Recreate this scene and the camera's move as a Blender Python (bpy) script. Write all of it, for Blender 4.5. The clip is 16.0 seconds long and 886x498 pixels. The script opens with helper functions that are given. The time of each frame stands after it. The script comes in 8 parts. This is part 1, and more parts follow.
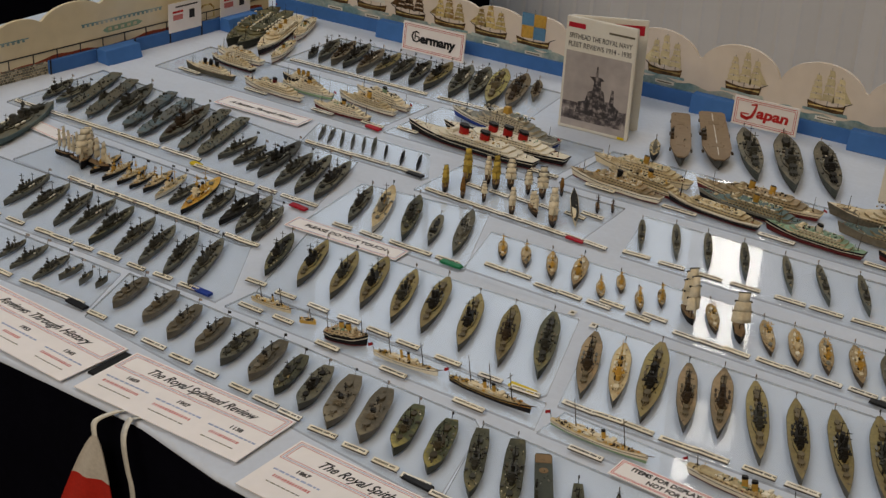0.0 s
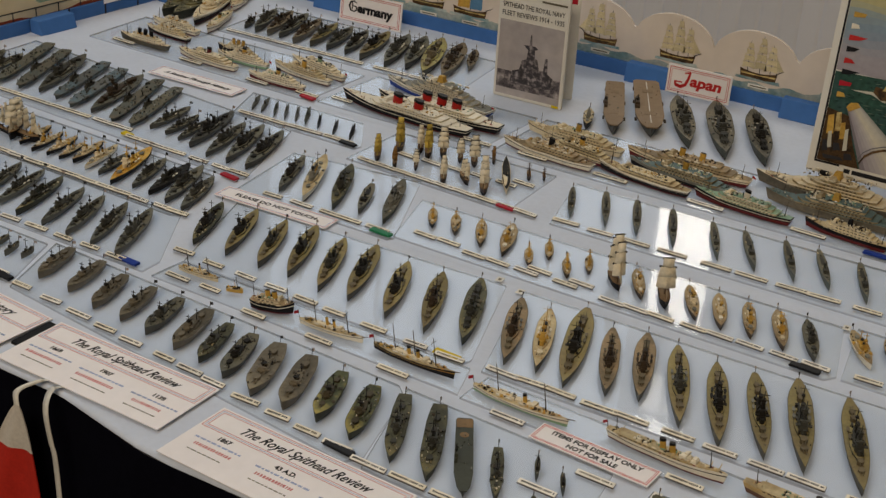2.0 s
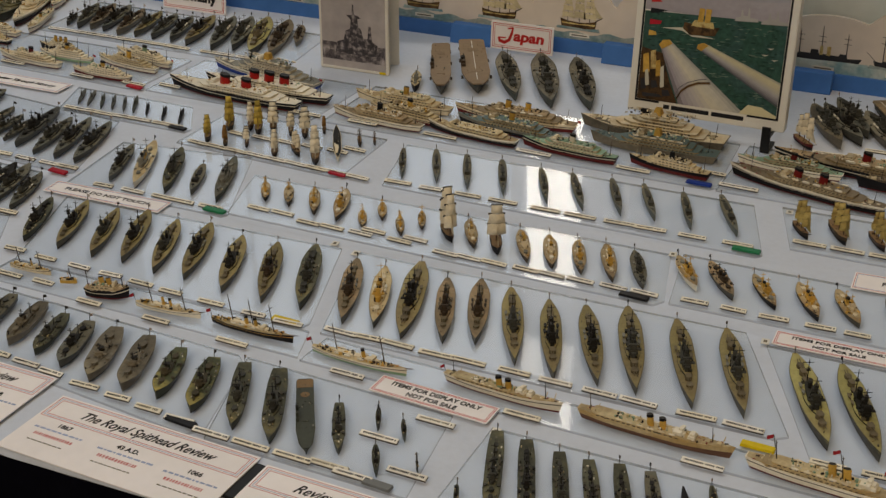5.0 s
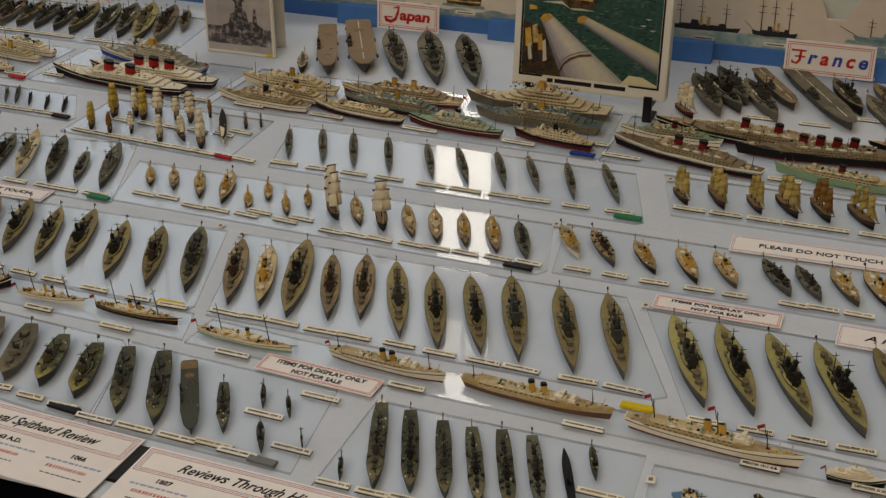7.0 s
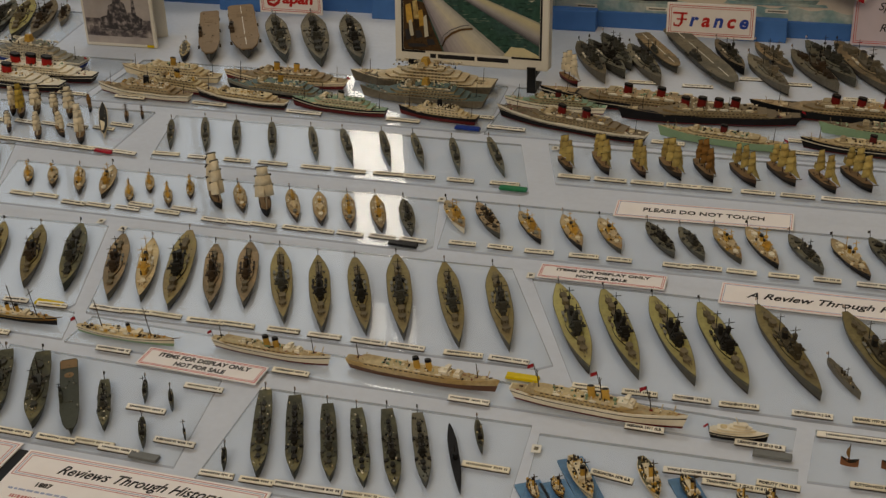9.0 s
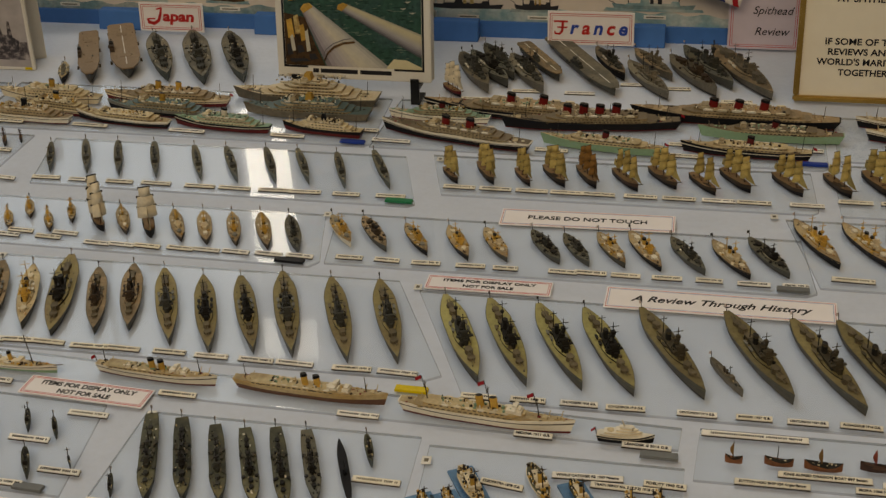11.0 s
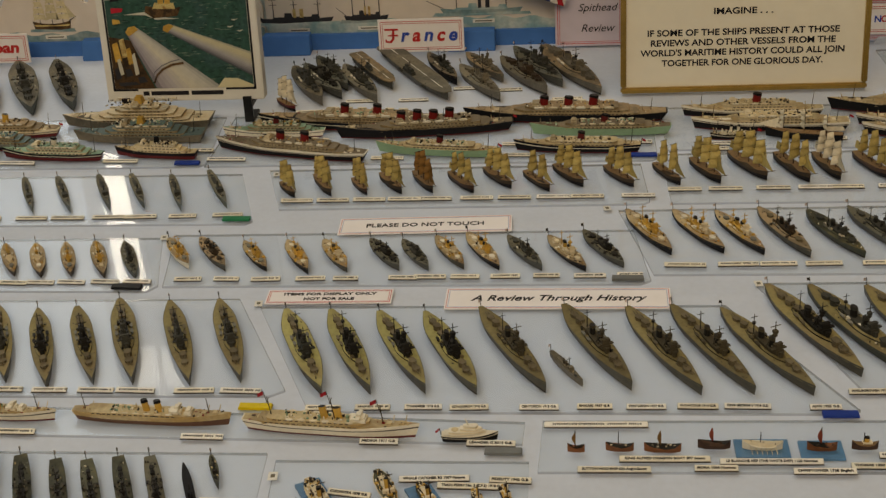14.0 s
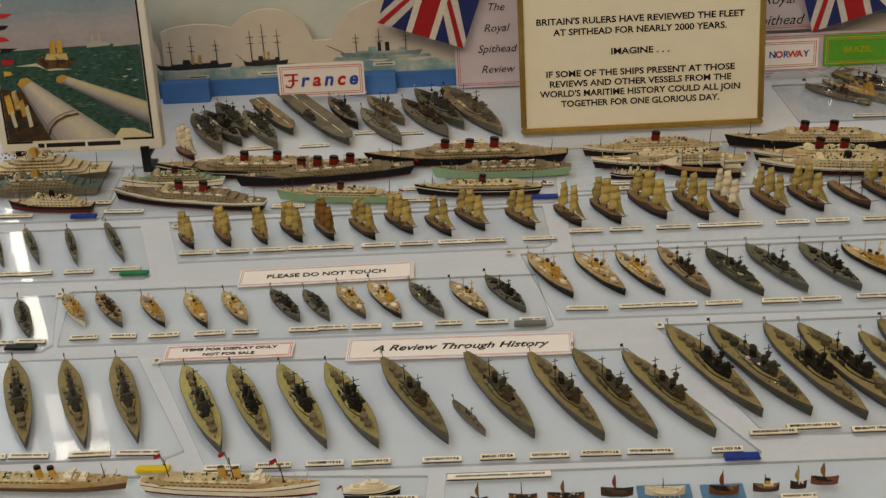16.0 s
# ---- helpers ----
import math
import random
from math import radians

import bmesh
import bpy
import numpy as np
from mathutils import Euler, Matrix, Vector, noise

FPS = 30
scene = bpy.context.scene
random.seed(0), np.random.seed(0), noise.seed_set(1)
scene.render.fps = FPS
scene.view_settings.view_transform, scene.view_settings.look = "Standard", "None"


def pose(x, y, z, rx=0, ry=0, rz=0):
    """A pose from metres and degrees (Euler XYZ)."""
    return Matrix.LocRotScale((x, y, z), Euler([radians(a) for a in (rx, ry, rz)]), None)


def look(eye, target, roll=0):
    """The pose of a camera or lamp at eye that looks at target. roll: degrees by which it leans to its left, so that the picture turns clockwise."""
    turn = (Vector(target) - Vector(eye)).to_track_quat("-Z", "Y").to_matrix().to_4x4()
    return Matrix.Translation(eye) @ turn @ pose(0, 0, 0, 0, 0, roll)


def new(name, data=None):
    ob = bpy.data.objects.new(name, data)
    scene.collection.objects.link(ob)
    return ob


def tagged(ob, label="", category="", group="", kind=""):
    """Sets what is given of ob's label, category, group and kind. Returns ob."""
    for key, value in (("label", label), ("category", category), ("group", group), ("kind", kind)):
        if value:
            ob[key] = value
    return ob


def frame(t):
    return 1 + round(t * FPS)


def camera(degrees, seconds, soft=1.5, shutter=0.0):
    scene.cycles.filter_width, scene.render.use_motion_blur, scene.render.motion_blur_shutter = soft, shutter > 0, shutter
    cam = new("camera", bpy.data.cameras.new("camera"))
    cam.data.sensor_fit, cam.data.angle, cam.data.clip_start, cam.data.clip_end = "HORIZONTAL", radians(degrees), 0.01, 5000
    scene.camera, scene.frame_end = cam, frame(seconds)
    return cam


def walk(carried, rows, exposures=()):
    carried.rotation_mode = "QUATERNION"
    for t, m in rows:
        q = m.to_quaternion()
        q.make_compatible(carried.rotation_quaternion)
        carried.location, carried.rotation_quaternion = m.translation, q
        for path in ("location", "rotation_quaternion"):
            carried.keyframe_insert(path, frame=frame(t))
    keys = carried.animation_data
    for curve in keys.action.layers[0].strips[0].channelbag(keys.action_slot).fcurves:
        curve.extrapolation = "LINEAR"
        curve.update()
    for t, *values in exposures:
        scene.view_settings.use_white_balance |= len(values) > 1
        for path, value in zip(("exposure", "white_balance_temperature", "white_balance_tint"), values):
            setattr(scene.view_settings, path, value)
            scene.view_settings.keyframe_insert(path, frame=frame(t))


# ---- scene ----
cam = camera(35.3, 16.0, soft=1.4)
METRES, EYE, TILT, LEAN, TURN = 0.3, 0.75, -24.0, 0.0, 28.0
PATH = [
    (0, (0.75664, -0.89871, 0.80519), (-0.18039, 0.64748, -0.04993), 3.155),
    (0.5, (0.76275, -0.89495, 0.80429), (-0.15461, 0.65973, -0.05678), 3.648),
    (1, (0.77252, -0.88855, 0.80049), (-0.12711, 0.67047, -0.07137), 3.710),
    (1.5, (0.78249, -0.88490, 0.80119), (-0.10472, 0.67527, -0.08126), 3.769),
    (2, (0.79577, -0.88414, 0.80341), (-0.08266, 0.67871, -0.08308), 3.575),
    (2.5, (0.80584, -0.88883, 0.80286), (-0.05810, 0.67969, -0.08785), 3.654),
    (3, (0.81951, -0.88989, 0.80279), (-0.02884, 0.68864, -0.08522), 3.091),
    (3.5, (0.83774, -0.88798, 0.80124), (0.01166, 0.70252, -0.08641), 2.342),
    (4, (0.84483, -0.88708, 0.79638), (0.05682, 0.72064, -0.09485), 1.631),
    (6.5, (0.89978, -0.88656, 0.78360), (0.25943, 0.77249, -0.13155), -0.864),
    (7, (0.90580, -0.88663, 0.78225), (0.29784, 0.78263, -0.13642), -0.338),
    (7.5, (0.91389, -0.88858, 0.77851), (0.32792, 0.78882, -0.13963), -0.359),
    (8, (0.92711, -0.88530, 0.77734), (0.36431, 0.79599, -0.14813), -0.875),
    (8.5, (0.94070, -0.87728, 0.77299), (0.40315, 0.80834, -0.15958), -1.739),
    (9, (0.95091, -0.86333, 0.77304), (0.44570, 0.82600, -0.17085), -2.182),
    (9.5, (0.95951, -0.85725, 0.77176), (0.50542, 0.84374, -0.17714), -1.877),
    (10, (0.96504, -0.85382, 0.77379), (0.54747, 0.85962, -0.16948), -2.032),
    (12.5, (0.97093, -0.86940, 0.77402), (0.66853, 0.87917, -0.14852), -2.177),
    (13, (0.98035, -0.87007, 0.77546), (0.71107, 0.88745, -0.14030), -2.569),
    (13.5, (0.99044, -0.86763, 0.77372), (0.76416, 0.89543, -0.14302), -2.987),
    (14, (1.00282, -0.85880, 0.77037), (0.81958, 0.90404, -0.15635), -3.491),
    (14.5, (1.01261, -0.85026, 0.77132), (0.87174, 0.91367, -0.16074), -3.628),
    (15, (1.01679, -0.84406, 0.77354), (0.92092, 0.92438, -0.15568), -3.323),
    (15.5, (1.02034, -0.84010, 0.77909), (0.94386, 0.93822, -0.13291), -3.314),
    (16, (1.02383, -0.83820, 0.78119), (0.95739, 0.95021, -0.11168), -3.367),
]
EXPOSURES = ((0.0, 0.04, 8000, 13), (3.5, 0.03, 8250, 13), (7.0, -0.17, 8650, 13), (9.0, -0.22, 8950, 13), (12.5, -0.15, 9250, 12), (13.5, -0.10, 9250, 12), (14.5, 0.20, 9150, 11), (16.0, 0.28, 8950, 11))
walk(cam, [(t, look(eye, target, roll)) for t, eye, target, roll in PATH], EXPOSURES)

# ---- light ----
world = bpy.data.worlds.new("hall_air")
scene.world = world
world.use_nodes = True
world.node_tree.nodes["Background"].inputs[0].default_value = (0.75, 0.86, 1.0, 1)
world.node_tree.nodes["Background"].inputs[1].default_value = 0.02


def area(name, place, target, sx, sy, watts, colour):
    lamp = bpy.data.lights.new(name, "AREA")
    lamp.shape, lamp.size, lamp.size_y, lamp.energy, lamp.color = "RECTANGLE", sx, sy, watts, colour
    ob = new(name, lamp)
    ob.matrix_world = look(place, target)
    return ob


# added lamps, sources unseen; the tall window in the far wall glows by itself
area("roof_light", (-0.4, 4.7, 6.7), (0.2, 0.9, 0.0), 5.0, 1.2, 112, (0.88, 0.94, 1.0))
area("roof_light", (-2.6, 0.6, 6.4), (-2.2, 0.6, 0.0), 2.0, 4.0, 88, (0.44, 0.69, 1.0))
area("roof_light", (3.2, 0.4, 6.4), (1.4, 0.5, 0.0), 2.0, 4.0, 38, (1.0, 0.74, 0.40))
area("roof_light", (0.2, -4.6, 4.2), (0.4, 0.8, 0.1), 5.0, 2.0, 150, (1.0, 0.94, 0.85))

# ---- materials ----
MATS = {}


def material(name, colour, rough=0.6, metal=0.0, vary=0.10, grain=260.0, bump=0.15, depth=0.0006, spec=0.2, second=None, amount=0.5, coat=0.0):
    """Paint, card, cloth: noise at two scales over the base colour, a shade of its own for each piece, fine relief."""
    if name in MATS:
        return MATS[name]
    m = bpy.data.materials.new(name)
    m.use_nodes = True
    nt = m.node_tree
    b = nt.nodes["Principled BSDF"]
    tc = nt.nodes.new("ShaderNodeTexCoord")
    fine = nt.nodes.new("ShaderNodeTexNoise")
    fine.inputs["Scale"].default_value, fine.inputs["Detail"].default_value = grain, 4.0
    wide = nt.nodes.new("ShaderNodeTexNoise")
    wide.inputs["Scale"].default_value, wide.inputs["Detail"].default_value = grain / 7, 3.0
    for n in (fine, wide):
        nt.links.new(tc.outputs["Object"], n.inputs["Vector"])
    info = nt.nodes.new("ShaderNodeObjectInfo")
    add = nt.nodes.new("ShaderNodeMath")
    add.operation = "ADD"
    nt.links.new(fine.outputs["Fac"], add.inputs[0])
    nt.links.new(wide.outputs["Fac"], add.inputs[1])
    mul = nt.nodes.new("ShaderNodeMath")
    mul.operation = "MULTIPLY_ADD"
    mul.inputs[1].default_value, mul.inputs[2].default_value = 0.6, 0.0
    nt.links.new(info.outputs["Random"], mul.inputs[0])
    tot = nt.nodes.new("ShaderNodeMath")
    tot.operation = "ADD"
    nt.links.new(add.outputs[0], tot.inputs[0])
    nt.links.new(mul.outputs[0], tot.inputs[1])
    ran = nt.nodes.new("ShaderNodeMapRange")
    ran.inputs["From Min"].default_value, ran.inputs["From Max"].default_value = 0.7, 1.9
    ran.inputs["To Min"].default_value, ran.inputs["To Max"].default_value = 1.0 - 2.2 * vary, 1.0 + 2.2 * vary
    nt.links.new(tot.outputs[0], ran.inputs["Value"])
    mix = nt.nodes.new("ShaderNodeMix")
    mix.data_type, mix.blend_type = "RGBA", "MULTIPLY"
    mix.inputs["Factor"].default_value = 1.0
    nt.links.new(ran.outputs[0], mix.inputs["B"])
    if second:
        two = nt.nodes.new("ShaderNodeMix")
        two.data_type = "RGBA"
        two.inputs["A"].default_value, two.inputs["B"].default_value = (*colour, 1), (*second, 1)
        edge = nt.nodes.new("ShaderNodeMapRange")
        edge.inputs["From Min"].default_value, edge.inputs["From Max"].default_value = 0.62 - 0.3 * amount, 0.8 - 0.3 * amount
        nt.links.new(wide.outputs["Fac"], edge.inputs["Value"])
        nt.links.new(edge.outputs[0], two.inputs["Factor"])
        nt.links.new(two.outputs["Result"], mix.inputs["A"])
    else:
        mix.inputs["A"].default_value = (*colour, 1)
    nt.links.new(mix.outputs["Result"], b.inputs["Base Color"])
    b.inputs["Roughness"].default_value, b.inputs["Metallic"].default_value = rough, metal
    b.inputs["Specular IOR Level"].default_value, b.inputs["Coat Weight"].default_value = spec, coat
    if bump:
        bn = nt.nodes.new("ShaderNodeBump")
        bn.inputs["Strength"].default_value, bn.inputs["Distance"].default_value = bump, depth
        nt.links.new(fine.outputs["Fac"], bn.inputs["Height"])
        nt.links.new(bn.outputs[0], b.inputs["Normal"])
    MATS[name] = m
    return m


def clear_sheet(name):
    """Thin clear acrylic: light passes straight through, the surface mirrors by Fresnel."""
    m = bpy.data.materials.new(name)
    m.use_nodes = True
    nt = m.node_tree
    nt.nodes.remove(nt.nodes["Principled BSDF"])
    out = nt.nodes["Material Output"]
    clear, gloss = nt.nodes.new("ShaderNodeBsdfTransparent"), nt.nodes.new("ShaderNodeBsdfGlossy")
    clear.inputs["Color"].default_value = (0.855, 0.88, 0.875, 1)
    gloss.inputs["Roughness"].default_value = 0.03
    tc, noise_ = nt.nodes.new("ShaderNodeTexCoord"), nt.nodes.new("ShaderNodeTexNoise")
    noise_.inputs["Scale"].default_value = 14.0
    bump = nt.nodes.new("ShaderNodeBump")
    bump.inputs["Strength"].default_value, bump.inputs["Distance"].default_value = 0.05, 0.002
    nt.links.new(tc.outputs["Object"], noise_.inputs["Vector"])
    nt.links.new(noise_.outputs["Fac"], bump.inputs["Height"])
    nt.links.new(bump.outputs[0], gloss.inputs["Normal"])
    fres = nt.nodes.new("ShaderNodeFresnel")
    fres.inputs["IOR"].default_value = 1.75
    mix = nt.nodes.new("ShaderNodeMixShader")
    nt.links.new(fres.outputs[0], mix.inputs[0])
    nt.links.new(clear.outputs[0], mix.inputs[1])
    haze, both = nt.nodes.new("ShaderNodeBsdfGlossy"), nt.nodes.new("ShaderNodeMixShader")
    haze.inputs["Roughness"].default_value = 0.30
    both.inputs[0].default_value = 0.45
    nt.links.new(gloss.outputs[0], both.inputs[1])
    nt.links.new(haze.outputs[0], both.inputs[2])
    nt.links.new(both.outputs[0], mix.inputs[2])
    nt.links.new(mix.outputs[0], out.inputs["Surface"])
    return m


def sheet_edge(name):
    """The sawn edge of the acrylic: half clear, half dull grey."""
    m = bpy.data.materials.new(name)
    m.use_nodes = True
    nt = m.node_tree
    clear, mix = nt.nodes.new("ShaderNodeBsdfTransparent"), nt.nodes.new("ShaderNodeMixShader")
    b = nt.nodes["Principled BSDF"]
    b.inputs["Base Color"].default_value, b.inputs["Roughness"].default_value = (0.10, 0.115, 0.12, 1), 0.3
    mix.inputs[0].default_value = 0.45
    nt.links.new(clear.outputs[0], mix.inputs[1])
    nt.links.new(b.outputs[0], mix.inputs[2])
    nt.links.new(mix.outputs[0], nt.nodes["Material Output"].inputs["Surface"])
    return m


def glow(name, colour, power):
    m = bpy.data.materials.new(name)
    m.use_nodes = True
    b = m.node_tree.nodes["Principled BSDF"]
    b.inputs["Base Color"].default_value = (*colour, 1)
    b.inputs["Emission Color"].default_value, b.inputs["Emission Strength"].default_value = (*colour, 1), power
    return m


CLOTH = material("pale_blue_cloth", (0.60, 0.66, 0.765), 0.9, vary=0.035, grain=120, bump=0.3, depth=0.0012, spec=0.15)
NAVY = material("navy_drape", (0.0028, 0.0028, 0.006), 0.95, vary=0.2, grain=90, spec=0.03)
ACRYLIC = clear_sheet("clear_acrylic")
SAWN = sheet_edge("acrylic_edge")
CARD = material("white_card", (0.90, 0.86, 0.86), 0.55, vary=0.03, grain=60, bump=0.05)
LILAC = material("lilac_paper", (0.62, 0.55, 0.64), 0.6, vary=0.03, grain=60, bump=0.05)
CREAM_STRIP = material("cream_strip", (0.80, 0.75, 0.62), 0.6, vary=0.08, grain=200)
WHITE_STRIP = material("white_strip", (0.84, 0.81, 0.73), 0.6, vary=0.08, grain=200)
INK = material("black_ink", (0.015, 0.015, 0.018), 0.6, vary=0.1, bump=0)
FADED = material("faded_ink", (0.16, 0.14, 0.10), 0.7, vary=0.15, bump=0)
RED_INK = material("red_ink", (0.55, 0.03, 0.03), 0.55, vary=0.06, bump=0)
PINK_INK = material("pink_ink", (0.60, 0.20, 0.20), 0.6, vary=0.06, bump=0)
BLUE_INK = material("blue_ink", (0.03, 0.08, 0.42), 0.55, vary=0.06, bump=0)
PALE_INK = material("pale_blue_ink", (0.35, 0.42, 0.60), 0.6, vary=0.06, bump=0)
CHIP_RED = material("red_chip", (0.42, 0.015, 0.03), 0.5)
CHIP_GREEN = material("green_chip", (0.012, 0.22, 0.10), 0.5)
CHIP_BLUE = material("blue_chip", (0.012, 0.045, 0.28), 0.5)
CHIP_BLACK = material("black_chip", (0.012, 0.012, 0.014), 0.5)
CHIP_YELLOW = material("yellow_chip", (0.68, 0.50, 0.02), 0.5)
CHIP_GREY = material("grey_chip", (0.16, 0.17, 0.17), 0.5)
CHIP_WHITE = material("white_chip", (0.72, 0.70, 0.64), 0.5)
BOARD = material("cream_board", (0.76, 0.64, 0.43), 0.75, vary=0.05, grain=40, second=(0.70, 0.62, 0.48), amount=0.5)
CLOUD_BOARD = material("cloud_board", (0.74, 0.65, 0.565), 0.75, vary=0.05, grain=40, second=(0.68, 0.60, 0.54), amount=0.5)
SKY_BOARD = material("sky_board", (0.60, 0.70, 0.70), 0.75, vary=0.05, grain=30, second=(0.68, 0.72, 0.70), amount=0.6)
BLUE_BOARD = material("blue_board", (0.05, 0.175, 0.46), 0.6, vary=0.07, grain=50)
SEA_PAINT = material("sea_paint", (0.20, 0.34, 0.36), 0.7, vary=0.18, grain=160, second=(0.42, 0.47, 0.44), amount=0.7)
BROWN_PAINT = material("brown_paint", (0.13, 0.07, 0.03), 0.7, vary=0.3, grain=700, second=(0.035, 0.022, 0.012), amount=0.6)
YELLOW_PAINT = material("sail_yellow_paint", (0.58, 0.46, 0.20), 0.7, vary=0.3, grain=700, second=(0.26, 0.15, 0.05), amount=0.6)
RUST_PAINT = material("rust_paint", (0.26, 0.05, 0.025), 0.7, vary=0.1)
DARK_PAINT = material("dark_paint", (0.03, 0.03, 0.035), 0.7, vary=0.1)
STONE_PAINT = material("stone_paint", (0.30, 0.27, 0.22), 0.8, vary=0.25, grain=420, second=(0.12, 0.11, 0.09), amount=0.9)
GOLD = material("gilt_frame", (0.52, 0.34, 0.10), 0.32, metal=0.75, vary=0.12, grain=90)
PLASTIC = material("white_plastic", (0.74, 0.72, 0.66), 0.3, vary=0.03)
BLACK_PLASTIC = material("black_plastic", (0.012, 0.012, 0.013), 0.4)
WALL_MAT = material("hall_wall_paint", (0.27, 0.28, 0.30), 0.8, vary=0.04, grain=6, bump=0.05)
FLOOR_MAT = material("hall_floor", (0.16, 0.14, 0.12), 0.6, vary=0.1, grain=12)
BLIND = material("white_panel", (0.84, 0.85, 0.90), 0.6, vary=0.03, grain=10)
WINDOW_GLOW = glow("window_daylight", (0.90, 0.95, 1.0), 8.0)

# model paints: hull, deck, upper works
OLIVE_H = material("olive_grey_hull", (0.092, 0.084, 0.062), 0.5, vary=0.16, second=(0.066, 0.062, 0.048), amount=0.6)
OLIVE_T = material("olive_brown_turret", (0.150, 0.120, 0.072), 0.55, vary=0.2, second=(0.09, 0.07, 0.042), amount=0.5)
KHAKI_D = material("khaki_deck", (0.415, 0.375, 0.145), 0.6, vary=0.16, grain=190, second=(0.27, 0.225, 0.10), amount=0.55)
OLIVE_D = material("olive_brown_deck", (0.30, 0.245, 0.105), 0.6, vary=0.18, grain=190, second=(0.22, 0.17, 0.085), amount=0.6)
TAN_D = material("tan_deck", (0.42, 0.30, 0.175), 0.65, vary=0.18, second=(0.21, 0.16, 0.10), amount=0.6)
DARK_U = material("dark_grey_works", (0.017, 0.015, 0.012), 0.6, vary=0.25)
BROWN_U = material("brown_grey_works", (0.050, 0.033, 0.020), 0.6, vary=0.25)
OLIVE_U = material("olive_brown_works", (0.070, 0.057, 0.035), 0.6, vary=0.25)
GREY_M = material("mid_grey_works", (0.050, 0.049, 0.040), 0.6, vary=0.25)
GREY_H = material("slate_grey_hull", (0.078, 0.078, 0.068), 0.55, vary=0.15)
GREY_D = material("grey_green_deck", (0.155, 0.142, 0.10), 0.65, vary=0.18, second=(0.12, 0.125, 0.105), amount=0.5)
GREY_U = material("light_grey_works", (0.20, 0.195, 0.165), 0.6, vary=0.2)
DRAB_H = material("warm_grey_hull", (0.175, 0.155, 0.12), 0.5, vary=0.18, second=(0.125, 0.11, 0.085), amount=0.5)
ASH_H = material("ash_grey_hull", (0.128, 0.129, 0.110), 0.55, vary=0.16)
GREEN_H = material("dull_green_hull", (0.048, 0.053, 0.039), 0.55, vary=0.15)
GREEN_D = material("dull_green_deck", (0.088, 0.088, 0.056), 0.6, vary=0.3, grain=220, second=(0.155, 0.135, 0.065), amount=0.4)
BROWN_D = material("brown_deck", (0.19, 0.15, 0.10), 0.65, vary=0.15)
BLACK_H = material("black_hull", (0.009, 0.0085, 0.010), 0.6, vary=0.2, spec=0.15)
WHITE_H = material("cream_white_hull", (0.76, 0.70, 0.57), 0.5, vary=0.08)
CREAM_U = material("cream_works", (0.72, 0.62, 0.44), 0.6, vary=0.14, second=(0.56, 0.44, 0.27), amount=0.45)
LINER_U = material("tan_white_works", (0.50, 0.41, 0.265), 0.6, vary=0.22, second=(0.27, 0.20, 0.11), amount=0.6)
BUFF = material("buff_yellow", (0.56, 0.335, 0.075), 0.45, vary=0.2, second=(0.40, 0.19, 0.035), amount=0.4)
OLD_D = material("worn_tan_deck", (0.47, 0.36, 0.205), 0.6, vary=0.2, grain=300, second=(0.26, 0.18, 0.10), amount=0.6)
STRAW_D = material("straw_deck", (0.58, 0.47, 0.28), 0.65, vary=0.18, second=(0.36, 0.27, 0.15), amount=0.5)
BRIGHT_RED = material("bright_funnel_red", (0.40, 0.018, 0.016), 0.4, vary=0.08)
RED_F = material("funnel_red", (0.185, 0.013, 0.012), 0.45, vary=0.1)
MINT_H = material("pale_green_hull", (0.24, 0.38, 0.24), 0.5, vary=0.08)
SEAGREEN = material("sea_green_deck", (0.22, 0.34, 0.24), 0.6, vary=0.15)
MAROON = material("maroon_boot", (0.12, 0.015, 0.015), 0.5, vary=0.1)
WOOD_H = material("dark_brown_hull", (0.062, 0.031, 0.019), 0.5, vary=0.25)
RED_WOOD = material("red_brown_hull", (0.20, 0.075, 0.03), 0.5, vary=0.25)
WOOD_D = material("wooden_deck", (0.26, 0.16, 0.08), 0.65, vary=0.15)
SAIL_GOLD = material("ochre_sail", (0.50, 0.385, 0.14), 0.65, vary=0.2, grain=420, second=(0.33, 0.235, 0.08), amount=0.5)
SAIL_YELLOW = material("yellow_sail", (0.58, 0.42, 0.09), 0.7, vary=0.25, second=(0.36, 0.25, 0.06), amount=0.5)
SAIL_WHITE = material("cream_sail", (0.76, 0.68, 0.52), 0.7, vary=0.12)
SAIL_BROWN = material("brown_sail", (0.24, 0.12, 0.035), 0.7, vary=0.18)
WIRE = material("dark_mast", (0.02, 0.017, 0.014), 0.5, vary=0.2, bump=0)
PAD_BLUE = material("blue_sea_pad", (0.10, 0.25, 0.42), 0.4, vary=0.12)

# ---- building helpers ----
rng = random.Random(7)


def part(name, bm, mat, parent=None, label="", smooth=False):
    """Links a bmesh as one mesh object, under a thing or a part where one is given."""
    me = bpy.data.meshes.new(name)
    bm.to_mesh(me)
    bm.free()
    for m in mat if isinstance(mat, (tuple, list)) else (mat,):
        me.materials.append(m)
    if smooth:
        for p in me.polygons:
            p.use_smooth = True
    ob = new(name, me)
    if parent:
        ob.parent = parent
    if label:
        ob["label"] = label
    return ob


def empty(name, m):
    ob = new(name)
    ob.empty_display_size = 0.01
    ob.matrix_basis = m
    return ob


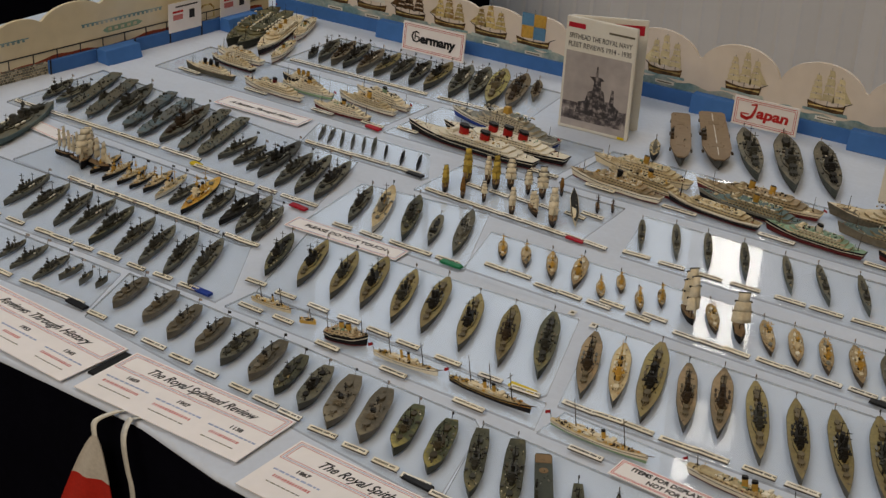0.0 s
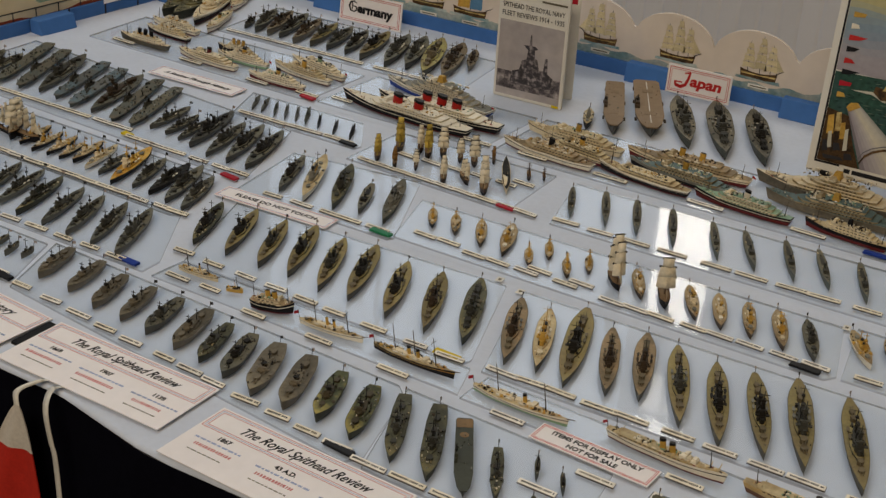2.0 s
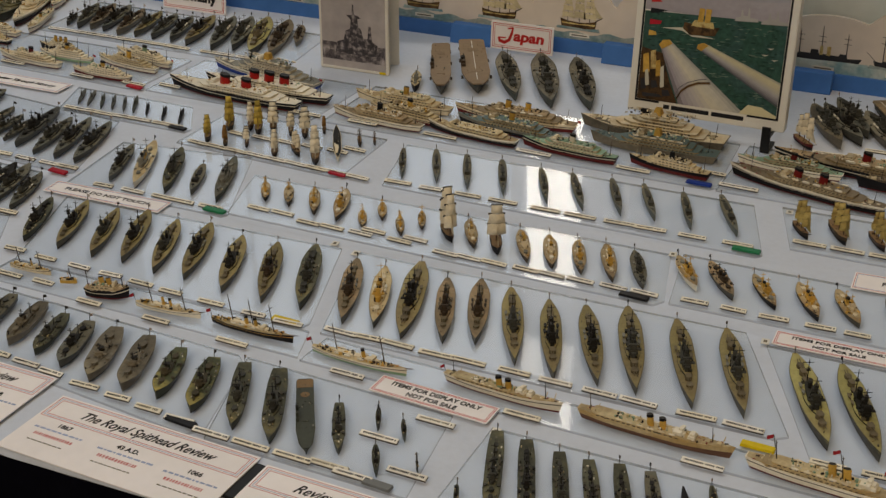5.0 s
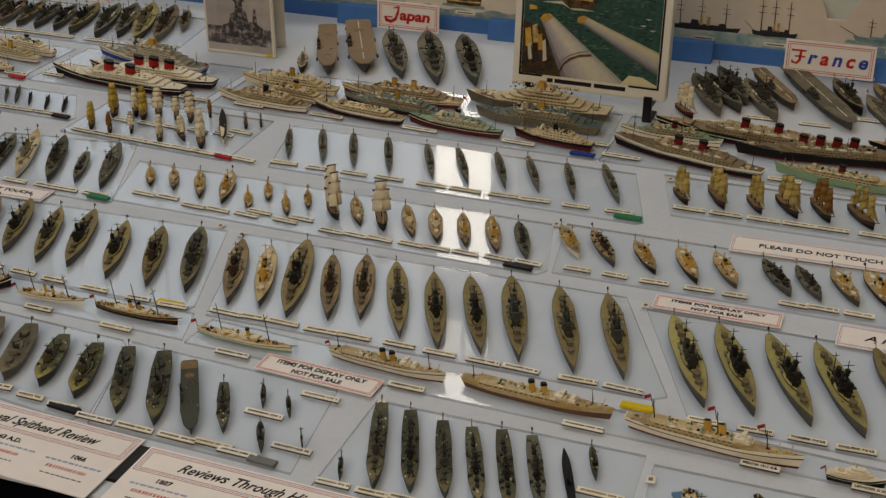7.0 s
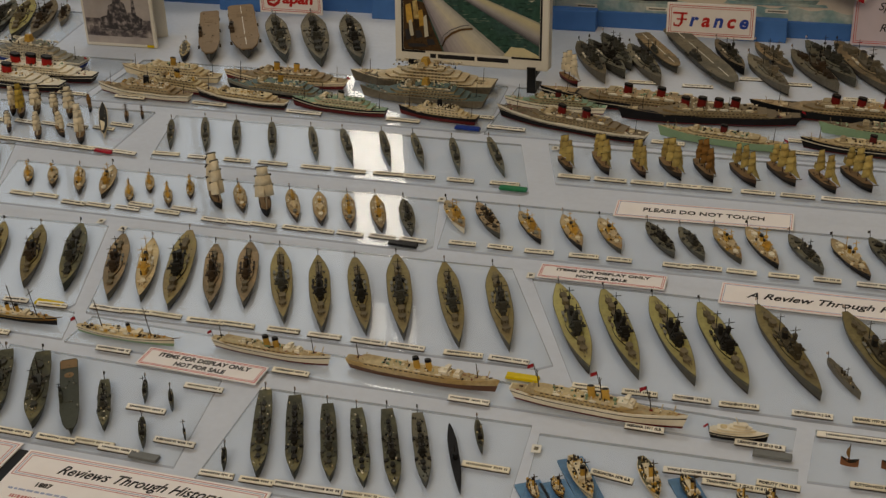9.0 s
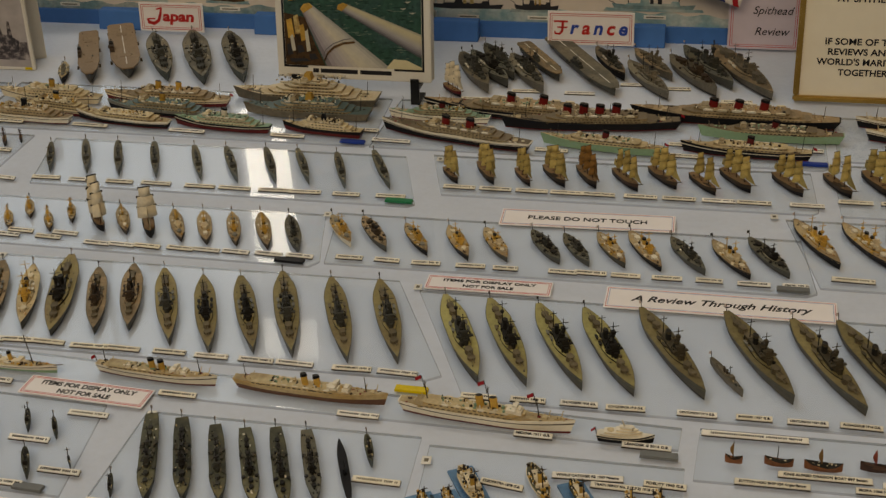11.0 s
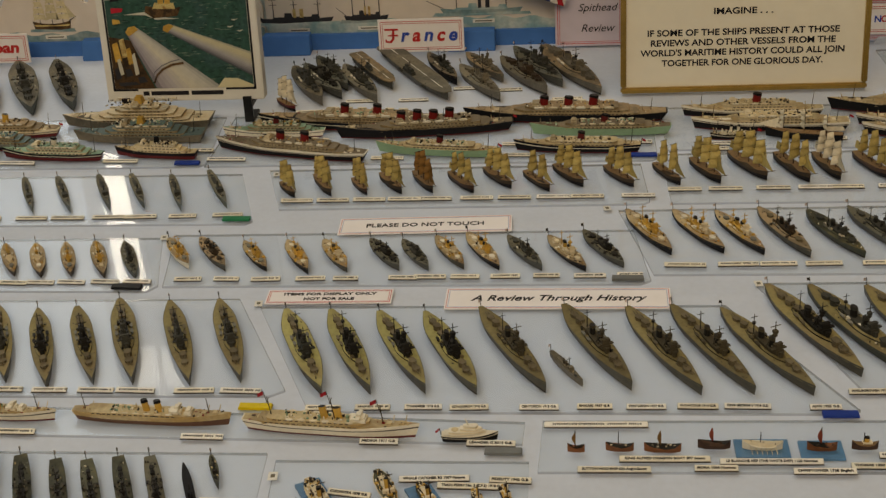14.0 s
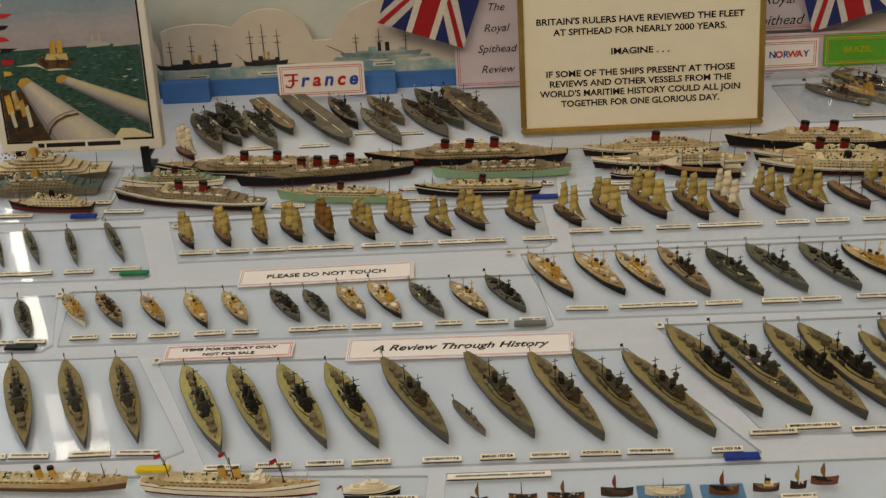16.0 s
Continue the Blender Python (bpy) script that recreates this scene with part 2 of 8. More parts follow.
def box(bm, x, y, z, sx, sy, sz, rz=0.0, top=1.0, mi=0):
    """A block that stands at z, its top scaled by top."""
    c, s = math.cos(rz), math.sin(rz)
    vs = []
    for k, dz in ((1.0, 0.0), (top, sz)):
        for a, b in ((-1, -1), (1, -1), (1, 1), (-1, 1)):
            px, py = a * sx / 2 * k, b * sy / 2 * k
            vs.append(bm.verts.new((x + c * px - s * py, y + s * px + c * py, z + dz)))
    for f in ((3, 2, 1, 0), (4, 5, 6, 7), (0, 1, 5, 4), (1, 2, 6, 5), (2, 3, 7, 6), (3, 0, 4, 7)):
        bm.faces.new([vs[i] for i in f]).material_index = mi
    return vs


def tube(bm, p, q, r0, r1=None, n=8, oval=1.0, cap=True, mi=0, capmi=None):
    """A tapered rod from p to q."""
    p, q = Vector(p), Vector(q)
    r1 = r0 if r1 is None else r1
    d = (q - p).normalized()
    u = d.orthogonal().normalized() if abs(d.z) < 0.8 else Vector((1, 0, 0)) - d * d.x
    u.normalize()
    v = d.cross(u)
    rings = []
    for c, r in ((p, r0), (q, r1)):
        rings.append([bm.verts.new(c + u * (r * oval * math.cos(6.28318 * i / n)) + v * (r * math.sin(6.28318 * i / n))) for i in range(n)])
    for i in range(n):
        bm.faces.new((rings[0][i], rings[0][(i + 1) % n], rings[1][(i + 1) % n], rings[1][i])).material_index = mi
    if cap:
        bm.faces.new(list(reversed(rings[0]))).material_index = mi
        bm.faces.new(rings[1]).material_index = mi if capmi is None else capmi


def prism(bm, outline, z0, z1, mi=0, topmi=None, flare=1.0):
    """An outline in x and y, drawn up from z0 to z1 (numbers or functions of x)."""
    f0 = z0 if callable(z0) else lambda x: z0
    f1 = z1 if callable(z1) else lambda x: z1
    lo = [bm.verts.new((x, y * flare, f0(x))) for x, y in outline]
    hi = [bm.verts.new((x, y, f1(x))) for x, y in outline]
    n = len(outline)
    for i in range(n):
        bm.faces.new((lo[i], lo[(i + 1) % n], hi[(i + 1) % n], hi[i])).material_index = mi
    bm.faces.new(list(reversed(lo))).material_index = mi
    bm.faces.new(hi).material_index = mi if topmi is None else topmi


def ribbon(bm, pts, w, thick=0.0006):
    """A flat tape along points, its width in x."""
    a = [[bm.verts.new((x + s * w / 2, y + d, z)) for x, y, z in pts] for d in (0.0, thick) for s in (-1, 1)]
    for p, q in ((0, 1), (1, 3), (3, 2), (2, 0)):
        for i in range(len(pts) - 1):
            bm.faces.new((a[p][i], a[q][i], a[q][i + 1], a[p][i + 1]))


def slab(name, x0, x1, y0, y1, z0, z1, mat, parent=None, label=""):
    bm = bmesh.new()
    box(bm, (x0 + x1) / 2, (y0 + y1) / 2, z0, x1 - x0, y1 - y0, z1 - z0)
    return part(name, bm, mat, parent, label)


WRITTEN = []


def lettering(words, size, m, mat, parent, name="lettering", shear=0.0, align="CENTER", spacing=1.0, bold=0.0, width=None):
    """Words in the built-in font, in the x, y plane of m; set_type() turns them all into flat meshes."""
    cu = bpy.data.curves.new(name, "FONT")
    cu.body, cu.size, cu.shear, cu.align_x, cu.align_y, cu.space_character, cu.offset = words, size, shear, align, "CENTER", spacing, bold
    cu.extrude, cu.resolution_u = 0.0002, 3
    WRITTEN.append((new(name, cu), name, m, mat, parent, width))


def set_type():
    graph = bpy.context.evaluated_depsgraph_get()
    for ob, name, m, mat, parent, width in WRITTEN:
        me = bpy.data.meshes.new_from_object(ob.evaluated_get(graph))
        if width:
            xs = [v.co.x for v in me.vertices]
            k = width / (max(xs) - min(xs))
            for v in me.vertices:
                v.co.x *= k
        me.materials.clear()
        me.materials.append(mat)
        out = new(name, me)
        out.parent = parent
        out.matrix_basis = m
    for ob, *_ in WRITTEN:
        bpy.data.objects.remove(ob)


# ---- ship models ----
def plan(L, B, stern=0.35, fine=2.0, full=0.55, n=12):
    """Half widths along a hull, stern to bow: list of (x, half width)."""
    out = []
    for i in range(n + 1):
        s = i / n
        if s < 0.3:
            w = stern + (1 - stern) * math.sin(s / 0.3 * math.pi / 2)
        elif s < full:
            w = 1.0
        else:
            w = 1 - ((s - full) / (1 - full)) ** fine
        out.append(((s - 0.5) * L, B / 2 * max(w, 0.0)))
    return out


def ring(half, k=1.0, dx=1.0):
    pts = [(x * dx, w * k) for x, w in half]
    return [(x, -w) for x, w in pts if w > 1e-6] + [(half[-1][0] * dx, 0.0)] + [(x, w) for x, w in reversed(pts) if w > 1e-6]


def hull(parent, half, h, mat, deck, sheer=0.35, boot=None, flare=0.76, rake=0.012, bandh=0.3, rail=0.0, aft=0.25, strake=None, inset=0.90):
    """The hull with its sheer, a deck set just inside the rim, and a band at the waterline where there is one."""
    L = half[-1][0] - half[0][0]

    def top(x):
        s = x / L + 0.5
        return h * (1 + sheer * max(0.0, (s - 0.55) / 0.45) ** 1.6 + aft * sheer * max(0.0, (0.3 - s) / 0.3) ** 1.5)

    bm = bmesh.new()
    outline = ring(half)
    n = len(outline)
    levels = [0.0, bandh, 1.0] if boot else [0.0, 0.45, 1.0]
    if strake:
        levels = levels[:2] + [max(bandh + 0.05, 0.66), max(bandh + 0.12, 0.76), 1.0]
    rows = []
    for k in levels:
        f = flare + (1 - flare) * k
        rows.append([bm.verts.new((x * (1 - rake * (1 - k) * 2), y * f, top(x) * k)) for x, y in outline])
    for j in range(len(levels) - 1):
        for i in range(n):
            f = bm.faces.new((rows[j][i], rows[j][(i + 1) % n], rows[j + 1][(i + 1) % n], rows[j + 1][i]))
            f.material_index = 1 if boot and j == 0 else 2 if strake and j == 2 else 0
    bm.faces.new(list(reversed(rows[0])))
    bm.faces.new(rows[-1])
    part("hull", bm, (mat, boot or mat, strake or mat), parent)
    bm = bmesh.new()
    prism(bm, [(x * (0.985 if inset < 0.93 else 0.993), y * inset) for x, y in outline], lambda x: top(x) * 0.8, lambda x: top(x) + 0.0004 + rail)
    part("deck", bm, deck, parent)
    return top


def width_at(half, x):
    return float(np.interp(x, [p[0] for p in half], [p[1] for p in half]))


def turret(parent, x, z, r, ang, mat, guns=2, y=0.0):
    bm = bmesh.new()
    tube(bm, (0, 0, -0.002), (0, 0, r * 0.35), r * 0.9, n=9)
    o = [(-r * 1.15, -r * 0.55), (r * 0.3, -r * 0.9), (r * 1.05, -r * 0.55), (r * 1.05, r * 0.55), (r * 0.3, r * 0.9), (-r * 1.15, r * 0.55)]
    prism(bm, o, r * 0.25, r * 0.8)
    for k in range(guns):
        yy = (k - (guns - 1) / 2) * r * 0.6
        tube(bm, (r * 0.9, yy, r * 0.62), (r * 2.7, yy, r * 0.75), r * 0.13, r * 0.1, n=5)
    ob = part("gun_turret", bm, mat, parent)
    ob.matrix_basis = pose(x, y, z, 0, 0, ang)
    return ob


def funnel(parent, x, z, r, h, mat, capm=None, lean=0.0, oval=1.5, y=0.0):
    bm = bmesh.new()
    t = h * 0.78
    tube(bm, (0, 0, 0), (-lean * t, 0, t), r, r * 0.95, n=10, oval=oval, mi=0)
    tube(bm, (-lean * t, 0, t), (-lean * h, 0, h), r * 1.0, r * 0.97, n=10, oval=oval, mi=1, capmi=2)
    tube(bm, (-lean * t * 0.9, 0, t * 0.97), (-lean * t, 0, t * 1.02), r * 1.1, r * 1.1, n=10, oval=oval, mi=1)
    ob = part("funnel", bm, (mat, capm or mat, WIRE), parent)
    ob.location = (x, y, z)
    return ob


def mast(parent, x, z, h, mat=WIRE, tripod=False, lean=0.0, yards=1, top=False, r=0.0006):
    bm = bmesh.new()
    tube(bm, (0, 0, 0), (-lean * h, 0, h), r, r * 0.6, n=5)
    if tripod:
        for s in (-1, 1):
            tube(bm, (-h * 0.25, s * h * 0.16, 0), (-lean * h, 0, h * 0.7), r * 0.8, r * 0.7, n=5)
        box(bm, 0, 0, h * 0.62, h * 0.13, h * 0.13, h * 0.09)
    if top:
        tube(bm, (-lean * h * 0.55, 0, h * 0.52), (-lean * h * 0.55, 0, h * 0.6), r * 3.2, r * 3.2, n=7)
    for k in range(yards):
        zz = h * (0.85 - 0.2 * k)
        tube(bm, (-lean * zz, -h * 0.17, zz), (-lean * zz, h * 0.17, zz), r * 0.55, n=4)
    ob = part("mast", bm, mat, parent)
    ob.location = (x, 0, z)
    return ob


def ensign(parent, x, z, mat, size=0.006):
    bm = bmesh.new()
    tube(bm, (0, 0, -0.004), (-size * 0.5, 0, size * 1.6), 0.0004, n=4)
    ob = part("ensign_staff", bm, WIRE, parent)
    ob.location = (x, 0, z)
    bm = bmesh.new()
    n = 4
    vs = [[bm.verts.new((-size * 0.5 - size * i / n, 0.0006 * math.sin(i * 1.7), size * (1.5 - 0.65 * j) - 0.0007 * i)) for i in range(n + 1)] for j in range(2)]
    bk = [[bm.verts.new((v.co.x, v.co.y + 0.0004, v.co.z)) for v in r] for r in vs]
    for g in (vs, bk):
        for i in range(n):
            bm.faces.new((g[0][i], g[0][i + 1], g[1][i + 1], g[1][i]))
    ob2 = part("flag", bm, mat, ob)
    return ob


def lifeboat(parent, x, y, z, l, mat):
    bm = bmesh.new()
    o = [(-l / 2, 0), (-l * 0.3, -l * 0.16), (l * 0.2, -l * 0.17), (l / 2, 0), (l * 0.2, l * 0.17), (-l * 0.3, l * 0.16)]
    prism(bm, o, 0.0, l * 0.22, flare=0.5)
    ob = part("lifeboat", bm, mat, parent)
    ob.location = (x, y, z)


def fittings(parent, half, top, mats, x0, x1, count, size, r, keep=0.85, base=0.0):
    """Small deck gear: lockers, ventilators, bollards and hatches."""
    mats = mats if isinstance(mats, tuple) else (mats,)
    bm = bmesh.new()
    for _ in range(count):
        x = r.uniform(x0, x1)
        y = r.uniform(-1, 1) * width_at(half, x) * keep
        s = size * r.uniform(0.5, 1.3)
        z = top(x) + base - 0.0002
        mi = r.randrange(len(mats))
        if r.random() < 0.6:
            box(bm, x, y, z, s * r.uniform(0.8, 2.2), s * r.uniform(0.7, 1.2), s * r.uniform(0.5, 1.4), rz=r.choice((0, 0, 0.5)), mi=mi)
        else:
            tube(bm, (x, y, z), (x, y, z + s * r.uniform(1.0, 2.0)), s * 0.4, s * 0.33, n=6, mi=mi)
    ob = part("deck_gear", bm, mats, parent)
    ob["kind"] = "stuff"


def thing_at(name, bow, stern, z=0.0033):
    cx, cy = (bow[0] + stern[0]) / 2, (bow[1] + stern[1]) / 2
    L = math.hypot(bow[0] - stern[0], bow[1] - stern[1])
    return empty(name, pose(cx, cy, z, 0, 0, math.degrees(math.atan2(bow[1] - stern[1], bow[0] - stern[0])))), L


ENSIGN_W = material("white_ensign", (0.62, 0.50, 0.44), 0.7, vary=0.2)
ENSIGN_R = material("red_ensign", (0.40, 0.02, 0.03), 0.7, vary=0.1)


def lens(x0, x1, w0, wm, xm=0.0, n=5):
    """A pointed oval outline along x: narrow at x0, widest at xm, a point at x1."""
    up = [(x0 + (xm - x0) * i / n, w0 + (wm - w0) * math.sin(i / n * math.pi / 2)) for i in range(n + 1)]
    up += [(xm + (x1 - xm) * i / n, wm * (1 - (i / n) ** 2.2)) for i in range(1, n)] + [(x1, 0.0)]
    return [(x, -y) for x, y in up] + [(x, y) for x, y in reversed(up[:-1])]


def warship(place, look_, seed, label, group, guns=5, funnels=2, tripod=True, beam=0.165, h=0.0115, name="battleship_model", casemates=True, full=None, high=1.0, stern=None):
    """A gun ship with turrets, a shelter deck, a tall bridge, funnels and masts; look_ is hull, deck, upper works, funnel paint."""
    hm, dm, um, fm = look_
    r = random.Random(seed)
    if um is DARK_U:
        um = r.choice((DARK_U, BROWN_U, GREY_M, DARK_U) if hm is OLIVE_H else (DARK_U, GREY_M, GREY_M))
    old = um in (BUFF, CREAM_U)
    busy = hm in (GREEN_H, GREY_H, DRAB_H, ASH_H)
    gear = (BUFF, WHITE_H, DARK_U, CREAM_U, BROWN_U, BUFF, BROWN_U) if old else (um, DARK_U, um, GREY_U, BROWN_U, um, DARK_U, *((STRAW_D, GREY_U, WHITE_H) if hm is GREEN_H else (um,))) if busy else (um, OLIVE_T, DARK_U, um)
    gm = r.choice((CREAM_U, GREY_U, WHITE_H)) if old else OLIVE_T if hm is OLIVE_H else um
    tm = BUFF if old else um
    boatm = WHITE_H if old else OLIVE_U if stern else r.choice((um, GREY_U, WHITE_H if hm not in (OLIVE_H, GREEN_H) else OLIVE_T))
    root, L = thing_at(name, place[:2], place[2:])
    beam *= r.uniform(0.95, 1.06)
    half = plan(L, L * beam, stern=stern or r.uniform(0.12, 0.25), fine=r.uniform(1.8, 2.2), full=full or r.uniform(0.46, 0.54))
    h *= 0.68 * min(1.0, 0.45 + 0.55 * L / 0.16) * r.uniform(0.93, 1.07)
    top = hull(root, half, h, hm, dm, sheer=r.uniform(0.25, 0.45), inset=0.955, boot=DARK_U if r.random() < 0.5 else None, bandh=0.16)
    tr = L * beam * 0.165 * r.uniform(0.92, 1.1)
    spots = {2: ((0.27, 0, 0), (-0.27, 180, 0)), 3: ((0.27, 0, 0), (-0.2, 180, 0.35), (-0.31, 180, 0)), 4: ((0.31, 0, 0), (0.235, 0, 1.0), (-0.23, 180, 1.0), (-0.315, 180, 0)), 5: ((0.31, 0, 0), (0.24, 0, 1.0), (-0.15, 180, 0.5), (-0.24, 180, 1.0), (-0.325, 180, 0))}[guns]
    for x, a, up in spots:
        turret(root, x * L, top(x * L) + 0.0004 + up * tr * 0.55, tr, a + r.uniform(-2, 2), gm)
        if up > 0.6:
            bm = bmesh.new()
            tube(bm, (0, 0, -0.001), (0, 0, tr * 0.6), tr * 0.9, n=10)
            ob = part("barbette", bm, gm, root)
            ob.location = (x * L, 0, top(x * L))
    w = L * beam
    k = high * (1.25 if old else 1.0) * min(1.08, max(0.5, L / 0.155))
    # shelter deck with a darker house on it
    bm = bmesh.new()
    z1 = h + 0.0024 * k
    prism(bm, lens(-0.19 * L, 0.225 * L, 0.13 * w, 0.31 * w, 0.03 * L), h * 0.85, z1, topmi=1)
    z2 = z1 + 0.0032 * k
    prism(bm, lens(-0.12 * L, 0.17 * L, 0.10 * w, 0.19 * w, 0.05 * L), z1 - 0.0003, z2)
    for s in (-1, 1):
        box(bm, -0.155 * L, s * 0.1 * w, z1 - 0.0002, 0.04 * L, 0.07 * w, 0.0022 * k)
    part("deckhouse", bm, (um, dm), root)
    # tall stepped bridge
    bm = bmesh.new()
    bx = 0.118 * L
    box(bm, bx, 0, z2 - 0.0003, 0.062 * L, 0.34 * w, 0.0036 * k, top=0.9)
    box(bm, bx + 0.006 * L, 0, z2 + 0.0032 * k, 0.024 * L, 0.62 * w, 0.0011 * k)
    box(bm, bx, 0, z2 + 0.0042 * k, 0.04 * L, 0.27 * w, 0.0038 * k, top=0.85)
    box(bm, bx, 0, z2 + 0.0078 * k, 0.022 * L, 0.36 * w, 0.001 * k)
    tube(bm, (bx + 0.036 * L, 0, z1), (bx + 0.036 * L, 0, z2 + 0.0022 * k), 0.0024 * k, n=8)
    for s in (-1, 1):
        tube(bm, (bx - 0.01 * L, s * 0.22 * w, z2 + 0.003 * k), (bx - 0.01 * L, s * 0.22 * w, z2 + 0.0062 * k), 0.001 * k, n=6)
    part("bridge", bm, (CREAM_U if r.random() < 0.4 else BUFF) if old else um, root)
    xs = {1: (0.03,), 2: (0.055, -0.055), 3: (0.065, 0.0, -0.065), 4: (0.075, 0.03, -0.03, -0.08)}[funnels]
    for x in xs:
        funnel(root, x * L, z2 - 0.0008, w * r.uniform(0.085, 0.11), 0.0098 * k * r.uniform(0.9, 1.15), fm, DARK_U if old else um)
    mast(root, 0.085 * L, z1, 0.030 * k * r.uniform(0.85, 1.12), tm if tripod or old else WIRE, tripod=tripod, top=True, yards=r.choice((1, 2)), r=0.00075)
    mast(root, -0.135 * L, z1 - 0.0005, 0.024 * k * r.uniform(0.8, 1.15), BUFF if old else WIRE, tripod=False, yards=1, top=r.random() < 0.5, r=0.00065)
    for s in (-1, 1):
        for x in (-0.09, -0.015)[: 1 if L < 0.11 else 2]:
            lifeboat(root, x * L, s * w * r.uniform(0.27, 0.32), z1 + 0.0004, 0.058 * L, boatm)
    if casemates:
        for s in (-1, 1):
            for x in (0.17, -0.12):
                bm = bmesh.new()
                tube(bm, (0, 0, 0), (0, 0, 0.0022), 0.0019, n=7)
                tube(bm, (0, 0, 0.0014), (0.005, s * 0.0018, 0.0016), 0.0004, n=4)
                ob = part("secondary_gun", bm, um, root)
                ob.location = (x * L, s * width_at(half, x * L) * 0.78, top(x * L))
    fittings(root, half, lambda x: z1, gear, -0.15 * L, 0.16 * L, 34, 0.0021 * max(k, 0.7), r, 0.42)
    fittings(root, half, top, gear + (dm,) if old else gear if busy else (OLIVE_T, dm, hm, um), -0.42 * L, 0.42 * L, 58 if busy and hm is not DRAB_H else 40 if old else 18, 0.0014 if busy or old else 0.0012, r, 0.82)
    ensign(root, -0.485 * L, top(-0.48 * L), r.choice((ENSIGN_W, ENSIGN_W, WIRE)), 0.0055)
    return tagged(root, label, "ship model", group)


def small_warship(place, look_, seed, label, group, name="destroyer_model", beam=0.17, h=0.006, masts=1, funnels=1):
    """A small ship: low hull, a bridge, a gun or two, funnels."""
    hm, dm, um, fm = look_
    r = random.Random(seed)
    root, L = thing_at(name, place[:2], place[2:])
    half = plan(L, L * beam, stern=0.45, fine=1.9, full=0.45)
    w = L * beam
    top = hull(root, half, h, hm, dm, sheer=0.5, inset=0.94)
    bm = bmesh.new()
    box(bm, 0.1 * L, 0, h * 0.95, 0.16 * L, 0.55 * w, h * 0.45, top=0.9)
    box(bm, 0.13 * L, 0, h * 1.35, 0.07 * L, 0.6 * w, h * 0.45, top=0.9)
    part("bridge", bm, um, root)
    bm = bmesh.new()
    box(bm, -0.18 * L, 0, h * 0.95, 0.2 * L, 0.42 * w, h * 0.3, top=0.92)
    part("deckhouse", bm, um, root)
    for k in range(funnels):
        funnel(root, (0.0 - 0.09 * k) * L, h, w * 0.11, 0.0065, fm, um)
    for k in range(masts):
        mast(root, (0.08 - 0.28 * k) * L, h, 0.016 * r.uniform(0.8, 1.2), WIRE, yards=1, r=0.0005)
    for x, a in ((0.28, 0), (-0.32, 180)):
        turret(root, x * L, top(x * L) + 0.0003, w * 0.13, a, um, guns=1)
    fittings(root, half, top, (um, GREY_U, um, DARK_U, STRAW_D), -0.42 * L, 0.4 * L, 34, 0.0013, r, 0.75)
    ensign(root, -0.485 * L, top(-0.48 * L), ENSIGN_W, 0.0045)
    return tagged(root, label, "ship model", group)


def submarine(place, mat, label, group):
    root, L = thing_at("submarine_model", place[:2], place[2:])
    half = plan(L, L * 0.085, stern=0.15, fine=2.2, full=0.5)
    top = hull(root, half, 0.0045, mat, mat, sheer=0.1, flare=0.8)
    bm = bmesh.new()
    prism(bm, [(-0.05 * L, -0.018 * L), (0.03 * L, -0.02 * L), (0.06 * L, 0), (0.03 * L, 0.02 * L), (-0.05 * L, 0.018 * L)], 0.004, 0.0105)
    part("conning_tower", bm, mat, root)
    mast(root, 0.0, 0.0095, 0.008, WIRE, yards=0, r=0.0005)
    return tagged(root, label, "ship model", group)


